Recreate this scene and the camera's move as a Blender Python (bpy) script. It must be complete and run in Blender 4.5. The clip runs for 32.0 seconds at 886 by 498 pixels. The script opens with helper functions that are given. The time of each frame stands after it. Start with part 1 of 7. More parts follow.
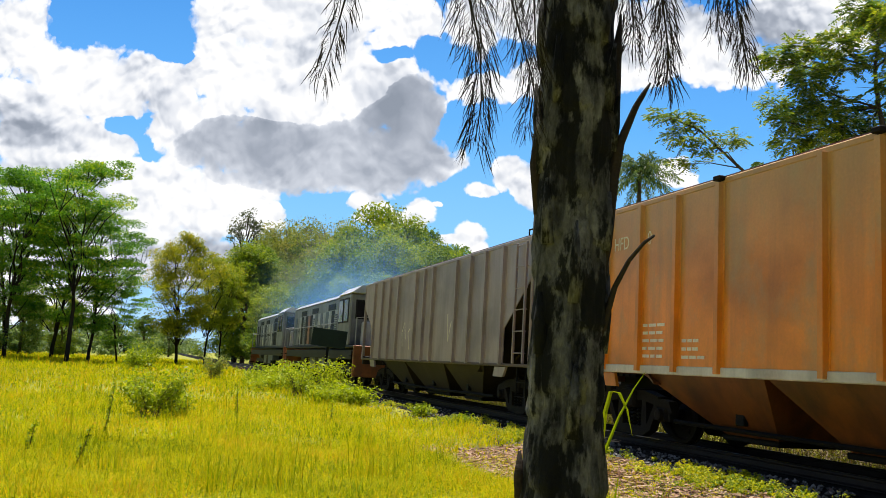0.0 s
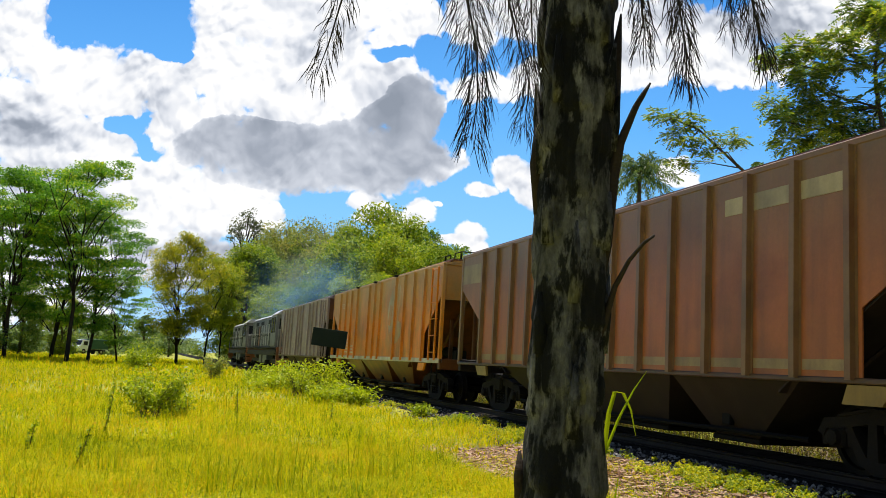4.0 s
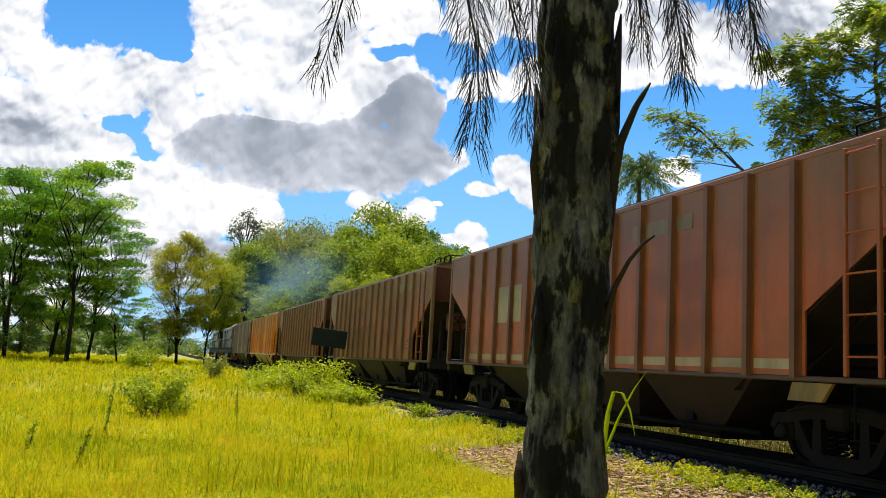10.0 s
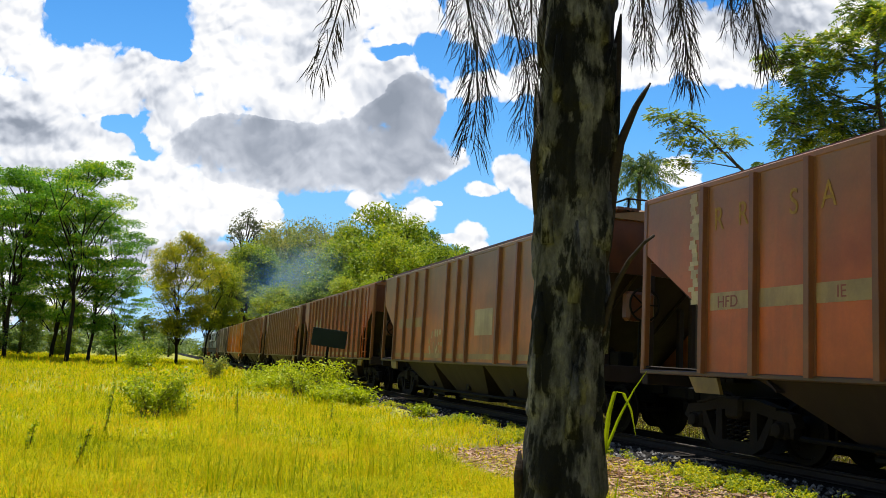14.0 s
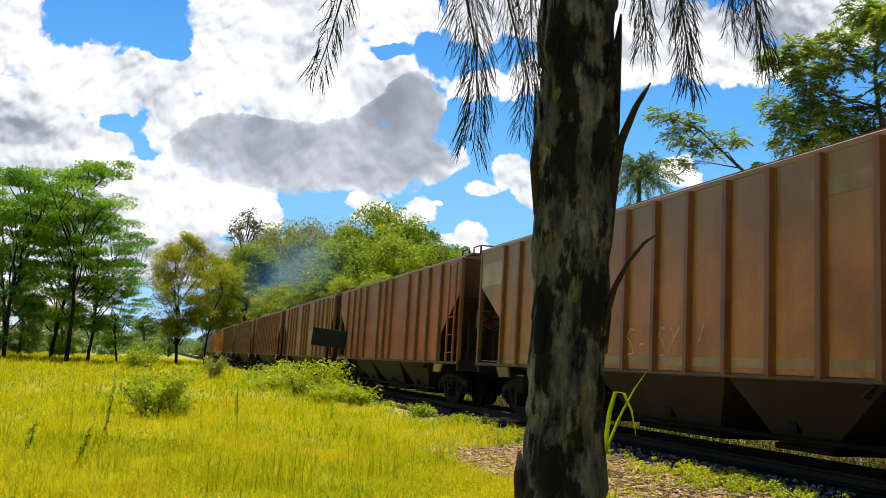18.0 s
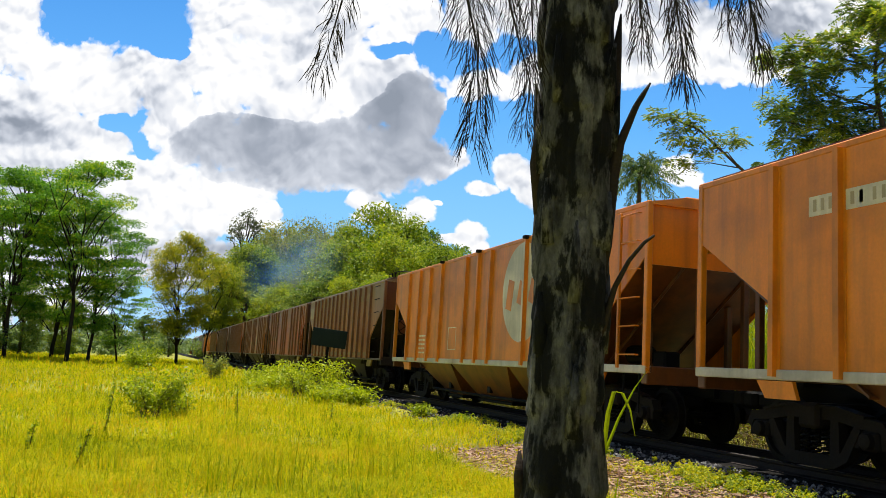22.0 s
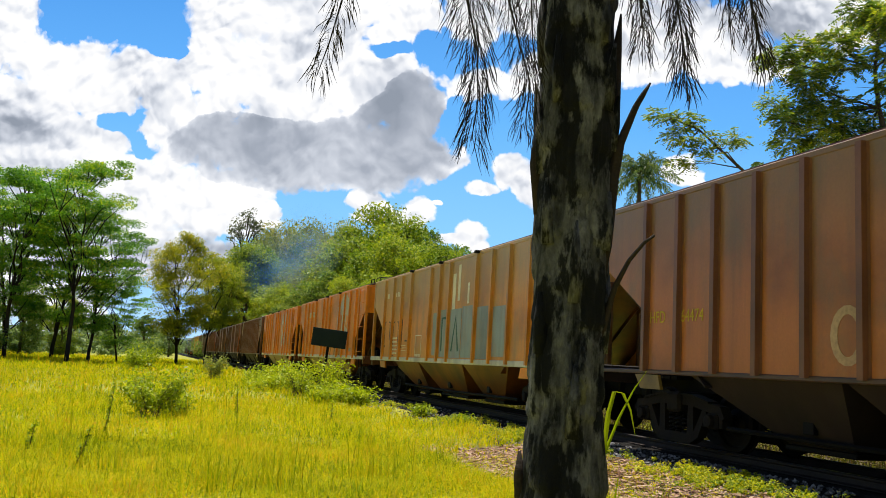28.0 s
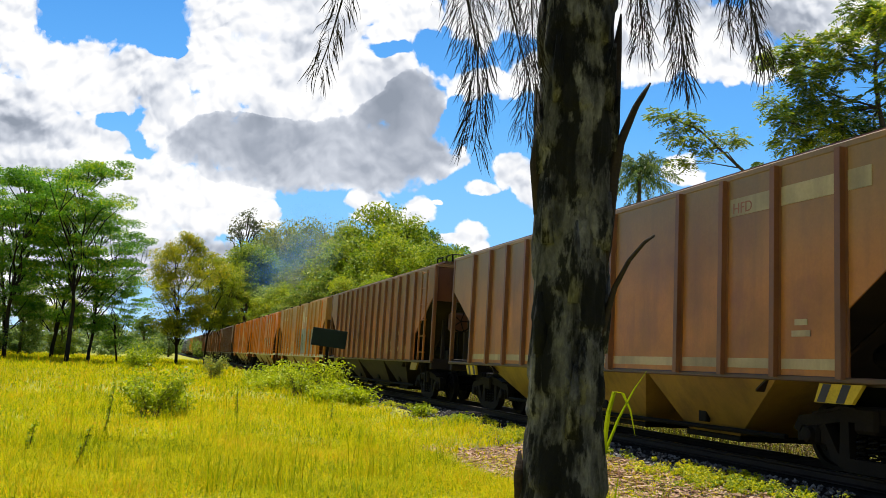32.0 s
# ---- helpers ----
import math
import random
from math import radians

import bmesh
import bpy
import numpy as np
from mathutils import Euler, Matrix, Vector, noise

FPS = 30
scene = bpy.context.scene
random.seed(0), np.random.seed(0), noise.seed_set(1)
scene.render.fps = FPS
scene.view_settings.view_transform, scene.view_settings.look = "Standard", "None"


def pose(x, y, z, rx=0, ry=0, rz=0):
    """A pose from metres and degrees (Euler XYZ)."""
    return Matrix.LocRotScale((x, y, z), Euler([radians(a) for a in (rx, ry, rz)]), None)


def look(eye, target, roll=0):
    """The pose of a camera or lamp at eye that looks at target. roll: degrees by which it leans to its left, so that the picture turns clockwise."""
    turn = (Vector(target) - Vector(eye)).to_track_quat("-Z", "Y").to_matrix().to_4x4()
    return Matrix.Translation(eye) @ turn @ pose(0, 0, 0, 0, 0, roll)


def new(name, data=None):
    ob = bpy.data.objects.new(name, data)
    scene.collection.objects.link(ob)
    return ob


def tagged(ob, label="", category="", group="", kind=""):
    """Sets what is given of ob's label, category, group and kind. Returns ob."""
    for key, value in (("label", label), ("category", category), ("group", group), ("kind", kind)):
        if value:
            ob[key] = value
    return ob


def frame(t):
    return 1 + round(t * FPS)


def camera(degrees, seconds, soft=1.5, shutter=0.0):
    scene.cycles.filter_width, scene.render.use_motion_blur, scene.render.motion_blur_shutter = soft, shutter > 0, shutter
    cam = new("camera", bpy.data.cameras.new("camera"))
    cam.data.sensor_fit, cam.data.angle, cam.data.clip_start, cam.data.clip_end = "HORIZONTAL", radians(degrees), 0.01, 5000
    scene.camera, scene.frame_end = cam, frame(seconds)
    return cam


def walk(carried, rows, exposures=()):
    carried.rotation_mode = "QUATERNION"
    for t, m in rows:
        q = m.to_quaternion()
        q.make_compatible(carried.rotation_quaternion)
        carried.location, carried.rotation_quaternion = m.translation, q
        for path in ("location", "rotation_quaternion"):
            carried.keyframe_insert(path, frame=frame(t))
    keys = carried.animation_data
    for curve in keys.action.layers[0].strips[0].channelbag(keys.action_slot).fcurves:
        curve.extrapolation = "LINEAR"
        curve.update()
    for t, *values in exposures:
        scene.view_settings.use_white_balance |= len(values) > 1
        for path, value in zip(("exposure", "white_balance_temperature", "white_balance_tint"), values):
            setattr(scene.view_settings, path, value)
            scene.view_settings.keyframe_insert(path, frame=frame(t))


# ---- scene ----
cam = camera(54.97, 32.0, soft=0.5)
import itertools

EYE = (0.0, 0.0, 0.98)
_a, _e = radians(18.14), radians(7.80)
AIM = (math.sin(_a) * math.cos(_e) * 10, math.cos(_a) * math.cos(_e) * 10, 0.98 + 10 * math.sin(_e))
CAM_POSE = look(EYE, AIM, 3.34)
walk(cam, [(0.0, CAM_POSE), (32.0, CAM_POSE)], exposures=[(0.0, 0.52), (32.0, 0.52)])

# ---- world and sun: clear midday sky, the sun nearly overhead and a little beyond the train, whose near side is in shade ----
SUN_TO = Vector((0.03, 0.24, 0.97)).normalized()
world = bpy.data.worlds.new("sky")
scene.world = world
world.use_nodes = True
_wn = world.node_tree
_bg = _wn.nodes["Background"]
_sky = _wn.nodes.new("ShaderNodeTexSky")
_sky.sky_type = "NISHITA"
_sky.sun_disc = False
_sky.sun_elevation = math.asin(SUN_TO.z)
_sky.sun_rotation = math.atan2(SUN_TO.x, SUN_TO.y)
_wn.links.new(_sky.outputs[0], _bg.inputs[0])
_bg.inputs[1].default_value = 0.072
sun_data = bpy.data.lights.new("sun", "SUN")
sun_data.energy, sun_data.angle, sun_data.color = 5.0, radians(0.53), (1.0, 0.96, 0.88)
sun = new("sun", sun_data)
sun.matrix_basis = look(SUN_TO * 60, (0, 0, 0))



# ---- mesh helpers ----
class Mesh:
    """Collects vertices and faces, then becomes mesh data."""

    def __init__(self):
        self.v, self.f = [], []

    def add(self, verts, faces):
        n = len(self.v)
        self.v += [tuple(c) for c in verts]
        self.f += [tuple(i + n for i in f) for f in faces]
        return self

    def box(self, x0, x1, y0, y1, z0, z1, b=0.0):
        """A box with its edges chamfered by b."""
        c = Vector(((x0 + x1) / 2, (y0 + y1) / 2, (z0 + z1) / 2))
        h = Vector((abs(x1 - x0) / 2, abs(y1 - y0) / 2, abs(z1 - z0) / 2))
        if b <= 0:
            vs = [(c.x + sx * h.x, c.y + sy * h.y, c.z + sz * h.z) for sx in (-1, 1) for sy in (-1, 1) for sz in (-1, 1)]
            return self.add(vs, [(0, 1, 3, 2), (4, 6, 7, 5), (0, 4, 5, 1), (2, 3, 7, 6), (0, 2, 6, 4), (1, 5, 7, 3)])
        b = min(b, 0.45 * min(h))
        vs, key = [], {}
        for sx in (-1, 1):
            for sy in (-1, 1):
                for sz in (-1, 1):
                    for ax in range(3):
                        d = [h.x - b, h.y - b, h.z - b]
                        d[ax] += b
                        key[(sx, sy, sz, ax)] = len(vs)
                        vs.append((c.x + sx * d[0], c.y + sy * d[1], c.z + sz * d[2]))
        fs = []
        for s in (-1, 1):
            q = [(-1, -1), (1, -1), (1, 1), (-1, 1)]
            for ax in range(3):
                o = [a for a in range(3) if a != ax]
                loop = []
                for p0, p1 in q:
                    sg = [0, 0, 0]
                    sg[ax], sg[o[0]], sg[o[1]] = s, p0, p1
                    loop.append(key[(*sg, ax)])
                fs.append(loop if (s > 0) == (ax != 1) else loop[::-1])
        for ax in range(3):
            o = [a for a in range(3) if a != ax]
            for s0 in (-1, 1):
                for s1 in (-1, 1):
                    def k(along, face):
                        sg = [0, 0, 0]
                        sg[ax], sg[o[0]], sg[o[1]] = along, s0, s1
                        return key[(*sg, face)]
                    fs.append((k(-1, o[0]), k(1, o[0]), k(1, o[1]), k(-1, o[1])))
        for sx in (-1, 1):
            for sy in (-1, 1):
                for sz in (-1, 1):
                    fs.append(tuple(key[(sx, sy, sz, a)] for a in range(3)))
        return self.add(vs, fs)

    def tube(self, pts, radii, n=6, cap=True):
        pts = [Vector(p) for p in pts]
        if not hasattr(radii, "__len__"):
            radii = [radii] * len(pts)
        base = len(self.v)
        side = None
        for i, p in enumerate(pts):
            d = (pts[min(i + 1, len(pts) - 1)] - pts[max(i - 1, 0)])
            d = d.normalized() if d.length > 1e-9 else Vector((0, 0, 1))
            if side is None:
                side = d.orthogonal().normalized()
            side = (side - d * side.dot(d))
            side = side.normalized() if side.length > 1e-6 else d.orthogonal().normalized()
            up = d.cross(side)
            for k in range(n):
                a = 2 * math.pi * k / n
                self.v.append(tuple(p + (side * math.cos(a) + up * math.sin(a)) * radii[i]))
        for i in range(len(pts) - 1):
            for k in range(n):
                a, b = base + i * n + k, base + i * n + (k + 1) % n
                self.f.append((a, b, b + n, a + n))
        if cap:
            self.f.append(tuple(range(base + n - 1, base - 1, -1)))
            e = base + (len(pts) - 1) * n
            self.f.append(tuple(range(e, e + n)))
        return self

    def lathe_x(self, profile, y, z, n=24):
        """Turns a profile of (x, r) about an axle along x."""
        base = len(self.v)
        for x, r in profile:
            for k in range(n):
                a = 2 * math.pi * k / n
                self.v.append((x, y + r * math.cos(a), z + r * math.sin(a)))
        for i in range(len(profile) - 1):
            for k in range(n):
                a, b = base + i * n + k, base + i * n + (k + 1) % n
                self.f.append((a, a + n, b + n, b))
        self.f.append(tuple(range(base, base + n)))
        e = base + (len(profile) - 1) * n
        self.f.append(tuple(range(e + n - 1, e - 1, -1)))
        return self

    def slab(self, poly, axis, t0, t1):
        """A flat polygon given in the two other axes, made thick along axis (0, 1 or 2)."""
        n = len(poly)
        def at(p, t):
            q = list(p)
            q.insert(axis, t)
            return q
        vs = [at(p, t0) for p in poly] + [at(p, t1) for p in poly]
        fs = [tuple(range(n - 1, -1, -1)), tuple(range(n, 2 * n))]
        fs += [(i, (i + 1) % n, n + (i + 1) % n, n + i) for i in range(n)]
        return self.add(vs, fs)

    def data(self, name, smooth=False):
        me = bpy.data.meshes.new(name)
        me.from_pydata(self.v, [], self.f)
        me.update()
        bm = bmesh.new()
        bm.from_mesh(me)
        bmesh.ops.recalc_face_normals(bm, faces=bm.faces)
        bm.to_mesh(me)
        bm.free()
        if smooth:
            me.polygons.foreach_set("use_smooth", [True] * len(me.polygons))
        return me


def fast_mesh(name, verts, quads):
    """Mesh data from arrays: verts (n, 3) and faces (m, k) with k = 3 or 4."""
    verts, quads = np.asarray(verts, dtype=np.float32), np.asarray(quads, dtype=np.int32)
    me = bpy.data.meshes.new(name)
    me.vertices.add(len(verts))
    me.vertices.foreach_set("co", verts.ravel())
    k = quads.shape[1]
    me.loops.add(quads.size)
    me.loops.foreach_set("vertex_index", quads.ravel())
    me.polygons.add(len(quads))
    me.polygons.foreach_set("loop_start", np.arange(0, quads.size, k, dtype=np.int32))
    me.update(calc_edges=True)
    return me


def link(name, me, material, parent=None, label=""):
    ob = new(name, me)
    if material is not None:
        if len(me.materials) == 0:
            me.materials.append(material)
        if me.materials[0] is not material:
            ob.material_slots[0].link = "OBJECT"
            ob.material_slots[0].material = material
    if parent is not None:
        ob.parent = parent
    if label:
        tagged(ob, label)
    return ob


def part(name, mesh, material, parent, label="", smooth=False):
    """Links a Mesh, or ready mesh data, as one part under a thing or a part."""
    me = mesh.data(name, smooth) if isinstance(mesh, Mesh) else mesh
    return link(name, me, material, parent, label)


def empty(name, m=None):
    ob = new(name)
    ob.empty_display_size = 0.2
    if m is not None:
        ob.matrix_basis = m
    return ob


# ---- materials ----
def nodes_of(name):
    m = bpy.data.materials.new(name)
    m.use_nodes = True
    nt = m.node_tree
    return m, nt, nt.nodes["Principled BSDF"]


def ramp(nt, fac, stops):
    r = nt.nodes.new("ShaderNodeValToRGB")
    e = r.color_ramp.elements
    while len(e) < len(stops):
        e.new(0.5)
    for k, (p, c) in enumerate(stops):
        e[k].position = p
        e[k].color = (*c, 1) if len(c) == 3 else c
    nt.links.new(fac, r.inputs[0])
    return r.outputs[0]


def noise_tex(nt, scale, detail=4.0, stretch=(1, 1, 1), rough=0.55, coord="Object", vec=None):
    if vec is None:
        tc = nt.nodes.new("ShaderNodeTexCoord")
        vec = tc.outputs[coord]
    mp = nt.nodes.new("ShaderNodeMapping")
    mp.inputs["Scale"].default_value = stretch
    nt.links.new(vec, mp.inputs[0])
    n = nt.nodes.new("ShaderNodeTexNoise")
    n.inputs["Scale"].default_value = scale
    n.inputs["Detail"].default_value = detail
    n.inputs["Roughness"].default_value = rough
    nt.links.new(mp.outputs[0], n.inputs["Vector"])
    return n.outputs["Fac"]


def mixc(nt, fac, a, b, kind="MIX"):
    m = nt.nodes.new("ShaderNodeMix")
    m.data_type, m.blend_type = "RGBA", kind
    for sock, val in ((m.inputs[0], fac), (m.inputs[6], a), (m.inputs[7], b)):
        if isinstance(val, (int, float)):
            sock.default_value = val
        elif isinstance(val, (tuple, list)):
            sock.default_value = (*val, 1) if len(val) == 3 else val
        else:
            nt.links.new(val, sock)
    return m.outputs[2]


def bump(nt, bsdf, height, strength=0.3, distance=0.02):
    b = nt.nodes.new("ShaderNodeBump")
    b.inputs["Strength"].default_value = strength
    b.inputs["Distance"].default_value = distance
    nt.links.new(height, b.inputs["Height"])
    nt.links.new(b.outputs[0], bsdf.inputs["Normal"])


def plain(name, colour, rough=0.6, metal=0.0, vary=0.25, scale=6.0, relief=0.1, second=None):
    """A surface in one colour, with stains at two scales and fine relief."""
    m, nt, b = nodes_of(name)
    dark = tuple(c * (1 - vary) for c in colour)
    light = tuple(min(1, c * (1 + vary)) for c in colour)
    big = noise_tex(nt, scale * 0.25, 3)
    fine = noise_tex(nt, scale * 4, 5)
    c1 = ramp(nt, big, [(0.3, dark), (0.7, light)])
    c2 = ramp(nt, fine, [(0.25, second or dark), (0.6, light)])
    nt.links.new(mixc(nt, 0.4, c1, c2), b.inputs["Base Color"])
    b.inputs["Roughness"].default_value = rough
    b.inputs["Metallic"].default_value = metal
    b.inputs["Specular IOR Level"].default_value = 0.18 if rough >= 0.6 else 0.45
    if relief:
        bump(nt, b, fine, relief)
    return m


def car_paint(name, colour, rust=0.35, fade=0.3, grime=(0.045, 0.03, 0.02), rust_colour=(0.16, 0.055, 0.025), rough=0.38, top=None, dust=0.0):
    """Old wagon paint: fading, rust blooms, run-down streaks and dust."""
    m, nt, b = nodes_of(name)
    oi = nt.nodes.new("ShaderNodeObjectInfo")
    tc = nt.nodes.new("ShaderNodeTexCoord")
    off = nt.nodes.new("ShaderNodeVectorMath")
    off.operation = "ADD"
    nt.links.new(tc.outputs["Object"], off.inputs[0])
    nt.links.new(oi.outputs["Random"], off.inputs[1])
    vec = off.outputs[0]
    pale = tuple(min(1.0, c * 1.2 + 0.012) for c in colour)
    deep = tuple(c * 0.62 for c in colour)
    big = noise_tex(nt, 0.55, 4, (1, 1, 1.3), vec=vec)
    streak = noise_tex(nt, 3.2, 5, (1, 1, 0.09), vec=vec)
    fine = noise_tex(nt, 26, 5, vec=vec)
    patch = noise_tex(nt, 1.6, 6, (1, 1, 0.6), 0.65, vec=vec)
    base = ramp(nt, big, [(0.32, deep), (0.5, colour), (0.72, tuple(c + (p - c) * fade * 2 for c, p in zip(colour, pale)))])
    run = ramp(nt, streak, [(0.46, (0, 0, 0)), (0.70, (1, 1, 1))])
    f1 = nt.nodes.new("ShaderNodeMath")
    f1.operation = "MULTIPLY"
    f1.inputs[1].default_value = 0.5
    nt.links.new(run, f1.inputs[0])
    c = mixc(nt, f1.outputs[0], base, tuple(0.3 * a + 0.7 * g for a, g in zip(colour, grime)))
    spot = ramp(nt, patch, [(0.56 - 0.18 * rust, (0, 0, 0)), (0.78 - 0.18 * rust, (1, 1, 1))])
    f2 = nt.nodes.new("ShaderNodeMath")
    f2.operation = "MULTIPLY"
    f2.inputs[1].default_value = min(0.9, rust * 1.5)
    nt.links.new(spot, f2.inputs[0])
    c = mixc(nt, f2.outputs[0], c, rust_colour)
    if top is not None:
        # upper courses drift to an olive or tan tone that holds reflected sky
        sp = nt.nodes.new("ShaderNodeSeparateXYZ")
        nt.links.new(tc.outputs["Object"], sp.inputs[0])
        f3 = nt.nodes.new("ShaderNodeMath")
        f3.operation = "MULTIPLY_ADD"
        f3.inputs[1].default_value = 1.5
        nt.links.new(big, f3.inputs[0])
        nt.links.new(sp.outputs["Z"], f3.inputs[2])
        up_ = nt.nodes.new("ShaderNodeMapRange")
        up_.inputs["From Min"].default_value, up_.inputs["From Max"].default_value = 2.9, 4.2
        up_.inputs["To Max"].default_value = 0.6
        nt.links.new(f3.outputs[0], up_.inputs["Value"])
        c = mixc(nt, up_.outputs[0], c, top)
    grain = ramp(nt, fine, [(0.3, (0.93, 0.93, 0.93)), (0.7, (1.04, 1.04, 1.04))])
    c = mixc(nt, 1.0, c, grain, "MULTIPLY")
    nt.links.new(c, b.inputs["Base Color"])
    b.inputs["Roughness"].default_value = rough
    b.inputs["Specular IOR Level"].default_value = 0.42
    # a film of dust that shows at flat angles
    b.inputs["Sheen Weight"].default_value, b.inputs["Sheen Roughness"].default_value = dust, 0.45
    b.inputs["Sheen Tint"].default_value = (0.80, 0.70, 0.62, 1)
    bump(nt, b, patch, 0.25, 0.02)
    return m


def leafy(name, colours, trans=0.35, rough=0.5, patches=0.0, gloss=0.25):
    """Leaves: each island its own tint, light comes through."""
    m, nt, b = nodes_of(name)
    g = nt.nodes.new("ShaderNodeNewGeometry")
    oi = nt.nodes.new("ShaderNodeObjectInfo")
    mx = nt.nodes.new("ShaderNodeMath")
    mx.operation = "MULTIPLY_ADD"
    mx.inputs[1].default_value = 0.72
    nt.links.new(g.outputs["Random Per Island"], mx.inputs[0])
    h = nt.nodes.new("ShaderNodeMath")
    h.operation = "MULTIPLY"
    h.inputs[1].default_value = 0.28
    nt.links.new(oi.outputs["Random"], h.inputs[0])
    nt.links.new(h.outputs[0], mx.inputs[2])
    n = len(colours)
    tint = mx.outputs[0]
    if patches:
        pn = nt.nodes.new("ShaderNodeMath")
        pn.operation, pn.use_clamp = "MULTIPLY_ADD", True
        pn.inputs[1].default_value = patches
        nt.links.new(noise_tex(nt, 0.45, 4), pn.inputs[0])
        sh = nt.nodes.new("ShaderNodeMath")
        sh.operation = "SUBTRACT"
        sh.inputs[1].default_value = patches * 0.5
        nt.links.new(tint, sh.inputs[0])
        nt.links.new(sh.outputs[0], pn.inputs[2])
        tint = pn.outputs[0]
    c = ramp(nt, tint, [(k / (n - 1), col) for k, col in enumerate(colours)])
    nt.links.new(c, b.inputs["Base Color"])
    b.inputs["Roughness"].default_value = rough
    b.inputs["Specular IOR Level"].default_value = gloss
    t = nt.nodes.new("ShaderNodeBsdfTranslucent")
    warm = mixc(nt, 1.0, c, (1.25, 1.2, 0.55), "MULTIPLY")
    nt.links.new(warm, t.inputs[0])
    s = nt.nodes.new("ShaderNodeMixShader")
    s.inputs[0].default_value = trans
    nt.links.new(b.outputs[0], s.inputs[1])
    nt.links.new(t.outputs[0], s.inputs[2])
    nt.links.new(s.outputs[0], nt.nodes["Material Output"].inputs[0])
    return m


# steel tones below real grime, with the shade under the train put in
STEEL_DARK = plain("shade_toned_grimy_steel", (0.004, 0.0037, 0.0034), 0.65, 0.3, 0.4, 8)
STEEL_RUST = plain("shade_toned_rusty_steel", (0.011, 0.0085, 0.006), 0.8, 0.0, 0.45, 7, 0.25)
GALV = plain("galvanised_steel", (0.32, 0.31, 0.29), 0.5, 0.5, 0.25, 8)
# sleeper wood darkened below its own tone for the shade under the train
WOOD_SLEEPER = plain("shaded_weathered_sleeper_wood", (0.012, 0.010, 0.008), 0.9, 0, 0.45, 5, 0.5)
RUBBER = plain("black_rubber", (0.02, 0.02, 0.02), 0.8)
STENCIL_YELLOW = plain("yellow_stencil_paint", (0.55, 0.40, 0.03), 0.6, 0, 0.3, 9)
STENCIL_WHITE = plain("faded_white_stencil_paint", (0.74, 0.66, 0.50), 0.7, 0, 0.3, 9)
GLASS_DARK = plain("dusty_dark_window_glass", (0.012, 0.014, 0.016), 0.12, 0, 0.3, 3, 0)
BARK = plain("grey_brown_bark", (0.09, 0.07, 0.05), 0.9, 0, 0.45, 6, 0.6)


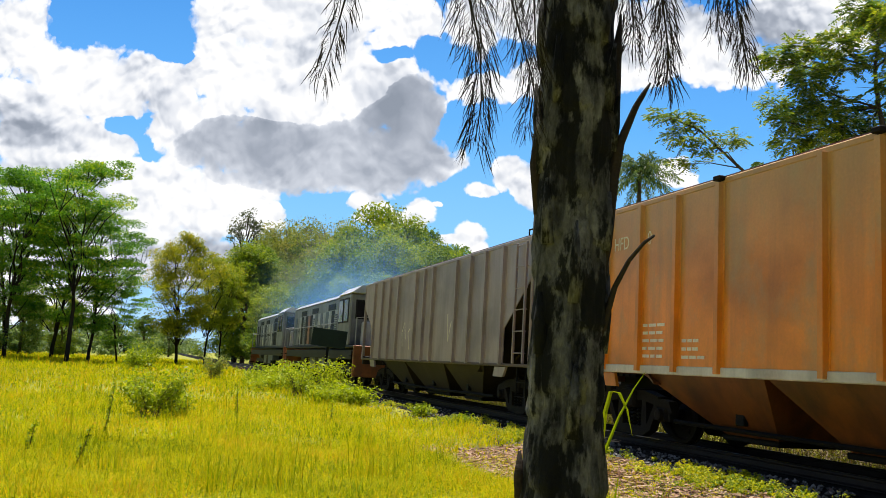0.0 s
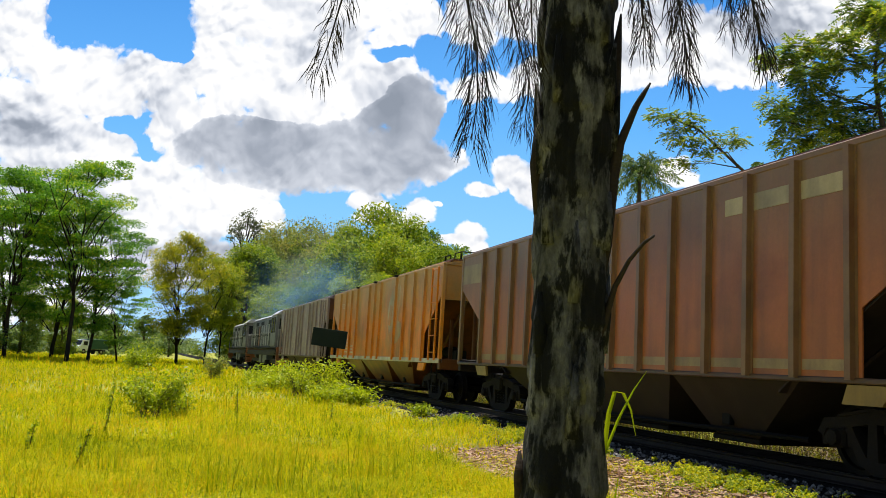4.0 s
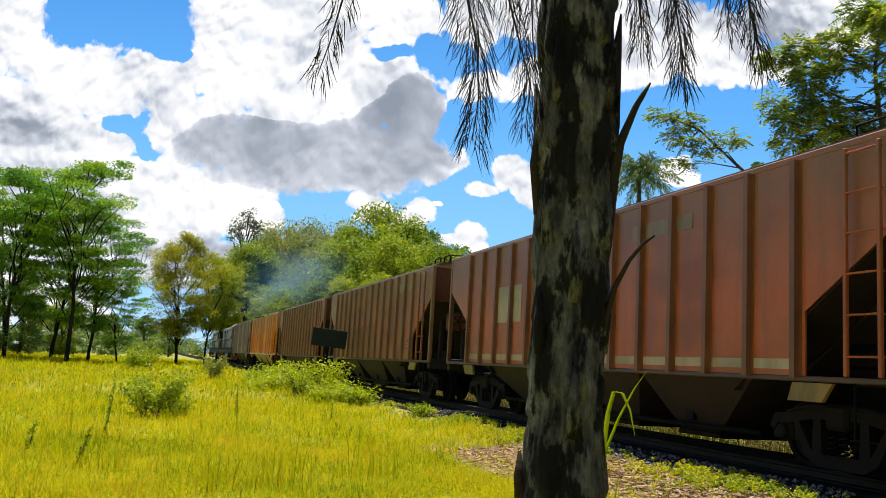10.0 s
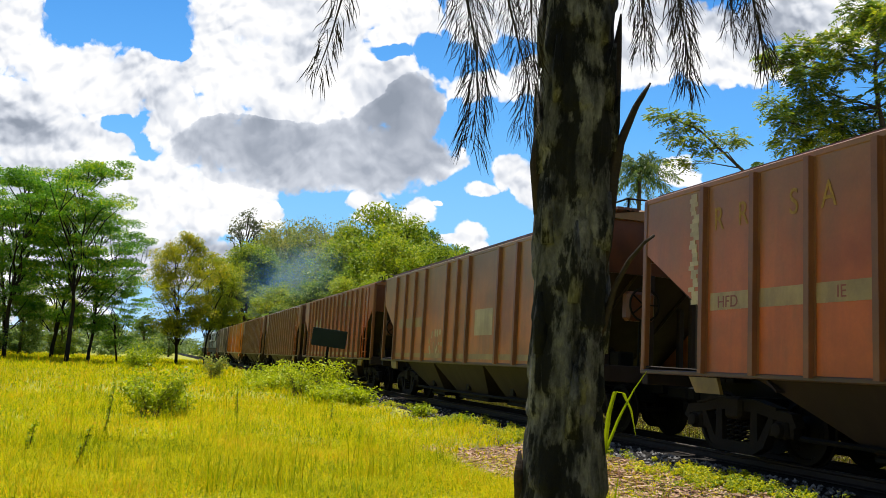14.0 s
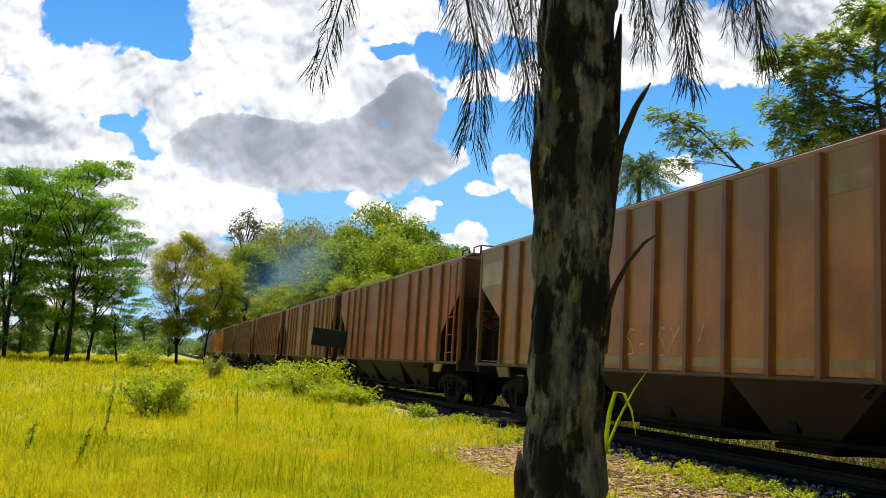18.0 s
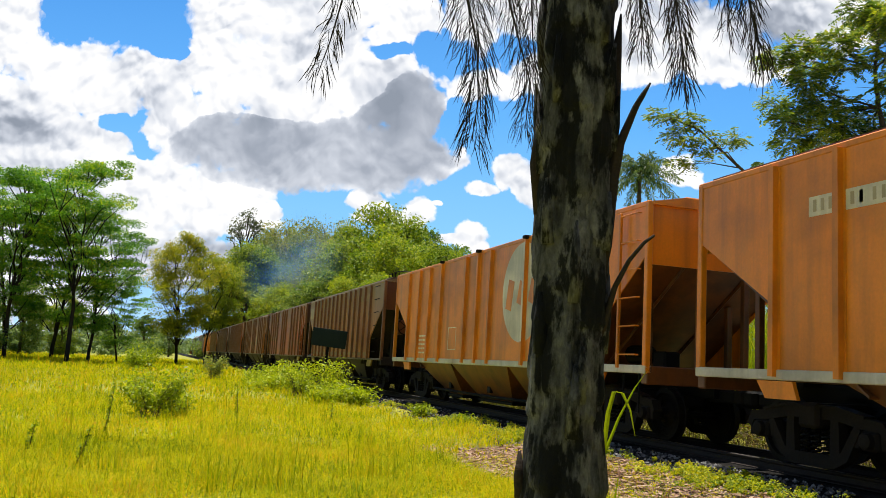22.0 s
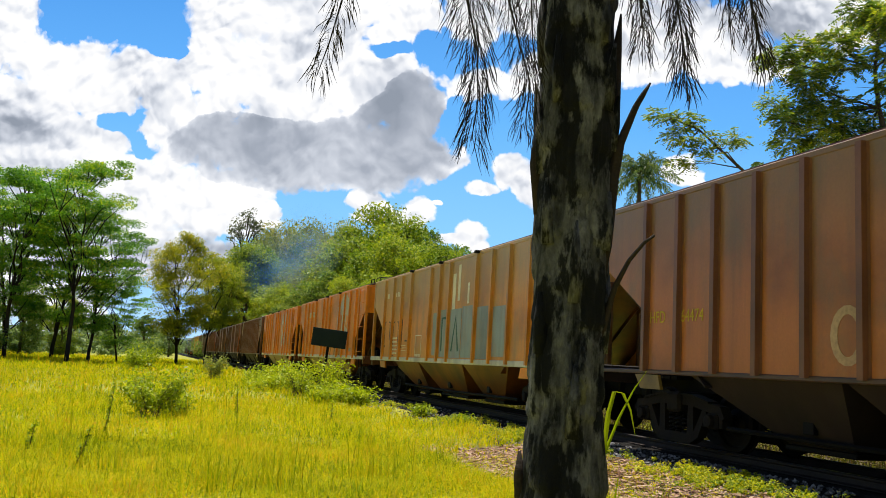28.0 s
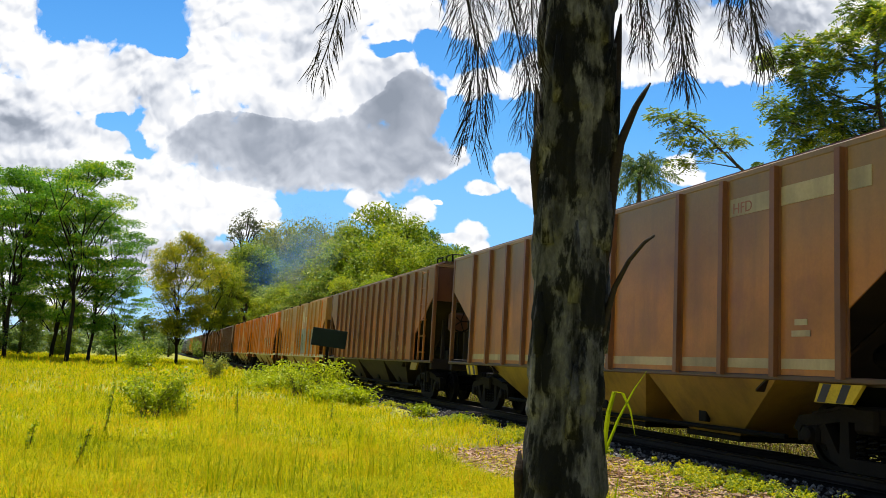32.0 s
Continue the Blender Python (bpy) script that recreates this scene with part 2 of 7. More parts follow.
# ---- backdrop: deep blue sky with a bank of cumulus, far beyond everything ----
def cloud_backdrop():
    dist = 2600.0
    me = Mesh()
    w, h0, h1, n = 3400, -120, 2600, 24
    vs = [(w * (2 * i / n - 1), 0, h0 + (h1 - h0) * j) for j in (0, 1) for i in range(n + 1)]
    me.add(vs, [(i, i + 1, i + n + 2, i + n + 1) for i in range(n)])
    m, nt, b = nodes_of("cloudy_sky")
    nt.nodes.remove(b)
    out = nt.nodes["Material Output"]
    tc = nt.nodes.new("ShaderNodeTexCoord")

    def vmath(op, a, bb=None, c=None):
        x = nt.nodes.new("ShaderNodeVectorMath")
        x.operation = op
        for i, val in enumerate((a, bb, c)):
            if val is None:
                continue
            if isinstance(val, tuple):
                x.inputs[i].default_value = val
            else:
                nt.links.new(val, x.inputs[i])
        return x.outputs[1] if op == "LENGTH" else x.outputs[0]

    def fmath(op, a, bb=0.0, c=None, clamp=False):
        x = nt.nodes.new("ShaderNodeMath")
        x.operation, x.use_clamp = op, clamp
        for i, val in enumerate((a, bb, c)):
            if val is None:
                continue
            if isinstance(val, (int, float)):
                x.inputs[i].default_value = val
            else:
                nt.links.new(val, x.inputs[i])
        return x.outputs[0]

    # position in kilometres across (x) and up (z), with the cloud edges puffed out by noise
    p = vmath("MULTIPLY", tc.outputs["Object"], (0.001, 0.0, 0.001))

    def warp(vec, scale, amount, detail=3.0):
        t = nt.nodes.new("ShaderNodeTexNoise")
        t.inputs["Scale"].default_value = scale
        t.inputs["Detail"].default_value = detail
        t.inputs["Roughness"].default_value = 0.6
        nt.links.new(vec, t.inputs["Vector"])
        d = vmath("SUBTRACT", t.outputs["Color"], (0.5, 0.5, 0.5))
        return vmath("MULTIPLY_ADD", d, (amount, 0.0, amount), vec)

    def billow_of(vec, scale, detail=2.0, rough=0.55):
        """Rounded heads with creases between them, 1 at a head's middle."""
        t = nt.nodes.new("ShaderNodeTexVoronoi")
        t.feature = "SMOOTH_F1"
        t.inputs["Scale"].default_value, t.inputs["Detail"].default_value = scale, detail
        t.inputs["Roughness"].default_value, t.inputs["Smoothness"].default_value = rough, 0.35
        nt.links.new(vec, t.inputs["Vector"])
        return fmath("MULTIPLY_ADD", t.outputs["Distance"], -1.5, 1.0)

    q = warp(warp(p, 3.0, 0.13, 2), 11.0, 0.05, 5)

    def field(blobs, vec, k=0.18):
        total = None
        for x, z, rx, rz in blobs:
            s = (1 / rx, 1.0, 1 / rz)
            r = vmath("LENGTH", vmath("MULTIPLY_ADD", vec, s, (-x / rx, 0.0, -z / rz)))
            d = fmath("SUBTRACT", 1.0, r)
            if total is None:
                total = d
            else:
                x2 = nt.nodes.new("ShaderNodeMath")
                x2.operation = "SMOOTH_MAX"
                nt.links.new(total, x2.inputs[0])
                nt.links.new(d, x2.inputs[1])
                x2.inputs[2].default_value = k
                total = x2.outputs[0]
        return total

    bank = [(-1.394, 0.958, 0.159, 0.166), (-1.224, 0.876, 0.211, 0.146), (-1.285, 0.654, 0.209, 0.215), (-1.055, 0.795, 0.175, 0.136), (-0.938, 0.857, 0.123, 0.11), (-0.878, 0.787, 0.105, 0.109), (-1.14, 0.609, 0.191, 0.142), (-1.257, 0.424, 0.275, 0.157), (-1.048, 0.419, 0.206, 0.157), (-0.863, 0.465, 0.155, 0.132), (-0.704, 0.439, 0.189, 0.105), (-0.814, 0.673, 0.108, 0.152), (-0.9, 0.691, 0.063, 0.072), (-0.963, 0.562, 0.069, 0.053), (-0.849, 0.581, 0.076, 0.06), (-0.87, 0.706, 0.052, 0.072), (-1.096, 0.608, 0.076, 0.071), (-0.676, 0.503, 0.19, 0.088), (-0.972, 0.512, 0.155, 0.097), (-0.574, 0.438, 0.095, 0.07), (-1.163, 0.221, 0.34, 0.188), (-0.828, 0.292, 0.273, 0.121)]
    heap = [(-0.775, 0.996, 0.124, 0.204), (-0.639, 1.079, 0.214, 0.149), (-0.658, 0.892, 0.229, 0.147), (-0.438, 1.017, 0.213, 0.167), (-0.459, 0.831, 0.264, 0.146), (-0.269, 0.897, 0.159, 0.128), (-0.176, 0.829, 0.158, 0.164), (-0.101, 0.761, 0.114, 0.145), (-0.728, 0.687, 0.122, 0.162), (-0.582, 0.624, 0.243, 0.125), (-0.518, 0.691, 0.192, 0.081), (-0.414, 0.715, 0.157, 0.072), (-0.337, 0.621, 0.296, 0.107), (-0.129, 0.651, 0.157, 0.089), (-0.006, 0.637, 0.07, 0.046), (-0.338, 1.117, 0.25, 0.094), (-0.207, 1.031, 0.089, 0.074), (-0.112, 1.083, 0.107, 0.112)]
    high = [(0.14, 0.885, 0.159, 0.059), (0.28, 0.912, 0.142, 0.073), (0.035, 0.86, 0.071, 0.037), (0.058, 1.084, 0.125, 0.112), (0.272, 1.116, 0.197, 0.131), (0.524, 1.075, 0.214, 0.149), (0.756, 1.071, 0.268, 0.168), (0.616, 0.96, 0.16, 0.074), (0.882, 1.004, 0.214, 0.093), (1.15, 1.17, 0.288, 0.151)]
    puffs = [(-0.231, 0.481, 0.069, 0.053), (-0.168, 0.453, 0.069, 0.039), (-0.092, 0.472, 0.069, 0.067), (-0.037, 0.51, 0.024, 0.016), (0.104, 0.553, 0.059, 0.03), (0.197, 0.608, 0.073, 0.061), (0.251, 0.567, 0.07, 0.071), (0.296, 0.534, 0.069, 0.046), (0.077, 0.406, 0.062, 0.045), (0.018, 0.377, 0.062, 0.024), (0.104, 0.378, 0.045, 0.024), (0.703, 0.638, 0.07, 0.064), (0.747, 0.614, 0.044, 0.036), (-0.533, 0.458, 0.052, 0.039)]
    holes = [(-1.098, 1.023, 0.195, 0.074), (-0.952, 0.985, 0.097, 0.052), (-0.893, 0.937, 0.053, 0.018), (-1.227, 1.053, 0.089, 0.052), (-1.028, 0.702, 0.042, 0.031), (-0.95, 0.629, 0.024, 0.036), (-0.203, 0.971, 0.057, 0.022), (-0.377, 0.466, 0.104, 0.023), (0.019, 0.759, 0.035, 0.09), (-0.079, 0.983, 0.053, 0.037)]
    shade = [(-0.669, 0.622, 0.174, 0.1), (-0.476, 0.612, 0.243, 0.1), (-0.302, 0.623, 0.226, 0.107), (-0.165, 0.67, 0.166, 0.134), (-0.105, 0.77, 0.102, 0.116)]
    grey = [(-1.34, 0.677, 0.157, 0.126, 0.7), (-1.263, 0.477, 0.241, 0.158, 0.55), (-1.071, 0.461, 0.155, 0.088, 0.3), (-1.196, 0.641, 0.104, 0.089, 0.25), (-0.828, 0.292, 0.222, 0.076, 0.75), (-0.607, 0.322, 0.154, 0.069, 0.6), (-1.008, 0.369, 0.103, 0.052, 0.25), (-0.489, 0.986, 0.106, 0.074, 0.35), (-0.192, 0.81, 0.105, 0.127, 0.4), (-0.593, 0.75, 0.07, 0.054, 0.3), (-0.349, 1.022, 0.089, 0.093, 0.25), (1.024, 1.143, 0.269, 0.169, 0.8), (0.701, 1.161, 0.197, 0.094, 0.45), (0.525, 1.02, 0.178, 0.056, 0.25), (0.26, 0.567, 0.087, 0.043, 0.3), (-0.081, 0.432, 0.069, 0.028, 0.3), (-0.849, 0.844, 0.07, 0.091, 0.35), (0.128, 1.126, 0.125, 0.075, 0.3), (-0.929, 0.766, 0.088, 0.072, 0.3)]
    heads = billow_of(q, 9.0, 3.0, 0.6)
    dens = field(bank + heap + high + puffs, q, 0.06)
    gaps = field(holes, q, 0.05)
    fine = nt.nodes.new("ShaderNodeTexNoise")
    fine.inputs["Scale"].default_value, fine.inputs["Detail"].default_value = 16.0, 11.0
    fine.inputs["Roughness"].default_value = 0.62
    nt.links.new(p, fine.inputs["Vector"])
    rag = fmath("ADD", fmath("MULTIPLY_ADD", fine.outputs["Fac"], 0.34, -0.17), fmath("MULTIPLY_ADD", heads, 0.30, 0.15))
    cover = fmath("ADD", fmath("MINIMUM", dens, fmath("MULTIPLY", gaps, -0.9)), rag)
    alpha = ramp(nt, cover, [(0.0, (0, 0, 0)), (0.05, (0.3, 0.3, 0.3)), (0.12, (0.85, 0.85, 0.85)), (0.22, (1, 1, 1))])
    # the heads catch the light from above: compare each place with the one higher up
    q2 = warp(warp(p, 2.4, 0.14, 2), 9.0, 0.05, 4)
    up_step = (0.006, 0.0, 0.022)
    relief = None
    for scale, amount in ((5.0, 0.40), (12.0, 0.16)):
        here, above = billow_of(q2, scale), billow_of(vmath("ADD", q2, up_step), scale)
        d = fmath("MULTIPLY", fmath("SUBTRACT", above, here), amount * scale / 5.0)
        relief = d if relief is None else fmath("ADD", relief, d)
    thick = fmath("MULTIPLY_ADD", noise_tex(nt, 3.6, 5, vec=q2, rough=0.55), 1.0, -0.40)
    for x, z, rx, rz, w in grey:
        r = vmath("LENGTH", vmath("MULTIPLY_ADD", q2, (1 / rx, 1.0, 1 / rz), (-x / rx, 0.0, -z / rz)))
        thick = fmath("ADD", thick, fmath("MULTIPLY", fmath("SUBTRACT", 1.0, r, clamp=True), w * 1.1))
    # the flat grey underside of the great heap: crisp where white heads overhang it, paler towards its lower rim
    zone = fmath("ADD", field(shade, q, 0.12), fmath("MULTIPLY_ADD", heads, -0.14, 0.0))
    sep = nt.nodes.new("ShaderNodeSeparateXYZ")
    nt.links.new(q2, sep.inputs[0])
    rise = fmath("MULTIPLY_ADD", sep.outputs["Z"], 3.4, -1.62, clamp=True)
    under = fmath("MULTIPLY", ramp(nt, zone, [(0.0, (0, 0, 0)), (0.06, (0.6, 0.6, 0.6)), (0.22, (0.9, 0.9, 0.9)), (0.5, (1, 1, 1))]), fmath("MULTIPLY_ADD", rise, 0.30, 0.36))
    calm = fmath("MULTIPLY_ADD", under, -1.15, 1.0, clamp=True)
    thick = fmath("ADD", fmath("ADD", thick, fmath("MULTIPLY", relief, calm)), under)
    tone = ramp(nt, thick, [(0.0, (1.06, 1.06, 1.07)), (0.12, (0.98, 0.985, 1.0)), (0.28, (0.84, 0.865, 0.92)), (0.48, (0.63, 0.67, 0.75)), (0.75, (0.40, 0.44, 0.52)), (1.0, (0.29, 0.33, 0.40))])
    up = nt.nodes.new("ShaderNodeSeparateXYZ")
    nt.links.new(p, up.inputs[0])
    blue = ramp(nt, fmath("MULTIPLY", up.outputs["Z"], 0.72), [(0.0, (0.54, 0.82, 1.1)), (0.22, (0.31, 0.69, 1.12)), (0.55, (0.15, 0.49, 1.04)), (1.0, (0.06, 0.28, 0.78))])
    col = mixc(nt, alpha, blue, tone)
    em = nt.nodes.new("ShaderNodeEmission")
    nt.links.new(col, em.inputs[0])
    em.inputs[1].default_value = 0.70
    nt.links.new(em.outputs[0], out.inputs[0])
    ob = link("backdrop", me.data("backdrop"), m)
    a = radians(18.14)
    ob.matrix_basis = pose(dist * math.sin(a), dist * math.cos(a), 0, 0, 0, -18.14)
    tagged(ob, "deep blue midday sky filled with white and grey cumulus", "sky", kind="structure")
    return ob


backdrop = cloud_backdrop()


# ---- ground: one sheet to the horizon, with the track bed on it ----
TRACK_X, GROUND_Z = 8.4, -0.42


def ground_z(x, y):
    x, y = np.asarray(x, float), np.asarray(y, float)
    z = GROUND_Z + 0.05 * np.sin(x * 0.31 + 1.0) * np.sin(y * 0.23) + 0.02 * np.sin(x * 1.3) * np.cos(y * 1.1)
    bank = np.clip((x - 11.2) / 3.5, 0, 1) * np.clip((70 - np.hypot(x - 20, y - 20) * 0.6) / 50, 0, 1)
    z = z + 0.55 * bank
    # the low berm that carries the track
    z = z + 0.21 * np.clip((x - 5.4) / 1.5, 0, 1) * np.clip(11.4 - x, 0, 1)
    return z


def build_ground():
    xs = np.concatenate([np.linspace(-3000, -60, 14), np.linspace(-50, 60, 111), np.linspace(70, 3000, 14)])
    ys = np.concatenate([np.linspace(-3000, -30, 14), np.linspace(-20, 130, 151), np.linspace(140, 3000, 16)])
    X, Y = np.meshgrid(xs, ys)
    Z = ground_z(X, Y)
    n, m = X.shape
    idx = np.arange(n * m).reshape(n, m)
    quads = np.stack([idx[:-1, :-1], idx[:-1, 1:], idx[1:, 1:], idx[1:, :-1]], -1).reshape(-1, 4)
    me = fast_mesh("ground", np.stack([X, Y, Z], -1).reshape(-1, 3), quads)
    mat, nt, b = nodes_of("meadow_soil")
    big = noise_tex(nt, 0.35, 5)
    fine = noise_tex(nt, 9, 6)
    c1 = ramp(nt, big, [(0.3, (0.22, 0.25, 0.012)), (0.55, (0.31, 0.30, 0.015)), (0.75, (0.35, 0.27, 0.045))])
    c2 = ramp(nt, fine, [(0.3, (0.10, 0.12, 0.012)), (0.55, (0.26, 0.26, 0.02)), (0.8, (0.36, 0.28, 0.09))])
    turf = mixc(nt, 0.5, c1, c2)
    # trodden bare earth beside the track, near the palm
    soil = ramp(nt, fine, [(0.3, (0.05, 0.032, 0.02)), (0.6, (0.13, 0.085, 0.052)), (0.85, (0.22, 0.15, 0.095))])
    tc = nt.nodes.new("ShaderNodeTexCoord")
    sp = nt.nodes.new("ShaderNodeSeparateXYZ")
    nt.links.new(tc.outputs["Object"], sp.inputs[0])
    def edge(sock, lo, hi):
        w = nt.nodes.new("ShaderNodeMath")
        w.operation = "MULTIPLY_ADD"
        w.inputs[1].default_value = 2.4
        nt.links.new(big, w.inputs[0])
        nt.links.new(sock, w.inputs[2])
        mr = nt.nodes.new("ShaderNodeMapRange")
        mr.interpolation_type = "SMOOTHSTEP"
        mr.inputs["From Min"].default_value, mr.inputs["From Max"].default_value = lo, hi
        nt.links.new(w.outputs[0], mr.inputs["Value"])
        return mr.outputs[0]
    near = edge(sp.outputs["X"], 5.0, 6.2)
    away = edge(sp.outputs["Y"], 17.5, 14.0)
    both = nt.nodes.new("ShaderNodeMath")
    both.operation = "MULTIPLY"
    nt.links.new(near, both.inputs[0])
    nt.links.new(away, both.inputs[1])
    nt.links.new(mixc(nt, both.outputs[0], turf, soil), b.inputs["Base Color"])
    b.inputs["Roughness"].default_value = 0.95
    bump(nt, b, fine, 0.8, 0.05)
    tagged(link("ground", me, mat), "sunlit yellow-green meadow ground with dry patches", "ground", kind="structure")


build_ground()


def build_track():
    """Metre-gauge track: ballast bed, sleepers and two rails, straight into the distance."""
    y0, y1 = -200.0, 420.0
    bed, ny = Mesh(), 320
    prof = [(6.25, -0.44), (6.7, -0.235), (7.2, -0.15), (8.4, -0.14), (9.45, -0.16), (10.2, -0.36), (10.7, -0.5)]
    k = len(prof)
    vs, fs = [], []
    for j in range(ny + 1):
        y = y0 + (y1 - y0) * j / ny
        for i, (x, z) in enumerate(prof):
            wob = 0.12 * noise.noise((x * 3, y * 0.9, 2.0)) * (1 if i in (0, 1, 5, 6) else 0.2)
            vs.append((x + wob, y, z + 0.03 * noise.noise((x * 4, y * 2.1, 0.3))))
    for j in range(ny):
        for i in range(k - 1):
            a = j * k + i
            fs.append((a, a + 1, a + k + 1, a + k))
    bed.add(vs, fs)
    m, nt, b = nodes_of("shaded_ballast_gravel")
    vor = nt.nodes.new("ShaderNodeTexVoronoi")
    vor.inputs["Scale"].default_value = 17.0
    tc = nt.nodes.new("ShaderNodeTexCoord")
    nt.links.new(tc.outputs["Object"], vor.inputs["Vector"])
    # stone tones near black: the train's shade is put into the gravel colour
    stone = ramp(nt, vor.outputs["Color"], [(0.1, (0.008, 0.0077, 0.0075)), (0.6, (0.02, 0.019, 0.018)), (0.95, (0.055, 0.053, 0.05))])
    dirt_shade = noise_tex(nt, 0.8, 5)
    c = mixc(nt, ramp(nt, dirt_shade, [(0.3, (0.25, 0.25, 0.25)), (0.6, (0.9, 0.9, 0.9))]), stone, (0.012, 0.010, 0.008))
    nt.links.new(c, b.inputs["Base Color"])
    b.inputs["Roughness"].default_value = 0.95
    b.inputs["Specular IOR Level"].default_value = 0.08
    bump(nt, b, vor.outputs["Distance"], 1.0, 0.04)
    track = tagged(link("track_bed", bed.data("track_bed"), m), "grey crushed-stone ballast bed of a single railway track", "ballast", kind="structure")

    for gx in (-0.5, 0.5):
        r = Mesh()
        cx = TRACK_X + gx + (-0.035 if gx < 0 else 0.035)
        sec = [(-0.065, -0.14), (0.065, -0.14), (0.065, -0.128), (0.012, -0.11), (0.010, -0.045), (0.034, -0.032), (0.036, -0.006), (0.026, 0.0), (-0.026, 0.0), (-0.036, -0.006), (-0.034, -0.032), (-0.010, -0.045), (-0.012, -0.11), (-0.065, -0.128)]
        r.slab([(cx + a, c) for a, c in sec], 1, y0, y1)
        ob = tagged(link("rail", r.data("rail"), RAIL_STEEL), "rusty brown steel rail with a worn shiny head", "rail", group="rails of the track", kind="structure")
        part("rail_head", Mesh().slab([(cx - 0.022, 0.0005), (cx + 0.022, 0.0005), (cx + 0.020, 0.003), (cx - 0.020, 0.003)], 1, y0, y1), RAIL_HEAD, ob, "worn shiny running surface")
    sl = Mesh()
    sl.box(-1.0, 1.0, -0.11, 0.11, -0.30, -0.142, 0.012)
    me = sl.data("sleeper")
    me.materials.append(WOOD_SLEEPER)
    for j in range(-20, 180):
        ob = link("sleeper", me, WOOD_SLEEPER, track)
        ob.matrix_basis = pose(TRACK_X + random.uniform(-0.03, 0.03), j * 0.62 + random.uniform(-0.03, 0.03), random.uniform(-0.008, 0.004), 0, 0, random.uniform(-1.5, 1.5))
    far = Mesh()
    for j in list(range(180, 620)) + list(range(-300, -20)):
        far.box(TRACK_X - 1, TRACK_X + 1, j * 0.62 - 0.11, j * 0.62 + 0.11, -0.30, -0.142)
    tagged(link("sleeper_row", far.data("sleeper_row"), WOOD_SLEEPER, track), kind="stuff")


RAIL_HEAD = plain("polished_rail_head", (0.20, 0.18, 0.16), 0.4, 0.85, 0.25, 9, 0.05)
RAIL_STEEL = plain("rail_steel", (0.03, 0.022, 0.018), 0.6, 0.4, 0.35, 9)
build_track()


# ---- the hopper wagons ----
# grimy paints darkened so the shade below the body sits in their colour
SHADED_GRIME_BROWN = car_paint("shaded_grimy_brown_underframe_paint", (0.017, 0.008, 0.004), 0.4, 0.2, rust_colour=(0.010, 0.0065, 0.0045), rough=0.75)
SHADED_GRIME_ORANGE = car_paint("shaded_grimy_orange_underframe_paint", (0.17, 0.055, 0.009), 0.7, 0.2, rust_colour=(0.045, 0.018, 0.008))
CAR_L, CAR_H, HALF_W, SILL_Z, PITCH = 14.4, 3.68, 1.4, 1.06, 15.75
CACHE = {}


def cached(name_key, maker, smooth=False):
    """Mesh data shared by alike pieces of wagons of one length."""
    key = (name_key if isinstance(name_key, tuple) else (name_key,)) + (CAR_L,)
    if key not in CACHE:
        CACHE[key] = maker().data(key[0], smooth)
    return CACHE[key]


def rib_places(kind):
    if kind == "wide":
        return [-y for y in (1.56, 2.6, 3.56, 4.55, 6.42, 7.24, 8.03, 9.93, 10.93, 11.93, 12.98)]
    return [-(1.52 + 0.842 * i) for i in range(14)]


REAR_BAY = 1.42


def side_sheet(sign):
    m = Mesh()
    x0, x1 = sorted((sign * (HALF_W - 0.02), sign * HALF_W))
    L = CAR_L
    poly = [(-0.05, CAR_H), (-0.05, 2.86), (-1.45, 1.98), (-1.45, SILL_Z + 0.02), (-L + REAR_BAY, SILL_Z + 0.02), (-L + REAR_BAY, 1.84), (-L + 0.05, 2.86), (-L + 0.05, CAR_H)]
    return m.slab(poly, 0, x0, x1)


def rib_mesh():
    # pressed channel: flanges to the sheet, face proud
    m = Mesh()
    pr = [(-0.085, 0.007), (-0.05, 0.009), (-0.042, 0.075), (0.042, 0.075), (0.05, 0.009), (0.085, 0.007), (0.085, -0.012), (-0.085, -0.012)]
    z0, z1 = SILL_Z + 0.02, CAR_H - 0.05
    vs = [(-d, y, z) for z in (z0, z1) for y, d in pr]
    n = len(pr)
    fs = [tuple(range(n)), tuple(range(2 * n - 1, n - 1, -1))] + [(i, (i + 1) % n, n + (i + 1) % n, n + i) for i in range(n)]
    return m.add(vs, fs)


def slope_sheet(front):
    m = Mesh()
    w = HALF_W - 0.03
    def Y(d):
        return -d if front else -CAR_L + d
    pts = [(0.12, 2.84), (2.55, 1.22), (2.95, 0.92)]
    vs = []
    for d, z in pts:
        vs += [(-w, Y(d), z), (w, Y(d), z), (w, Y(d) , z - 0.03), (-w, Y(d), z - 0.03)]
    fs = []
    for i in range(len(pts) - 1):
        a = i * 4
        for k in range(4):
            fs.append((a + k, a + (k + 1) % 4, a + 4 + (k + 1) % 4, a + 4 + k))
    fs += [(0, 1, 2, 3), (len(vs) - 4, len(vs) - 3, len(vs) - 2, len(vs) - 1)]
    return m.add(vs, fs)


def hopper_pocket(y0, y1, yb0, yb1, zb=0.27):
    """A discharge hopper below the sill, sides leaning in."""
    m = Mesh()
    w0, w1 = HALF_W - 0.05, 0.82
    vs = [(-w0, y0, SILL_Z), (w0, y0, SILL_Z), (w0, y1, SILL_Z), (-w0, y1, SILL_Z), (-w1, yb0, zb), (w1, yb0, zb), (w1, yb1, zb), (-w1, yb1, zb)]
    m.add(vs, [(0, 1, 2, 3), (7, 6, 5, 4), (0, 4, 5, 1), (1, 5, 6, 2), (2, 6, 7, 3), (3, 7, 4, 0)])
    return m


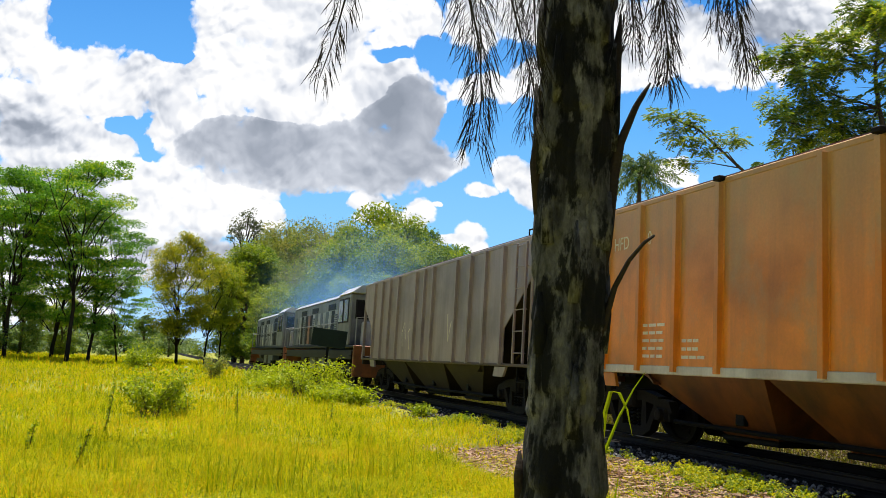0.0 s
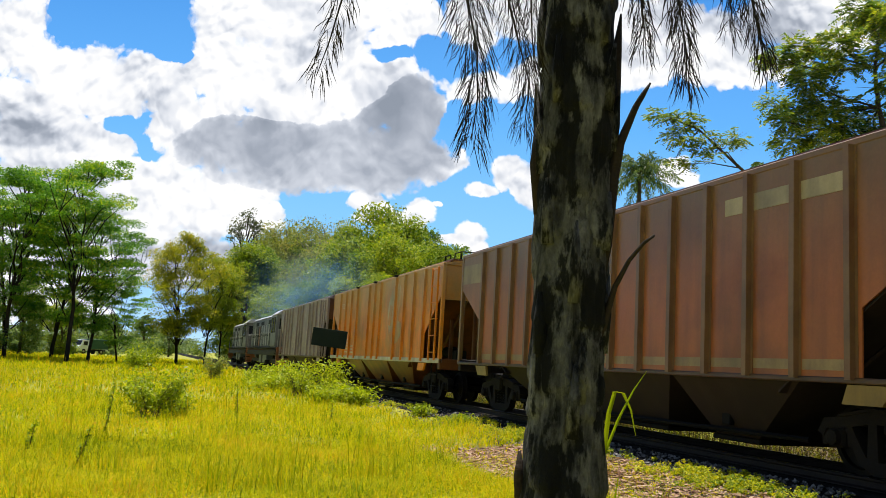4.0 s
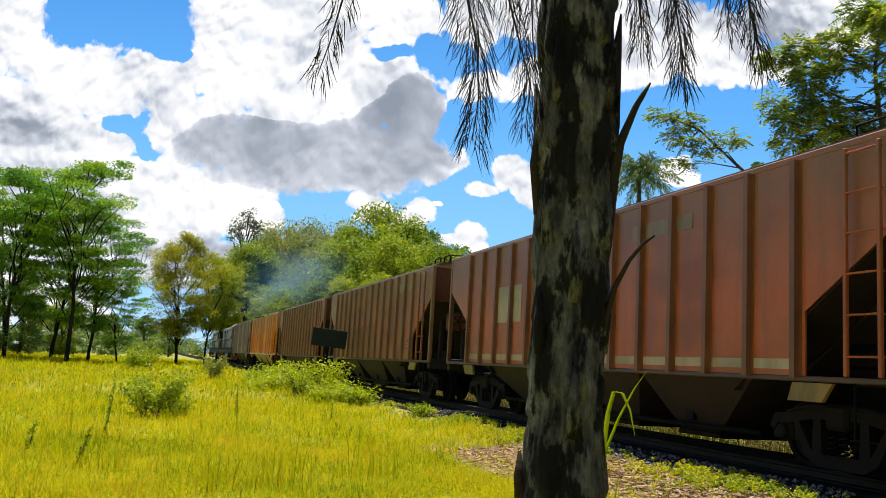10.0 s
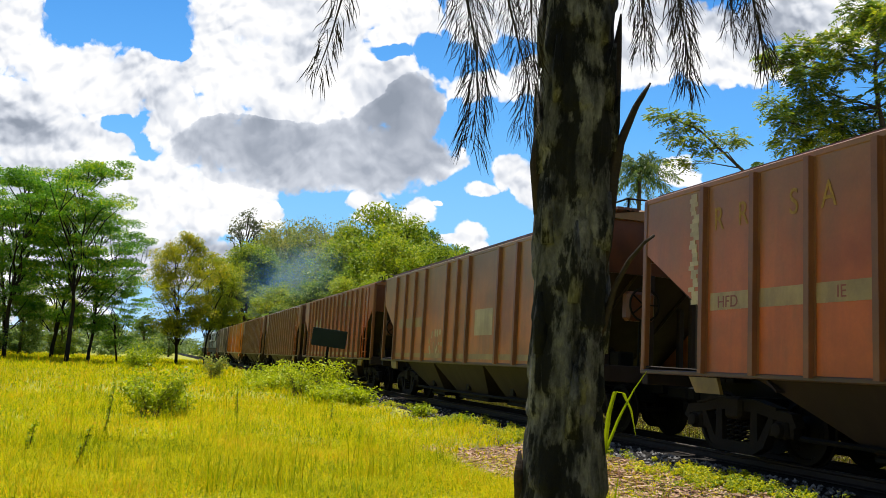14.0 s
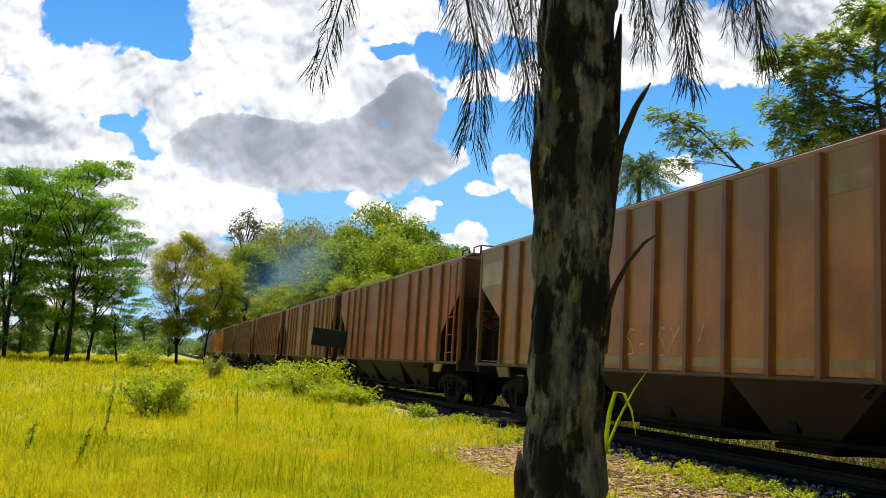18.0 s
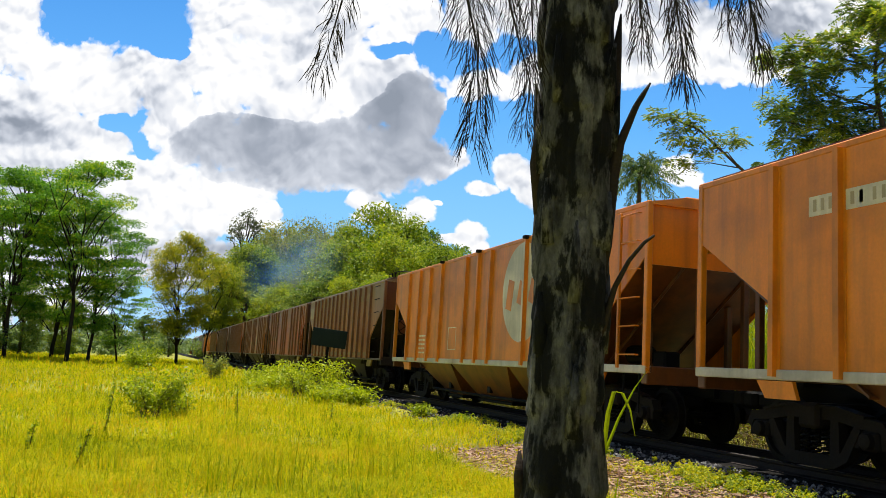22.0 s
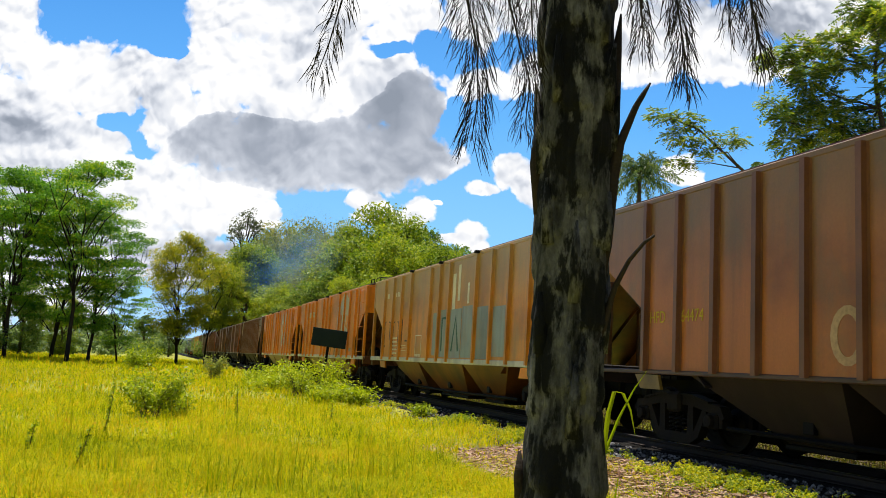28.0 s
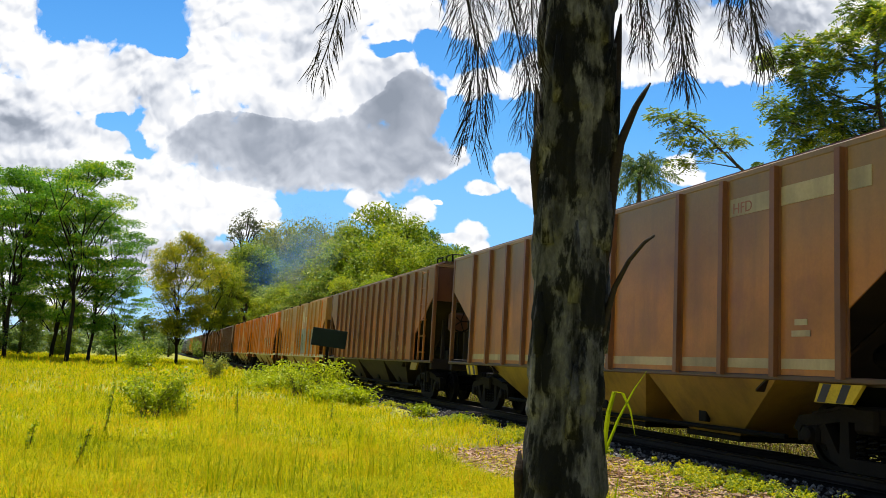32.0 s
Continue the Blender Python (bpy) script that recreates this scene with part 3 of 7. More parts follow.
def wheelset_mesh():
    m = Mesh()
    for s in (-1, 1):
        pr = [(0.42, 0.08), (0.45, 0.20), (0.455, 0.33), (0.44, 0.355), (0.44, 0.445), (0.462, 0.445), (0.472, 0.42), (0.565, 0.412), (0.57, 0.35), (0.53, 0.33), (0.515, 0.20), (0.56, 0.12), (0.62, 0.10), (0.62, 0.06)]
        m.lathe_x([(s * x, r) for x, r in (pr if s > 0 else pr)], 0, 0, 28)
    m.lathe_x([(-0.86, 0.06), (0.86, 0.06)], 0, 0, 12)
    # raised casting marks and lightening bosses on the wheel plates
    for s in (-1, 1):
        for k in range(3):
            a = k * 2.1
            m.box(s * 0.515, s * 0.54, 0.26 * math.cos(a) - 0.03, 0.26 * math.cos(a) + 0.03, 0.26 * math.sin(a) - 0.03, 0.26 * math.sin(a) + 0.03, 0.008)
    return m


def side_frame_mesh(wb=1.75):
    """Cast bogie side frame: arched top chord, dropped lower chord, two columns and pedestal jaws, all flat-faced."""
    m = Mesh()
    h = wb / 2

    def bar(pts, widths, x0=-0.075, x1=0.075):
        up, low = [], []
        for i, (y, z) in enumerate(pts):
            a, b = pts[max(i - 1, 0)], pts[min(i + 1, len(pts) - 1)]
            n = Vector((a[1] - b[1], b[0] - a[0])).normalized() * widths[i] * 0.5
            up.append((y + n.x, z + n.y))
            low.append((y - n.x, z - n.y))
        for i in range(len(pts) - 1):
            m.slab([low[i], low[i + 1], up[i + 1], up[i]], 0, x0, x1)
    bar([(-h - 0.24, 0.46), (-h - 0.17, 0.585), (-h + 0.12, 0.615), (-0.40, 0.69), (0.40, 0.69), (h - 0.12, 0.615), (h + 0.17, 0.585), (h + 0.24, 0.46)], [0.10, 0.12, 0.13, 0.15, 0.15, 0.13, 0.12, 0.10])
    bar([(-h + 0.17, 0.56), (-0.50, 0.21), (-0.34, 0.14), (0.34, 0.14), (0.50, 0.21), (h - 0.17, 0.56)], [0.10, 0.13, 0.15, 0.15, 0.13, 0.10], -0.07, 0.07)
    for y in (-0.36, 0.36):
        bar([(y, 0.15), (y, 0.66)], [0.16, 0.12], -0.065, 0.065)
    for y in (-h - 0.19, -h + 0.19, h - 0.19, h + 0.19):
        bar([(y, 0.34), (y, 0.56)], [0.07, 0.09], -0.06, 0.06)
    # raised rim along the top chord
    bar([(-h + 0.05, 0.68), (-0.40, 0.765), (0.40, 0.765), (h - 0.05, 0.68)], [0.03, 0.03, 0.03, 0.03], -0.10, 0.085)
    return m


def spring_mesh():
    m = Mesh()
    for y in (-0.17, 0.0, 0.17):
        pts = [(0.045 * math.cos(a), y + 0.062 * math.sin(a), 0.2 + 0.30 * a / (2 * math.pi * 5)) for a in [2 * math.pi * 5 * i / 50 for i in range(51)]]
        m.tube(pts, 0.014, 4)
    return m


def journal_mesh():
    m = Mesh()
    m.box(-0.09, 0.04, -0.13, 0.13, 0.32, 0.54, 0.03)
    m.lathe_x([(-0.16, 0.05), (-0.15, 0.085), (-0.06, 0.10), (-0.02, 0.10)], 0, 0.43, 14)
    return m


WHEELSETS = []


def bogie(parent, y):
    b = empty("bogie", pose(0, y, 0))
    b.parent = parent
    b["label"] = "grimy cast-steel two-axle freight bogie in a shade-dark tone"
    for sx in (-1, 1):
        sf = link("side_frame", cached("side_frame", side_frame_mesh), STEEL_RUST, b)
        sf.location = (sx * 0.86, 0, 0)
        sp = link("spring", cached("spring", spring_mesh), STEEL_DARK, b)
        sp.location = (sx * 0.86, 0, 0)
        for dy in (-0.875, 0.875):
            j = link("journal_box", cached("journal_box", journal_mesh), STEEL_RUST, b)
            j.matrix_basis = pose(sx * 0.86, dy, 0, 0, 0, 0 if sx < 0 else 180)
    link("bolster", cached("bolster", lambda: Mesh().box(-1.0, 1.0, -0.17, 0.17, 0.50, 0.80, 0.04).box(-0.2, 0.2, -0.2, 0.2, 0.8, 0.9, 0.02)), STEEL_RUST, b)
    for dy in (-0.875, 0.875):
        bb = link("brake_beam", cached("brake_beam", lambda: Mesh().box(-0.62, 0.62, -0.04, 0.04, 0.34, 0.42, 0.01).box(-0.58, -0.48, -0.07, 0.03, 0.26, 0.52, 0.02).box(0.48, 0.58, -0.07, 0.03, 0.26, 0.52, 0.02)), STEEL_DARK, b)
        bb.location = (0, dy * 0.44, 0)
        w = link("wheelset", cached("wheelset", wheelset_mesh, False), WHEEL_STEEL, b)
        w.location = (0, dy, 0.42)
        WHEELSETS.append(w)
    return b


# wheel colour also holds the shade beneath the wagons
WHEEL_STEEL = plain("shade_toned_dull_wheel_steel", (0.007, 0.0055, 0.0045), 0.62, 0.3, 0.35, 9)


def ladder_rail():
    return Mesh().box(-0.05, 0.0, -0.025, 0.025, SILL_Z + 0.05, CAR_H - 0.1, 0.008)


def rung(w):
    return Mesh().tube([(0, 0, 0), (-0.06, 0, 0), (-0.06, -w, 0), (0, -w, 0)], 0.012, 6)


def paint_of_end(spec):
    """The end walls of the brown wagons are a darker red-brown; the orange ones keep their paint."""
    return spec["paint"] if "sill" in spec else DARK_END


DARK_END = car_paint("dark_red_brown_end_paint", (0.13, 0.042, 0.014), 0.5, 0.3, rust_colour=(0.05, 0.022, 0.010))


def hopper_wagon(spec):
    """One hopper wagon; its origin is on the rails under its front end, the body lies towards -y."""
    global CAR_L, REAR_BAY
    wide = spec["ribs"] == "wide"
    CAR_L, REAR_BAY = (14.48, 1.42) if wide else (14.24, 1.64)
    L = CAR_L
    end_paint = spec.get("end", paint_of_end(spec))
    paint, sill, under = spec["paint"], spec.get("sill", SILL_DARK), spec.get("under", SHADED_GRIME_BROWN)
    # slope sheets and posts take the paint with shade in its colour
    inner = spec.get("inner", SHADED_GRIME_BROWN)
    sill_h = 0.105 if "sill" in spec else 0.045
    car = empty("hopper_wagon")
    tagged(car, spec["label"], "railway wagon", group="wagons of the train")
    for s in (-1, 1):
        link("side_sheet", cached(("side_sheet", s), lambda: side_sheet(s)), paint, car)
        for y in rib_places(spec["ribs"]):
            r = link("rib", cached("rib", rib_mesh), spec.get("rib", paint), car)
            r.matrix_basis = pose(s * HALF_W, y, 0, 0, 0, 0 if s < 0 else 180)
        link("side_sill", cached(("side_sill", s, sill_h), lambda: Mesh().box(s * (HALF_W - 0.10), s * (HALF_W + 0.022), -L, 0, SILL_Z - 0.02, SILL_Z + sill_h, 0.012)), sill, car)
        link("top_chord", cached(("top_chord", s), lambda: Mesh().box(s * (HALF_W - 0.06), s * (HALF_W + 0.012), -L, 0, CAR_H - 0.07, CAR_H + 0.02, 0.015)), paint, car)
        for y in (-0.05, -L + 0.05):
            link("corner_post", cached(("corner_post", s, y), lambda: Mesh().box(s * (HALF_W - 0.08), s * (HALF_W + 0.016), y - 0.05, y + 0.05, SILL_Z - 0.02, CAR_H - 0.004, 0.012)), spec.get("rib", paint), car)
        # inner posts that carry the slope sheets
        for y in (-0.95, -L + 0.95):
            link("inner_post", cached(("inner_post", s, y), lambda: Mesh().box(s * 0.72, s * 0.82, y - 0.05, y + 0.05, SILL_Z, 2.25, 0.01)), inner, car)
    for front in (True, False):
        y = 0.0 if front else -L
        d = -1 if front else 1
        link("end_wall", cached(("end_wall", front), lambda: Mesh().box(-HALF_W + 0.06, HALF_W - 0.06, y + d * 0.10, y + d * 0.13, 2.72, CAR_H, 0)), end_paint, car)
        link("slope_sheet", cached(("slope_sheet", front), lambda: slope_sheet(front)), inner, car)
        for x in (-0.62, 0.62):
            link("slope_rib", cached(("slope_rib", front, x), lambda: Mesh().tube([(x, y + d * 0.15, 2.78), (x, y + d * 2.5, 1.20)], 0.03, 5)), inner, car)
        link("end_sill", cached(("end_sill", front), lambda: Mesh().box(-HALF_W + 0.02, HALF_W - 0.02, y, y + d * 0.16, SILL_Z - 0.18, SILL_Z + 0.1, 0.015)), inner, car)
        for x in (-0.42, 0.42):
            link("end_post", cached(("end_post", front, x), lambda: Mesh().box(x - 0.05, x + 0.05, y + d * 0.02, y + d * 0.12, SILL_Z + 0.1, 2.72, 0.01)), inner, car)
        def coupler():
            m = Mesh()
            a = 0.0 if front else -L
            o = 1 if front else -1
            m.box(-0.09, 0.09, a - o * 0.3, a + o * 0.38, 0.66, 0.86, 0.03)
            m.box(-0.15, 0.15, a + o * 0.38, a + o * 0.66, 0.62, 0.90, 0.06)
            return m
        link("coupler", cached(("coupler", front), coupler), STEEL_DARK, car)
        def hose():
            a = 0.0 if front else -L
            o = 1 if front else -1
            return Mesh().tube([(0.3, a, 0.82), (0.32, a + o * 0.2, 0.75), (0.3, a + o * 0.4, 0.5), (0.24, a + o * 0.62, 0.38)], 0.025, 6)
        link("brake_hose", cached(("brake_hose", front), hose), RUBBER, car)
        def platform():
            a = y + d * 0.05
            m = Mesh()
            for k in range(4):
                m.box(-0.5, 0.5, a + d * (0.2 + 0.2 * k), a + d * (0.36 + 0.2 * k), SILL_Z - 0.08, SILL_Z - 0.03, 0)
            return m
        link("end_platform", cached(("end_platform", front), platform), STEEL_RUST, car)
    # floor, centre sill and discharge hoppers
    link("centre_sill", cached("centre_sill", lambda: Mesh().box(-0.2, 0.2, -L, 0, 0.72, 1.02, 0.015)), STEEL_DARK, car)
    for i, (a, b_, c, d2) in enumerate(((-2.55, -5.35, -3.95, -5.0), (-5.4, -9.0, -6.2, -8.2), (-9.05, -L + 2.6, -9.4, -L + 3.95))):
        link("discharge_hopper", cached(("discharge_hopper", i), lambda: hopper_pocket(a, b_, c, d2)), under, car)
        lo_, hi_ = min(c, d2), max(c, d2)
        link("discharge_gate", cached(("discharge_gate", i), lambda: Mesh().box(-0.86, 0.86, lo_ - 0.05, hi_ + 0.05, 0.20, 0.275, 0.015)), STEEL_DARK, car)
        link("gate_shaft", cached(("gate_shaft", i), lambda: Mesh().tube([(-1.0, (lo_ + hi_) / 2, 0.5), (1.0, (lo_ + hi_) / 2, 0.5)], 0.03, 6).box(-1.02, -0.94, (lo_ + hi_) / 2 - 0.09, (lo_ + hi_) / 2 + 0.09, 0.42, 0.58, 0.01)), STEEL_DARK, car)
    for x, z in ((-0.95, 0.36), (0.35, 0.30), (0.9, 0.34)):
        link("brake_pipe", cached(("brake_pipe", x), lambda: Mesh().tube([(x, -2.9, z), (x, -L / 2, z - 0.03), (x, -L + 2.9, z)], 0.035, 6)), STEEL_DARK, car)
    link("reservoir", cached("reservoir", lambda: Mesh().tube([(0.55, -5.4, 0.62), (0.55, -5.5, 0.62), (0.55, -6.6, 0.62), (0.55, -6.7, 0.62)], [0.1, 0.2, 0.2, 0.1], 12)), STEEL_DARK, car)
    # roof with its coaming, hatches and running boards
    def roof():
        m = Mesh()
        pr = [(-HALF_W, CAR_H), (-0.75, CAR_H + 0.13), (0.75, CAR_H + 0.13), (HALF_W, CAR_H), (HALF_W, CAR_H - 0.03), (-HALF_W, CAR_H - 0.03)]
        return m.slab([(x, z) for x, z in pr], 1, -L + 0.02, -0.02)
    link("roof", cached("roof", roof), spec.get("roof", paint), car)
    up = spec.get("board", 0.13)
    def board():
        m = Mesh()
        for x in (-0.95, 0.95):
            for k in range(3):
                m.box(x - 0.21 + 0.15 * k, x - 0.09 + 0.15 * k, -L - 0.02, 0.02, CAR_H + up - 0.045, CAR_H + up, 0)
            for j in range(9):
                y = -0.2 - j * (L - 0.4) / 8
                m.box(x - 0.22, x + 0.22, y - 0.03, y + 0.03, CAR_H + 0.02, CAR_H + up - 0.03, 0)
        return m
    if spec.get("roof_walk", True):
        link("running_board", cached(("running_board", up), board), SHADED_GRIME_ORANGE if "sill" in spec else DARK_END, car)
    for k in range(4):
        y = -1.9 - k * 3.53
        h = link("roof_hatch", cached("roof_hatch", lambda: Mesh().box(-0.42, 0.42, -1.5, 1.5, CAR_H + 0.12, CAR_H + 0.27, 0.03)), spec.get("roof", paint), car)
        h.location = (0, y, 0)
    for y in (-L + 0.12, -L + 0.95) if spec.get("roof_walk", True) else ():
        g = link("roof_grab_iron", cached("roof_grab_iron", lambda: Mesh().tube([(-0.95, -0.24, CAR_H + 0.1), (-0.95, -0.24, CAR_H + 0.33), (-0.95, 0.24, CAR_H + 0.33), (-0.95, 0.24, CAR_H + 0.1)], 0.018, 6)), STEEL_DARK, car)
        g.location = (0, y + 0.12, 0)
    if spec.get("roof_walk", True):
        link("roof_grab_iron", cached("roof_grab_cross", lambda: Mesh().tube([(-0.9, -L + 0.06, CAR_H + 0.08), (-0.9, -L + 0.06, CAR_H + 0.34), (-0.1, -L + 0.06, CAR_H + 0.36), (-0.1, -L + 0.06, CAR_H + 0.1)], 0.018, 6)), STEEL_DARK, car)
    # ladders at diagonal corners: at the rear on one side, in front on the other
    lw = 0.5 if wide else 0.46
    near_y = -L + (0.68 if wide else 0.94)
    for s, y0 in ((-1, near_y), (1, -0.22)):
        rails = {"rails": (0.0, -lw), "rungs": (), "one": (0.02,)}[spec.get("ladder", "rails")]
        for dy in rails:
            r = link("ladder_rail", cached("ladder_rail", ladder_rail), spec.get("ladder_paint", paint), car)
            r.matrix_basis = pose(s * (HALF_W + 0.06), y0 + dy, 0, 0, 0, 0 if s < 0 else 180)
        for k in range(6):
            z = SILL_Z + 0.26 + k * 0.44
            r = link("ladder_rung", cached(("ladder_rung", lw), lambda: rung(lw)), spec.get("rung_paint", paint), car)
            r.matrix_basis = pose(-HALF_W - 0.03, y0, z) if s < 0 else pose(HALF_W + 0.03, y0 - lw, z, 0, 0, 180)
        st = link("step_iron", cached("step_iron", lambda: Mesh().tube([(0, 0, SILL_Z), (0, 0, 0.45), (0, -0.46, 0.45), (0, -0.46, SILL_Z)], 0.016, 6).tube([(0, 0, 0.74), (0, -0.46, 0.74)], 0.014, 6)), STEEL_DARK, car)
        st.location = (s * (HALF_W - 0.03), y0, 0)
    # hand brake and cylinder on the rear end
    def brake_wheel():
        m = Mesh()
        n = 24
        m.tube([(0.28 * math.cos(2 * math.pi * k / n), 0, 0.28 * math.sin(2 * math.pi * k / n)) for k in range(n + 1)], 0.02, 6, False)
        for k in range(5):
            a = 2 * math.pi * k / 5
            m.tube([(0, 0.03, 0), (0.28 * math.cos(a), 0, 0.28 * math.sin(a))], 0.014, 5)
        m.tube([(0, 0, 0), (0, 0.25, 0)], 0.03, 8)
        return m
    if spec.get("brake", True):
        bw = link("hand_brake_wheel", cached("hand_brake_wheel", brake_wheel, True), STEEL_RUST, car)
        bw.location = (-0.62, -L - 0.06, 2.2)
        link("brake_gear_box", cached("brake_gear_box", lambda: Mesh().box(-0.92, -0.38, -L - 0.03, -L + 0.2, 1.92, 2.42, 0.07)), DARK_END, car)
        link("brake_rod", cached("brake_rod", lambda: Mesh().tube([(-0.62, -L + 0.08, 2.0), (-0.62, -L + 0.1, 1.0), (-0.3, -L + 0.9, 0.7)], 0.02, 6)), STEEL_DARK, car)
    link("brake_cylinder", cached("brake_cylinder", lambda: Mesh().tube([(-0.6, -L + 1.1, 1.36), (-0.6, -L + 1.2, 1.36), (-0.6, -L + 1.7, 1.36), (-0.6, -L + 1.8, 1.36)], [0.1, 0.16, 0.16, 0.1], 12).box(-0.75, -0.45, -L + 0.5, -L + 0.85, SILL_Z + 0.05, SILL_Z + 0.35, 0.03)), STEEL_DARK, car)
    # trapezoid webs that hang below the sill over the bogies
    for y, o in ((-1.23, -1), (-L + 1.23, 1)):
        w = [(y, SILL_Z - 0.03), (y + o * 0.62, SILL_Z - 0.03), (y + o * 0.70, SILL_Z - 0.24), (y + o * 0.16, SILL_Z - 0.24)]
        web = link("bolster_web", cached(("bolster_web", y), lambda: Mesh().slab(w, 0, -HALF_W, -HALF_W + 0.05)), spec.get("bracket", GRIME_OLIVE), car)
        if spec.get("hazard"):
            for k in range(2):
                a = y + o * (0.16 + 0.28 * k)
                part("black_stripe", Mesh().slab([(a, SILL_Z - 0.035), (a + o * 0.12, SILL_Z - 0.035), (a + o * 0.22, SILL_Z - 0.235), (a + o * 0.10, SILL_Z - 0.235)], 0, -HALF_W - 0.003, -HALF_W - 0.0005), GRAFF_BLACK, web)
    if "sill" in spec:
        for y in rib_places("wide")[3:9:2]:
            link("roof_clip", cached(("roof_clip", y), lambda: Mesh().box(-HALF_W - 0.11, -HALF_W + 0.05, y - 0.09, y + 0.05, CAR_H - 0.03, CAR_H + 0.035, 0.01)), STEEL_RUST, car)
    for y in (-1.63, -L + 1.63):
        bogie(car, y)
    if "stripe" in spec:
        pl = rib_places(spec["ribs"])
        for a, b_ in zip(pl[:-1], pl[1:]):
            panel(car, -a + 0.10, SILL_Z + 0.115, a - b_ - 0.2, 0.12, spec["stripe"], "stripe_patch")
    if "marks" in spec:
        spec["marks"](car)
    return car


LAYER = itertools.cycle(range(16))


def next_layer():
    """A hair's breadth more for each coat of paint, so that no two lie in one plane."""
    return 0.0003 * next(LAYER)


def panel(car, y, z, w, h, material, name="paint_patch", label="", skew=0.0, off=0.005, ribs=None):
    """A painted patch on the near side between the ribs; y is metres behind the front end."""
    m = Mesh()
    off += next_layer()
    x0, x1 = -HALF_W - off, -HALF_W - 0.0005
    m.slab([(-y, z), (-y - w, z + skew * w), (-y - w, z + h + skew * w), (-y, z + h)], 0, x0, x1)
    return part(name, m, material, car, label)


def lettering(car, text, y, z, size, material, name="lettering", off=0.006, squeeze=1.0):
    cu = bpy.data.curves.new(name, "FONT")
    cu.body, cu.size, cu.extrude = text, size, 0.0012
    tmp = bpy.data.objects.new(name, cu)
    me = bpy.data.meshes.new_from_object(tmp)
    bpy.data.objects.remove(tmp)
    ob = link(name, me, material, car)
    ob.matrix_basis = Matrix(((0, 0, -1, -HALF_W - off), (-squeeze, 0, 0, -y), (0, 1, 0, z), (0, 0, 0, 1)))
    return ob


# ---- marks on the wagons ----
def stroke(car, pts, w, material, name="graffiti_stroke", off=0.005):
    """A painted line on the near side, through (metres behind the front, height)."""
    m = Mesh()
    off += next_layer()
    P = [Vector((y, z)) for y, z in pts]
    vs, fs = [], []
    for i, p in enumerate(P):
        d = P[min(i + 1, len(P) - 1)] - P[max(i - 1, 0)]
        n = Vector((-d.y, d.x)).normalized() * w * 0.5
        vs += [(-HALF_W - off, -(p + n).x, (p + n).y), (-HALF_W - off, -(p - n).x, (p - n).y)]
    k = len(vs)
    vs += [(-HALF_W - 0.0005, y, z) for _, y, z in vs[:k]]
    for i in range(len(P) - 1):
        a = 2 * i
        fs += [(a, a + 1, a + 3, a + 2), (k + a + 2, k + a + 3, k + a + 1, k + a), (a, a + 2, k + a + 2, k + a), (a + 1, k + a + 1, k + a + 3, a + 3)]
    fs += [(0, k, k + 1, 1), (k - 2, k - 1, 2 * k - 1, 2 * k - 2)]
    return part(name, m.add(vs, fs), material, car)


def arc(cy, cz, ry, rz, a0, a1, n=14):
    return [(cy + ry * math.cos(radians(a0 + (a1 - a0) * i / n)), cz + rz * math.sin(radians(a0 + (a1 - a0) * i / n))) for i in range(n + 1)]


def emblem(car, y, z, disc, mark, r=1.03):
    """A pale round emblem with plain bent bars inside it, in paint."""
    pts = arc(y, z, r, r, 0, 352.5, 47)
    e = part("emblem", Mesh().slab([(-a, b) for a, b in pts], 0, -HALF_W - 0.004, -HALF_W - 0.0005), disc, car, "worn pale round emblem")
    for rb in rib_places("wide"):
        d = abs(-rb - y)
        if d < r - 0.06:
            h = math.sqrt(r * r - d * d)
            part("emblem_strip", Mesh().box(-HALF_W - 0.079, -HALF_W - 0.0755, rb - 0.039, rb + 0.039, z - h, z + h), disc, car)
    # plain slanting blocks
    for dy, w, h in ((-0.62, 0.30, 0.62), (-0.02, 0.34, 0.46), (0.56, 0.36, 0.46)):
        stroke(car, [(y + dy - 0.07, z - h * 0.55), (y + dy + 0.07, z + h * 0.45)], w, mark, "emblem_bar", 0.008)


def rows_of_bars(car, y, z, w, n, material, gap=0.115, h=0.045, seed=1):
    """Small stencilled data that cannot be read."""
    rng = random.Random(seed)
    for i in range(n):
        x = y
        for _ in range(3):
            l = rng.uniform(0.18, 0.34) * w
            panel(car, x, z - i * gap, l, h, material, "stencil_bar", off=0.004)
            x += l + 0.06 * w


def split_panel(car, y0, y1, z0, z1, material, kind, name="paint_bar", label=""):
    """A painted bar, broken where ribs stand."""
    cuts = [-r for r in rib_places(kind)]
    edges = [y0] + [c for c in cuts if y0 < c < y1] + [y1]
    for a, b in zip(edges[:-1], edges[1:]):
        a2 = a + (0.09 if a in cuts else 0)
        b2 = b - (0.09 if b in cuts else 0)
        if b2 - a2 > 0.05:
            panel(car, a2, z0, b2 - a2, z1 - z0, material, name, label)


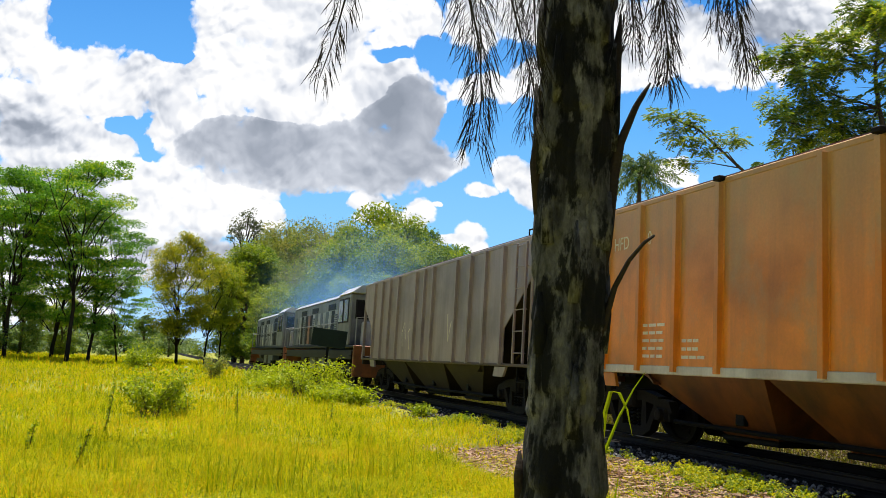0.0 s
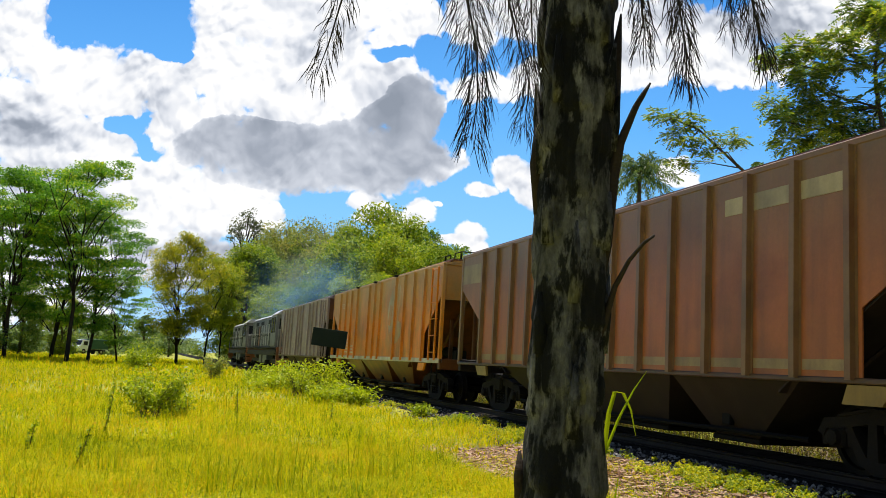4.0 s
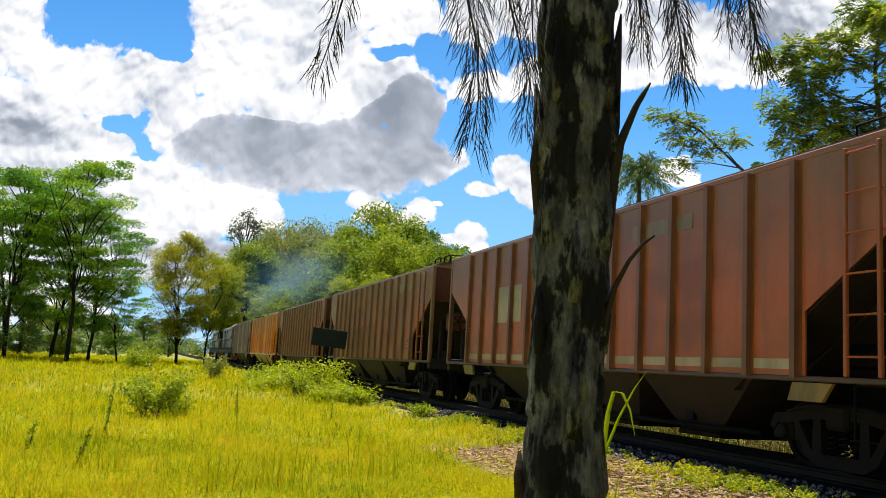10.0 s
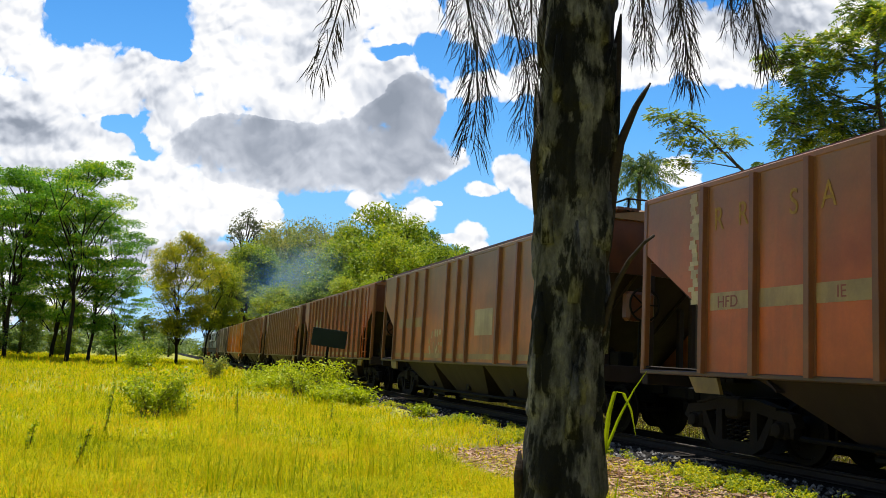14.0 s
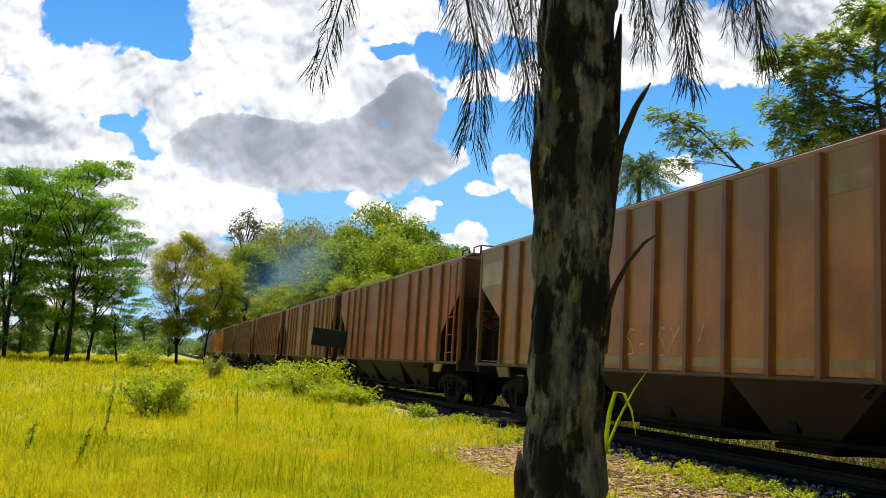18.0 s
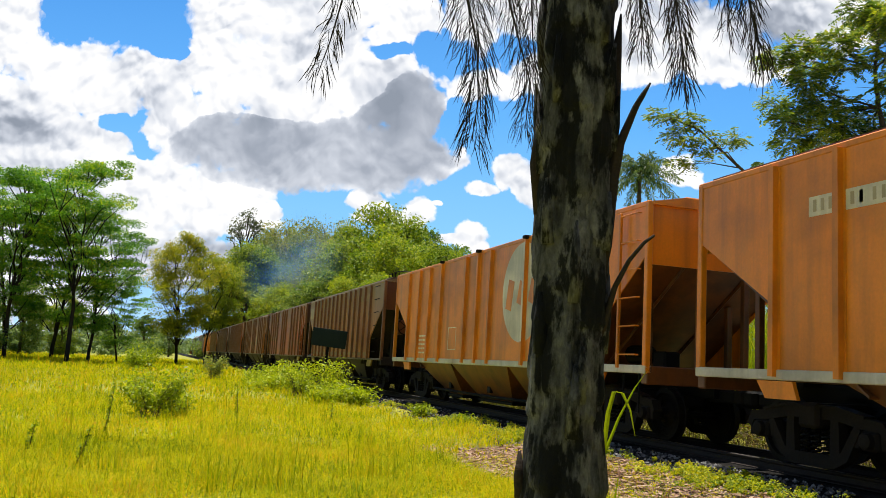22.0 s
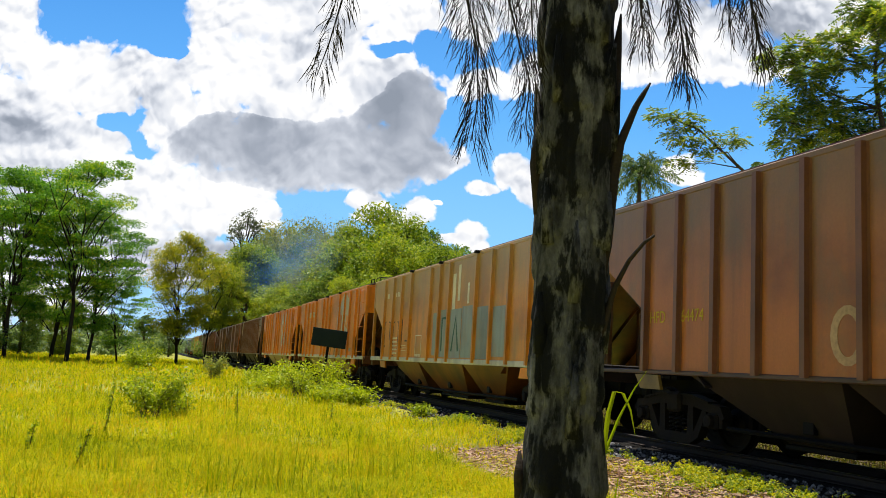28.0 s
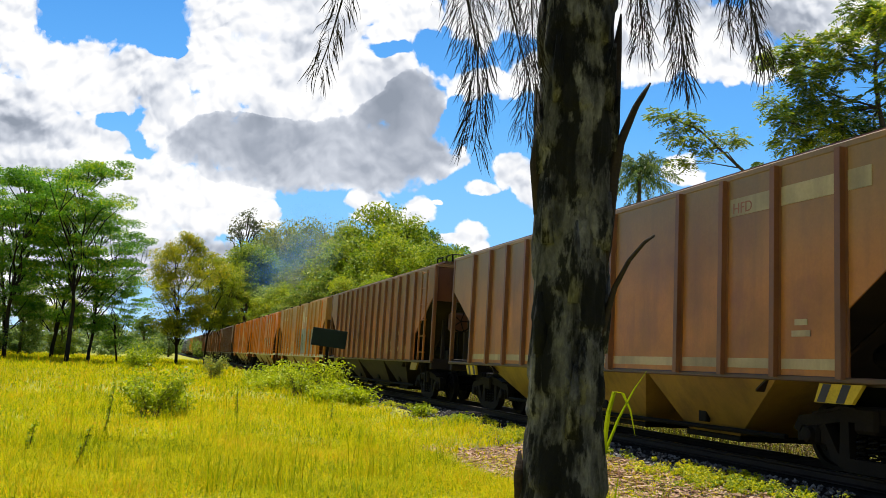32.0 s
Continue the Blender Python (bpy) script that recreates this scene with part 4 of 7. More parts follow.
PAINTS = {
    "grey": car_paint("grey_wagon_paint", (0.335, 0.255, 0.25), 0.15, 0.3, rust_colour=(0.17, 0.10, 0.08), dust=0.13),
    "orange": car_paint("orange_wagon_paint", (0.82, 0.25, 0.004), 0.25, 0.2, rust_colour=(0.42, 0.19, 0.04), dust=0.13),
    "orange_pale": car_paint("sun_bleached_orange_wagon_paint", (0.82, 0.265, 0.015), 0.40, 0.4, rust_colour=(0.38, 0.28, 0.11), top=(0.40, 0.31, 0.14), dust=0.13),
    "orange_dusty": car_paint("dusty_orange_wagon_paint", (0.74, 0.27, 0.012), 0.34, 0.4, rust_colour=(0.34, 0.26, 0.09), top=(0.42, 0.31, 0.12), dust=0.13),
    "maroon": car_paint("maroon_wagon_paint", (0.40, 0.115, 0.022), 0.25, 0.3, top=(0.16, 0.135, 0.07), dust=0.13),
    "oxide": car_paint("red_oxide_wagon_paint", (0.48, 0.105, 0.014), 0.3, 0.3, rust_colour=(0.15, 0.085, 0.03), top=(0.17, 0.125, 0.06), dust=0.13),
    "brown": car_paint("brown_wagon_paint", (0.46, 0.145, 0.018), 0.38, 0.3, rust_colour=(0.15, 0.11, 0.04), top=(0.15, 0.13, 0.065), dust=0.13),
    "olive": car_paint("olive_brown_wagon_paint", (0.46, 0.17, 0.022), 0.42, 0.3, rust_colour=(0.24, 0.075, 0.035), top=(0.17, 0.155, 0.08), dust=0.13),
}
PATCH_GREY = car_paint("grey_brown_touch_up_paint", (0.31, 0.125, 0.045), 0.3, 0.3)
GRIME_OLIVE = car_paint("grimy_yellowish_underframe_paint", (0.30, 0.19, 0.035), 0.4, 0.2, rust_colour=(0.08, 0.045, 0.02))
PATCH_OLIVE = car_paint("olive_rib_paint", (0.24, 0.13, 0.055), 0.4, 0.3)
PATCH_ORANGE = car_paint("orange_touch_up_paint", (0.360, 0.120, 0.054), 0.3, 0.3)
PATCH_CREAM = car_paint("dirty_cream_paint", (0.48, 0.375, 0.20), 0.3, 0.3, rust_colour=(0.26, 0.16, 0.08))
PATCH_YELLOW = car_paint("yellowed_cream_paint", (0.36, 0.25, 0.10), 0.55, 0.3, rust_colour=(0.2, 0.12, 0.055))
PATCH_RED = car_paint("red_placard_paint", (0.22, 0.05, 0.025), 0.2, 0.3)
EMBLEM_PALE = car_paint("chalky_emblem_paint", (0.78, 0.68, 0.50), 0.12, 0.3, rust_colour=(0.5, 0.36, 0.18))
GRAFF_GREEN = plain("dark_green_spray_paint", (0.03, 0.10, 0.065), 0.5, 0, 0.3, 8)
GRAFF_GREY = car_paint("blue_grey_roller_paint", (0.30, 0.33, 0.31), 0.35, 0.3, rust_colour=(0.42, 0.26, 0.11))
GRAFF_BLACK = plain("black_spray_paint", (0.02, 0.018, 0.025), 0.5, 0, 0.3, 8)
GRAFF_OCHRE = plain("faded_ochre_lettering_paint", (0.34, 0.20, 0.06), 0.8, 0, 0.4, 5)
GRAFF_PALE = plain("pale_yellow_paint_marker", (0.50, 0.36, 0.16), 0.8, 0, 0.4, 5)
GRAFF_CHALK = plain("faint_chalk_paint", (0.46, 0.31, 0.16), 0.8, 0, 0.4, 5)
EMBLEM_WORN = car_paint("nearly_worn_off_emblem_paint", (0.60, 0.47, 0.27), 0.85, 0.3, rust_colour=(0.58, 0.20, 0.03))
SILL_DARK = car_paint("rusty_dark_sill_paint", (0.085, 0.04, 0.022), 0.4, 0.3, rust_colour=(0.03, 0.018, 0.012))
SILL_WHITE = car_paint("dirty_white_sill_paint", (0.66, 0.62, 0.50), 0.3, 0.3, rust_colour=(0.3, 0.2, 0.12))


def marks_grey(c):
    stroke(c, [(5.2, 1.5), (5.1, 1.9), (5.35, 2.2), (5.5, 1.7)], 0.04, STENCIL_WHITE)
    stroke(c, [(5.9, 1.4), (5.75, 1.9), (5.95, 2.0)], 0.04, STENCIL_WHITE)
    stroke(c, [(9.3, 2.3), (9.4, 1.6), (9.6, 2.1)], 0.03, STENCIL_WHITE)


def marks_first_orange(c):
    emblem(c, 9.93, 2.5, EMBLEM_WORN, PAINTS["orange_pale"], 0.94)
    for y, t in ((1.75, "HFD"), (2.75, "0")):
        lettering(c, t, y, 3.0, 0.3, STENCIL_WHITE, squeeze=0.8)
    rows_of_bars(c, 2.68, 1.74, 0.62, 5, STENCIL_WHITE)
    rows_of_bars(c, 3.7, 1.5, 0.5, 3, STENCIL_WHITE, seed=4)


def marks_maroon(c):
    panel(c, 0.12, 2.97, 1.3, 0.45, PATCH_YELLOW, "paint_patch", "pale cream paint patch", -0.02)
    split_panel(c, 10.3, 12.6, 3.15, 3.37, PATCH_CREAM, "close")


def marks_patchy(c):
    panel(c, 0.2, 2.85, 1.15, 0.38, PATCH_YELLOW, "paint_patch", "rubbed pale paint patch", -0.02)
    split_panel(c, 10.34, 12.62, 3.14, 3.38, PATCH_YELLOW, "close")
    split_panel(c, 1.6, 6.4, 2.45, 2.75, PATCH_GREY, "close", "touch_up_patch")
    split_panel(c, 1.6, 2.3, 1.2, 2.44, PATCH_GREY, "close", "touch_up_patch")
    panel(c, 2.5, 1.33, 0.6, 0.62, PATCH_ORANGE, "touch_up_patch")
    split_panel(c, 4.1, 8.0, 1.2, 2.2, PATCH_GREY, "close", "touch_up_patch")
    panel(c, 12.05, 1.42, 0.42, 0.28, PATCH_RED, "placard", "small red painted panel")
    rows_of_bars(c, 12.1, 1.62, 0.33, 3, STENCIL_WHITE, 0.07, 0.025, 6)


def marks_square(c):
    split_panel(c, 3.06, 4.53, 1.97, 2.74, PATCH_CREAM, "close", "paint_patch", "pale square paint patch")
    split_panel(c, 8.8, 10.4, 3.1, 3.33, PATCH_YELLOW, "close")


def marks_bars(c):
    split_panel(c, 1.95, 4.6, 2.03, 2.30, PATCH_YELLOW, "wide")
    split_panel(c, 8.5, 9.6, 1.72, 2.32, PATCH_CREAM, "wide", "paint_patch", "pale square paint patch")
    rng = random.Random(3)
    for i in range(16):
        y, z = rng.uniform(4.7, 6.1), rng.uniform(1.25, 1.8)
        panel(c, y, z, rng.uniform(0.03, 0.12), rng.uniform(0.05, 0.2), PATCH_CREAM, "flaked_paint")


def marks_peeling(c):
    rng = random.Random(5)
    for i in range(26):
        z = 2.02 + i * 0.06
        panel(c, 1.24 + rng.uniform(-0.05, 0.06), z, rng.uniform(0.10, 0.20), 0.062, PATCH_CREAM, "peeling_paint")
    split_panel(c, 1.7, 4.55, 1.92, 2.15, PATCH_YELLOW, "wide")
    lettering(c, "HFD", 1.85, 1.95, 0.22, PATCH_RED, off=0.009)
    lettering(c, "IE", 3.95, 1.97, 0.2, PATCH_RED, off=0.009)
    for t, y in (("R", 1.75), ("R", 2.25), ("S", 3.2), ("A", 3.72)):
        lettering(c, t, y, 3.0, 0.45, GRAFF_OCHRE, squeeze=0.8)


def marks_cream(c):
    panel(c, 0.24, 2.83, 1.16, 0.5, PATCH_CREAM, "paint_patch", "cream painted panel")
    split_panel(c, 10.6, 12.6, 3.12, 3.33, PATCH_YELLOW, "close")
    for pts in ([(4.25, 1.30), (4.42, 1.66), (4.50, 1.30), (4.36, 1.48)], [(5.0, 1.70), (5.0, 1.55)], [(5.7, 1.66), (5.82, 1.42), (5.9, 1.62), (5.98, 1.34), (6.1, 1.72)],
                [(6.86, 1.70), (6.70, 1.72), (6.62, 1.60), (6.78, 1.48), (6.80, 1.34), (6.66, 1.32)], [(7.0, 1.48), (7.12, 1.48)], [(7.72, 1.70), (7.58, 1.72), (7.52, 1.60), (7.66, 1.50), (7.68, 1.32), (7.54, 1.32)],
                [(7.78, 1.36), (7.90, 1.56), (7.84, 1.72)], [(7.90, 1.56), (8.04, 1.72)], [(8.6, 1.74), (8.5, 1.50)]):
        stroke(c, pts, 0.028, GRAFF_PALE)


def marks_oval(c):
    emblem(c, 9.75, 2.57, EMBLEM_PALE, PAINTS["orange"])
    rows_of_bars(c, 2.7, 1.75, 0.6, 5, STENCIL_WHITE, seed=2)
    for a in ([(5.22, 1.94), (5.80, 1.94), (5.80, 1.40), (5.22, 1.40), (5.22, 1.94)],):
        stroke(c, a, 0.025, STENCIL_WHITE, "stencil_outline")


def marks_graffiti(c):
    emblem(c, 10.82, 2.50, EMBLEM_PALE, PAINTS["orange"], 1.08)
    split_panel(c, 2.13, 4.3, 2.92, 3.15, EMBLEM_PALE, "wide")
    for y in (2.2, 2.32, 2.44, 2.76, 2.88, 3.06, 3.18, 3.3, 3.72, 3.84, 3.96):
        panel(c, y, 2.97, 0.05, 0.14, PATCH_CREAM, "stencil_bar", off=0.008)
    for a, w in (([(7.15, 1.62), (7.55, 1.62), (7.56, 1.85), (7.66, 2.02), (7.80, 2.05), (7.92, 1.90)], 0.05), (arc(8.9, 1.85, 0.62, 0.25, 165, 30), 0.06), ([(8.34, 1.90), (8.52, 1.62), (8.50, 1.35), (8.36, 1.14)], 0.035),
                 ([(9.2, 1.95), (9.36, 1.62), (9.38, 1.35), (9.24, 1.14)], 0.035), (arc(10.62, 1.78, 0.46, 0.33, 160, 40), 0.07), ([(10.0, 1.95), (10.06, 1.62), (10.2, 1.58), (10.34, 1.35), (10.3, 1.14)], 0.035),
                 (arc(10.9, 1.85, 0.22, 0.28, 60, -40), 0.045), ([(11.08, 1.72), (11.3, 1.68), (11.52, 1.45), (11.6, 1.22), (11.62, 1.05)], 0.07)):
        stroke(c, a, w, GRAFF_GREEN)
    panel(c, 12.1, 1.32, 0.3, 0.12, GRAFF_GREY, "stencil_bar")


def marks_tan(c):
    for y0, y1, z0, z1 in ((1.64, 2.25, 1.5, 2.26), (2.68, 3.25, 1.2, 2.24)):
        for a in ([(y0, z0), (y0, z1), (y0 + 0.12, z1)], [(y1 - 0.12, z1), (y1, z1), (y1, z0 + 0.2)], [(y0 - 0.02, z0), (y0 + 0.1, z0)]):
            stroke(c, a, 0.045, GRAFF_BLACK)
    stroke(c, [(3.68, 2.3), (3.66, 1.45), (3.76, 1.45)], 0.045, GRAFF_BLACK)
    stroke(c, [(4.05, 1.65), (4.32, 1.65)], 0.045, GRAFF_BLACK)
    rows_of_bars(c, 2.66, 1.72, 0.6, 5, STENCIL_WHITE, seed=8)
    rows_of_bars(c, 3.7, 1.5, 0.55, 3, STENCIL_WHITE, 0.07, 0.02, 9)
    panel(c, 1.75, 3.02, 0.22, 0.16, STENCIL_WHITE, "stencil_bar")
    for y in (2.75, 2.95, 3.1):
        panel(c, y, 3.02, 0.09, 0.15, STENCIL_WHITE, "stencil_bar")
    stroke(c, [(5.14, 1.79), (5.70, 1.79), (5.70, 1.25), (5.14, 1.25), (5.14, 1.79)], 0.028, STENCIL_WHITE, "stencil_outline")
    rows_of_bars(c, 5.14, 1.20, 0.55, 1, STENCIL_WHITE, 0.06, 0.03, 12)
    # broad blue-grey paint on the rear half, rolled on bay by bay over old letters
    split_panel(c, 6.72, 7.18, 1.24, 2.36, GRAFF_GREY, "wide", "roller_patch")
    for y0, y1, z0, z1 in ((7.34, 7.95, 1.2, 2.42), (8.12, 8.95, 1.18, 2.40), (9.0, 9.84, 1.2, 2.44), (10.02, 10.84, 1.18, 2.38), (11.02, 11.84, 1.24, 2.34)):
        panel(c, y0, z0, y1 - y0, z1 - z0, GRAFF_GREY, "roller_patch")
    for pts in ([(7.5, 1.35), (7.5, 2.2), (7.85, 2.2)], [(8.3, 1.35), (8.55, 2.2), (8.8, 1.35)], [(9.2, 1.35), (9.2, 2.2), (9.7, 2.2), (9.7, 1.8)], [(10.2, 2.2), (10.2, 1.4), (10.7, 1.4)], [(11.2, 1.4), (11.4, 2.1)]):
        stroke(c, pts, 0.09, GRAFF_GREEN, off=0.008)
    for y, w, z0, z1 in ((8.2, 0.22, 2.4, 3.3), (8.6, 0.16, 2.6, 3.5), (9.3, 0.12, 2.5, 3.0)):
        panel(c, y, z0, w, z1 - z0, STENCIL_WHITE, "paint_run")


def marks_number(c):
    lettering(c, "HFD", 1.62, 1.79, 0.25, STENCIL_YELLOW, squeeze=0.85)
    lettering(c, "64474", 2.42, 1.79, 0.25, STENCIL_YELLOW, squeeze=0.85)
    for pts in (arc(5.5, 1.55, 0.2, 0.28, 40, 320), [(6.2, 1.3), (6.3, 1.85)], [(6.1, 1.5), (6.4, 1.5)], [(6.9, 1.25), (7.15, 1.9), (7.35, 1.25)], arc(8.15, 1.6, 0.25, 0.28, 50, 330), [(8.75, 1.3), (8.8, 1.85)], [(9.15, 1.9), (8.85, 1.5), (9.2, 1.25)],
                [(9.55, 1.3), (9.85, 1.95), (10.15, 1.35), (9.6, 1.4)], arc(10.8, 1.65, 0.22, 0.26, 60, 320), [(11.3, 1.3), (11.5, 1.9), (11.75, 1.3)]):
        stroke(c, pts, 0.10, GRAFF_CHALK)


def marks_olive(c):
    split_panel(c, 11.04, 13.4, 3.13, 3.36, PATCH_CREAM, "wide")
    lettering(c, "HFD", 11.1, 3.16, 0.2, PATCH_ORANGE, off=0.009)
    panel(c, 12.2, 1.55, 0.3, 0.07, PATCH_CREAM, "stencil_bar")
    panel(c, 12.25, 1.68, 0.2, 0.07, PATCH_CREAM, "stencil_bar")
    for i, (y, z) in enumerate(((5.0, 1.9), (5.6, 2.1), (5.75, 1.8), (7.4, 2.5))):
        stroke(c, [(y, z), (y + 0.05, z + 0.2), (y + 0.1, z)], 0.035, GRAFF_CHALK)


RIB_BROWN = car_paint("dark_brown_rib_paint", (0.22, 0.085, 0.03), 0.3, 0.3)
O = dict(sill=SILL_WHITE, ladder_paint=PAINTS["orange"], rung_paint=PAINTS["orange"], bracket=PAINTS["orange"], inner=SHADED_GRIME_ORANGE, brake=False)
SPECS = [
    dict(paint=PAINTS["grey"], ribs="wide", marks=marks_grey, bracket=PAINTS["grey"], label="weathered grey steel hopper wagon with vertical ribs"),
    dict(paint=PAINTS["orange_pale"], ribs="wide", marks=marks_first_orange, under=SHADED_GRIME_ORANGE, label="faded orange hopper wagon with a worn round emblem", **O),
    dict(paint=PAINTS["maroon"], ribs="close", marks=marks_maroon, rib=PATCH_OLIVE, stripe=PATCH_YELLOW, label="dull maroon hopper wagon with closely spaced ribs"),
    dict(paint=PAINTS["maroon"], ribs="close", marks=marks_patchy, rib=PATCH_OLIVE, label="patchy maroon and grey hopper wagon with faded repairs"),
    dict(paint=PAINTS["oxide"], rib=RIB_BROWN, ribs="close", marks=marks_square, stripe=PATCH_CREAM, label="red-brown hopper wagon with a pale square patch"),
    dict(paint=PAINTS["brown"], rib=RIB_BROWN, ribs="wide", marks=marks_bars, stripe=PATCH_YELLOW, board=0.17, label="rusty brown hopper wagon with pale yellow bars"),
    dict(paint=PAINTS["oxide"], rib=RIB_BROWN, ribs="wide", marks=marks_peeling, label="red-brown hopper wagon with peeling paint by its front rib"),
    dict(paint=PAINTS["olive"], rib=RIB_BROWN, ribs="close", marks=marks_cream, rung_paint=STEEL_DARK, ladder="rungs", stripe=PATCH_YELLOW, label="grey-brown hopper wagon with a cream panel at its front"),
    dict(paint=PAINTS["orange"], ribs="wide", roof_walk=False, marks=marks_oval, under=SHADED_GRIME_ORANGE, ladder="one", label="bright orange hopper wagon with a cream oval emblem", **O),
    dict(paint=PAINTS["orange"], ribs="wide", marks=marks_graffiti, under=SHADED_GRIME_ORANGE, ladder="one", label="orange hopper wagon with green graffiti and oval emblem", **O),
    dict(paint=PAINTS["orange_dusty"], ribs="wide", marks=marks_tan, under=SHADED_GRIME_ORANGE, ladder="one", label="dusty tan-orange hopper wagon with grey graffiti", **O),
    dict(paint=PAINTS["brown"], rib=RIB_BROWN, ribs="close", marks=marks_number, label="brown hopper wagon with yellow stencilled number"),
    dict(paint=PAINTS["olive"], rib=RIB_BROWN, ribs="wide", marks=marks_olive, stripe=PATCH_CREAM, under=GRIME_OLIVE, hazard=True, bracket=STENCIL_YELLOW, label="olive-brown hopper wagon with pale lettering bars"),
]
TRAIN = []
for k, spec in enumerate(SPECS):
    car = hopper_wagon(spec)
    TRAIN.append((car, {0: 29.95, 1: 14.05}.get(k, 29.6 - PITCH * k)))


# ---- the two locomotives ----
LOCO_GREY = car_paint("pale_grey_locomotive_paint", (0.50, 0.49, 0.52), 0.45, 0.3, rust_colour=(0.09, 0.085, 0.08))
LOCO_BLUE = car_paint("blue_grey_locomotive_paint", (0.045, 0.065, 0.10), 0.3, 0.3, rust_colour=(0.04, 0.04, 0.04))
LOCO_MID = car_paint("sooty_grey_locomotive_paint", (0.21, 0.205, 0.22), 0.5, 0.3, rust_colour=(0.06, 0.06, 0.06))
LOCO_DARK = plain("sooty_dark_paint", (0.012, 0.012, 0.013), 0.6, 0, 0.4, 5)
LOCO_ORANGE = car_paint("rusty_orange_pilot_paint", (0.34, 0.11, 0.035), 0.5, 0.3, rust_colour=(0.10, 0.05, 0.03))


def locomotive(second):
    """A diesel with its cab at the rear; its origin is under the rear end, the hood runs towards +y."""
    L = 17.6
    lo = empty("locomotive")
    tagged(lo, "pale grey diesel locomotive with louvred hood and dusty cab" if second else "leading grey-blue diesel locomotive, sooty and worn", "locomotive", group="locomotives of the train")
    part("deck", Mesh().box(-1.38, 1.38, 0.2, L - 0.2, 1.46, 1.56, 0.02), LOCO_DARK, lo)
    for s in (-1, 1):
        part("side_skirt", Mesh().box(s * 1.30, s * 1.36, 0.4, L - 0.4, 1.02, 1.38, 0.01), LOCO_DARK, lo)
    part("fuel_tank", Mesh().box(-1.2, 1.2, 6.4, 10.6, 0.42, 1.15, 0.08), LOCO_DARK, lo)
    for yy in (6.6, 8.8):
        part("tank_panel", Mesh().box(-1.225, -1.202, yy, yy + 1.3, 0.5, 1.1, 0.01), LOCO_BLUE, lo)
    part("battery_box", Mesh().box(-1.32, -0.9, 5.0, 6.2, 0.7, 1.3, 0.03), LOCO_BLUE, lo)
    part("air_tank", Mesh().tube([(-1.1, 10.9, 0.95), (-1.1, 12.4, 0.95)], 0.2, 12), LOCO_DARK, lo, "", True)
    # hood in three lengths, with doors, louvres and roof
    hz = 3.60
    part("hood", Mesh().box(-1.12, 1.12, 3.6, L - 0.7, 1.56, hz, 0.08), LOCO_MID, lo)
    part("hood_roof", Mesh().slab([(-1.14, hz + 0.002), (-0.85, hz + 0.2), (0.85, hz + 0.2), (1.14, hz + 0.002)], 1, 3.6, L - 0.75), LOCO_GREY, lo)
    G_, B_, D_, M_ = LOCO_GREY, LOCO_BLUE, LOCO_DARK, LOCO_MID
    tones = (D_, G_, D_, G_, B_, G_, B_, G_, B_, G_, D_, LOCO_ORANGE, D_, M_, D_, G_, M_, B_) if second else (M_, B_, D_, D_, B_, G_, M_, G_, M_, G_, D_, B_, G_, B_, M_, D_, B_, D_)
    y = 3.9
    i = 0
    while y < L - 1.6:
        w = 0.62
        d = part("hood_door", Mesh().box(-1.155, -1.122, y, y + w, 1.68, 3.1, 0.008), tones[i % 18], lo)
        part("door_latch", Mesh().box(-1.18, -1.156, y + w - 0.1, y + w - 0.05, 2.3, 2.45, 0.005), STEEL_DARK, d)
        if i in (0, 1, 9, 13):
            for k in range(9):
                part("louvre", Mesh().box(-1.185, -1.157, y + 0.07, y + w - 0.07, 2.05 + k * 0.1, 2.11 + k * 0.1), LOCO_BLUE, d)
        y += w + 0.06
        i += 1
    for yy in (5.2, 9.4, 12.6):
        part("radiator_grille", Mesh().box(-1.16, -1.121, yy, yy + 1.5, 3.14, 3.40, 0.01), LOCO_DARK, lo)
    part("exhaust_stack", Mesh().box(-0.25, 0.25, 9.6, 10.2, hz + 0.18, hz + 0.42, 0.03), LOCO_DARK, lo)
    for yy in (13.2, 15.0):
        part("roof_fan", Mesh().tube([(0, yy, hz + 0.18), (0, yy, hz + 0.32)], 0.55, 20), LOCO_DARK, lo)
    # cab
    c0, c1, ct = 1.1, 3.55, 3.60
    part("cab", Mesh().box(-1.36, 1.36, c0, c1, 1.56, ct, 0.06), LOCO_MID, lo)
    part("cab_roof", Mesh().slab([(-1.38, ct + 0.002), (-1.0, ct + 0.3), (1.0, ct + 0.3), (1.38, ct + 0.002)], 1, c0 - 0.22, c1 + 0.05), LOCO_GREY, lo)
    for a, b in ((c0 + 0.25, c0 + 1.05), (c0 + 1.25, c0 + 2.1)):
        wdw = part("window", Mesh().box(-1.385, -1.362, a, b, 2.45, 3.42, 0.01), LOCO_DARK, lo)
        part("pane", Mesh().box(-1.392, -1.386, a + 0.06, b - 0.06, 2.51, 3.36), GLASS_DARK, wdw)
    for a, b in ((-1.15, -0.45), (0.45, 1.15)):
        wdw = part("window", Mesh().box(a, b, c0 - 0.022, c0 - 0.001, 2.6, 3.35, 0.01), LOCO_DARK, lo)
        part("pane", Mesh().box(a + 0.06, b - 0.06, c0 - 0.028, c0 - 0.023, 2.66, 3.29), GLASS_DARK, wdw)
    part("cab_door", Mesh().box(-0.36, 0.36, c0 - 0.03, c0 - 0.001, 1.6, 3.2, 0.01), LOCO_BLUE, lo)
    part("number_board", Mesh().box(-0.5, 0.5, c0 - 0.26, c0 - 0.2, ct + 0.05, ct + 0.24, 0.01), STENCIL_WHITE, lo)
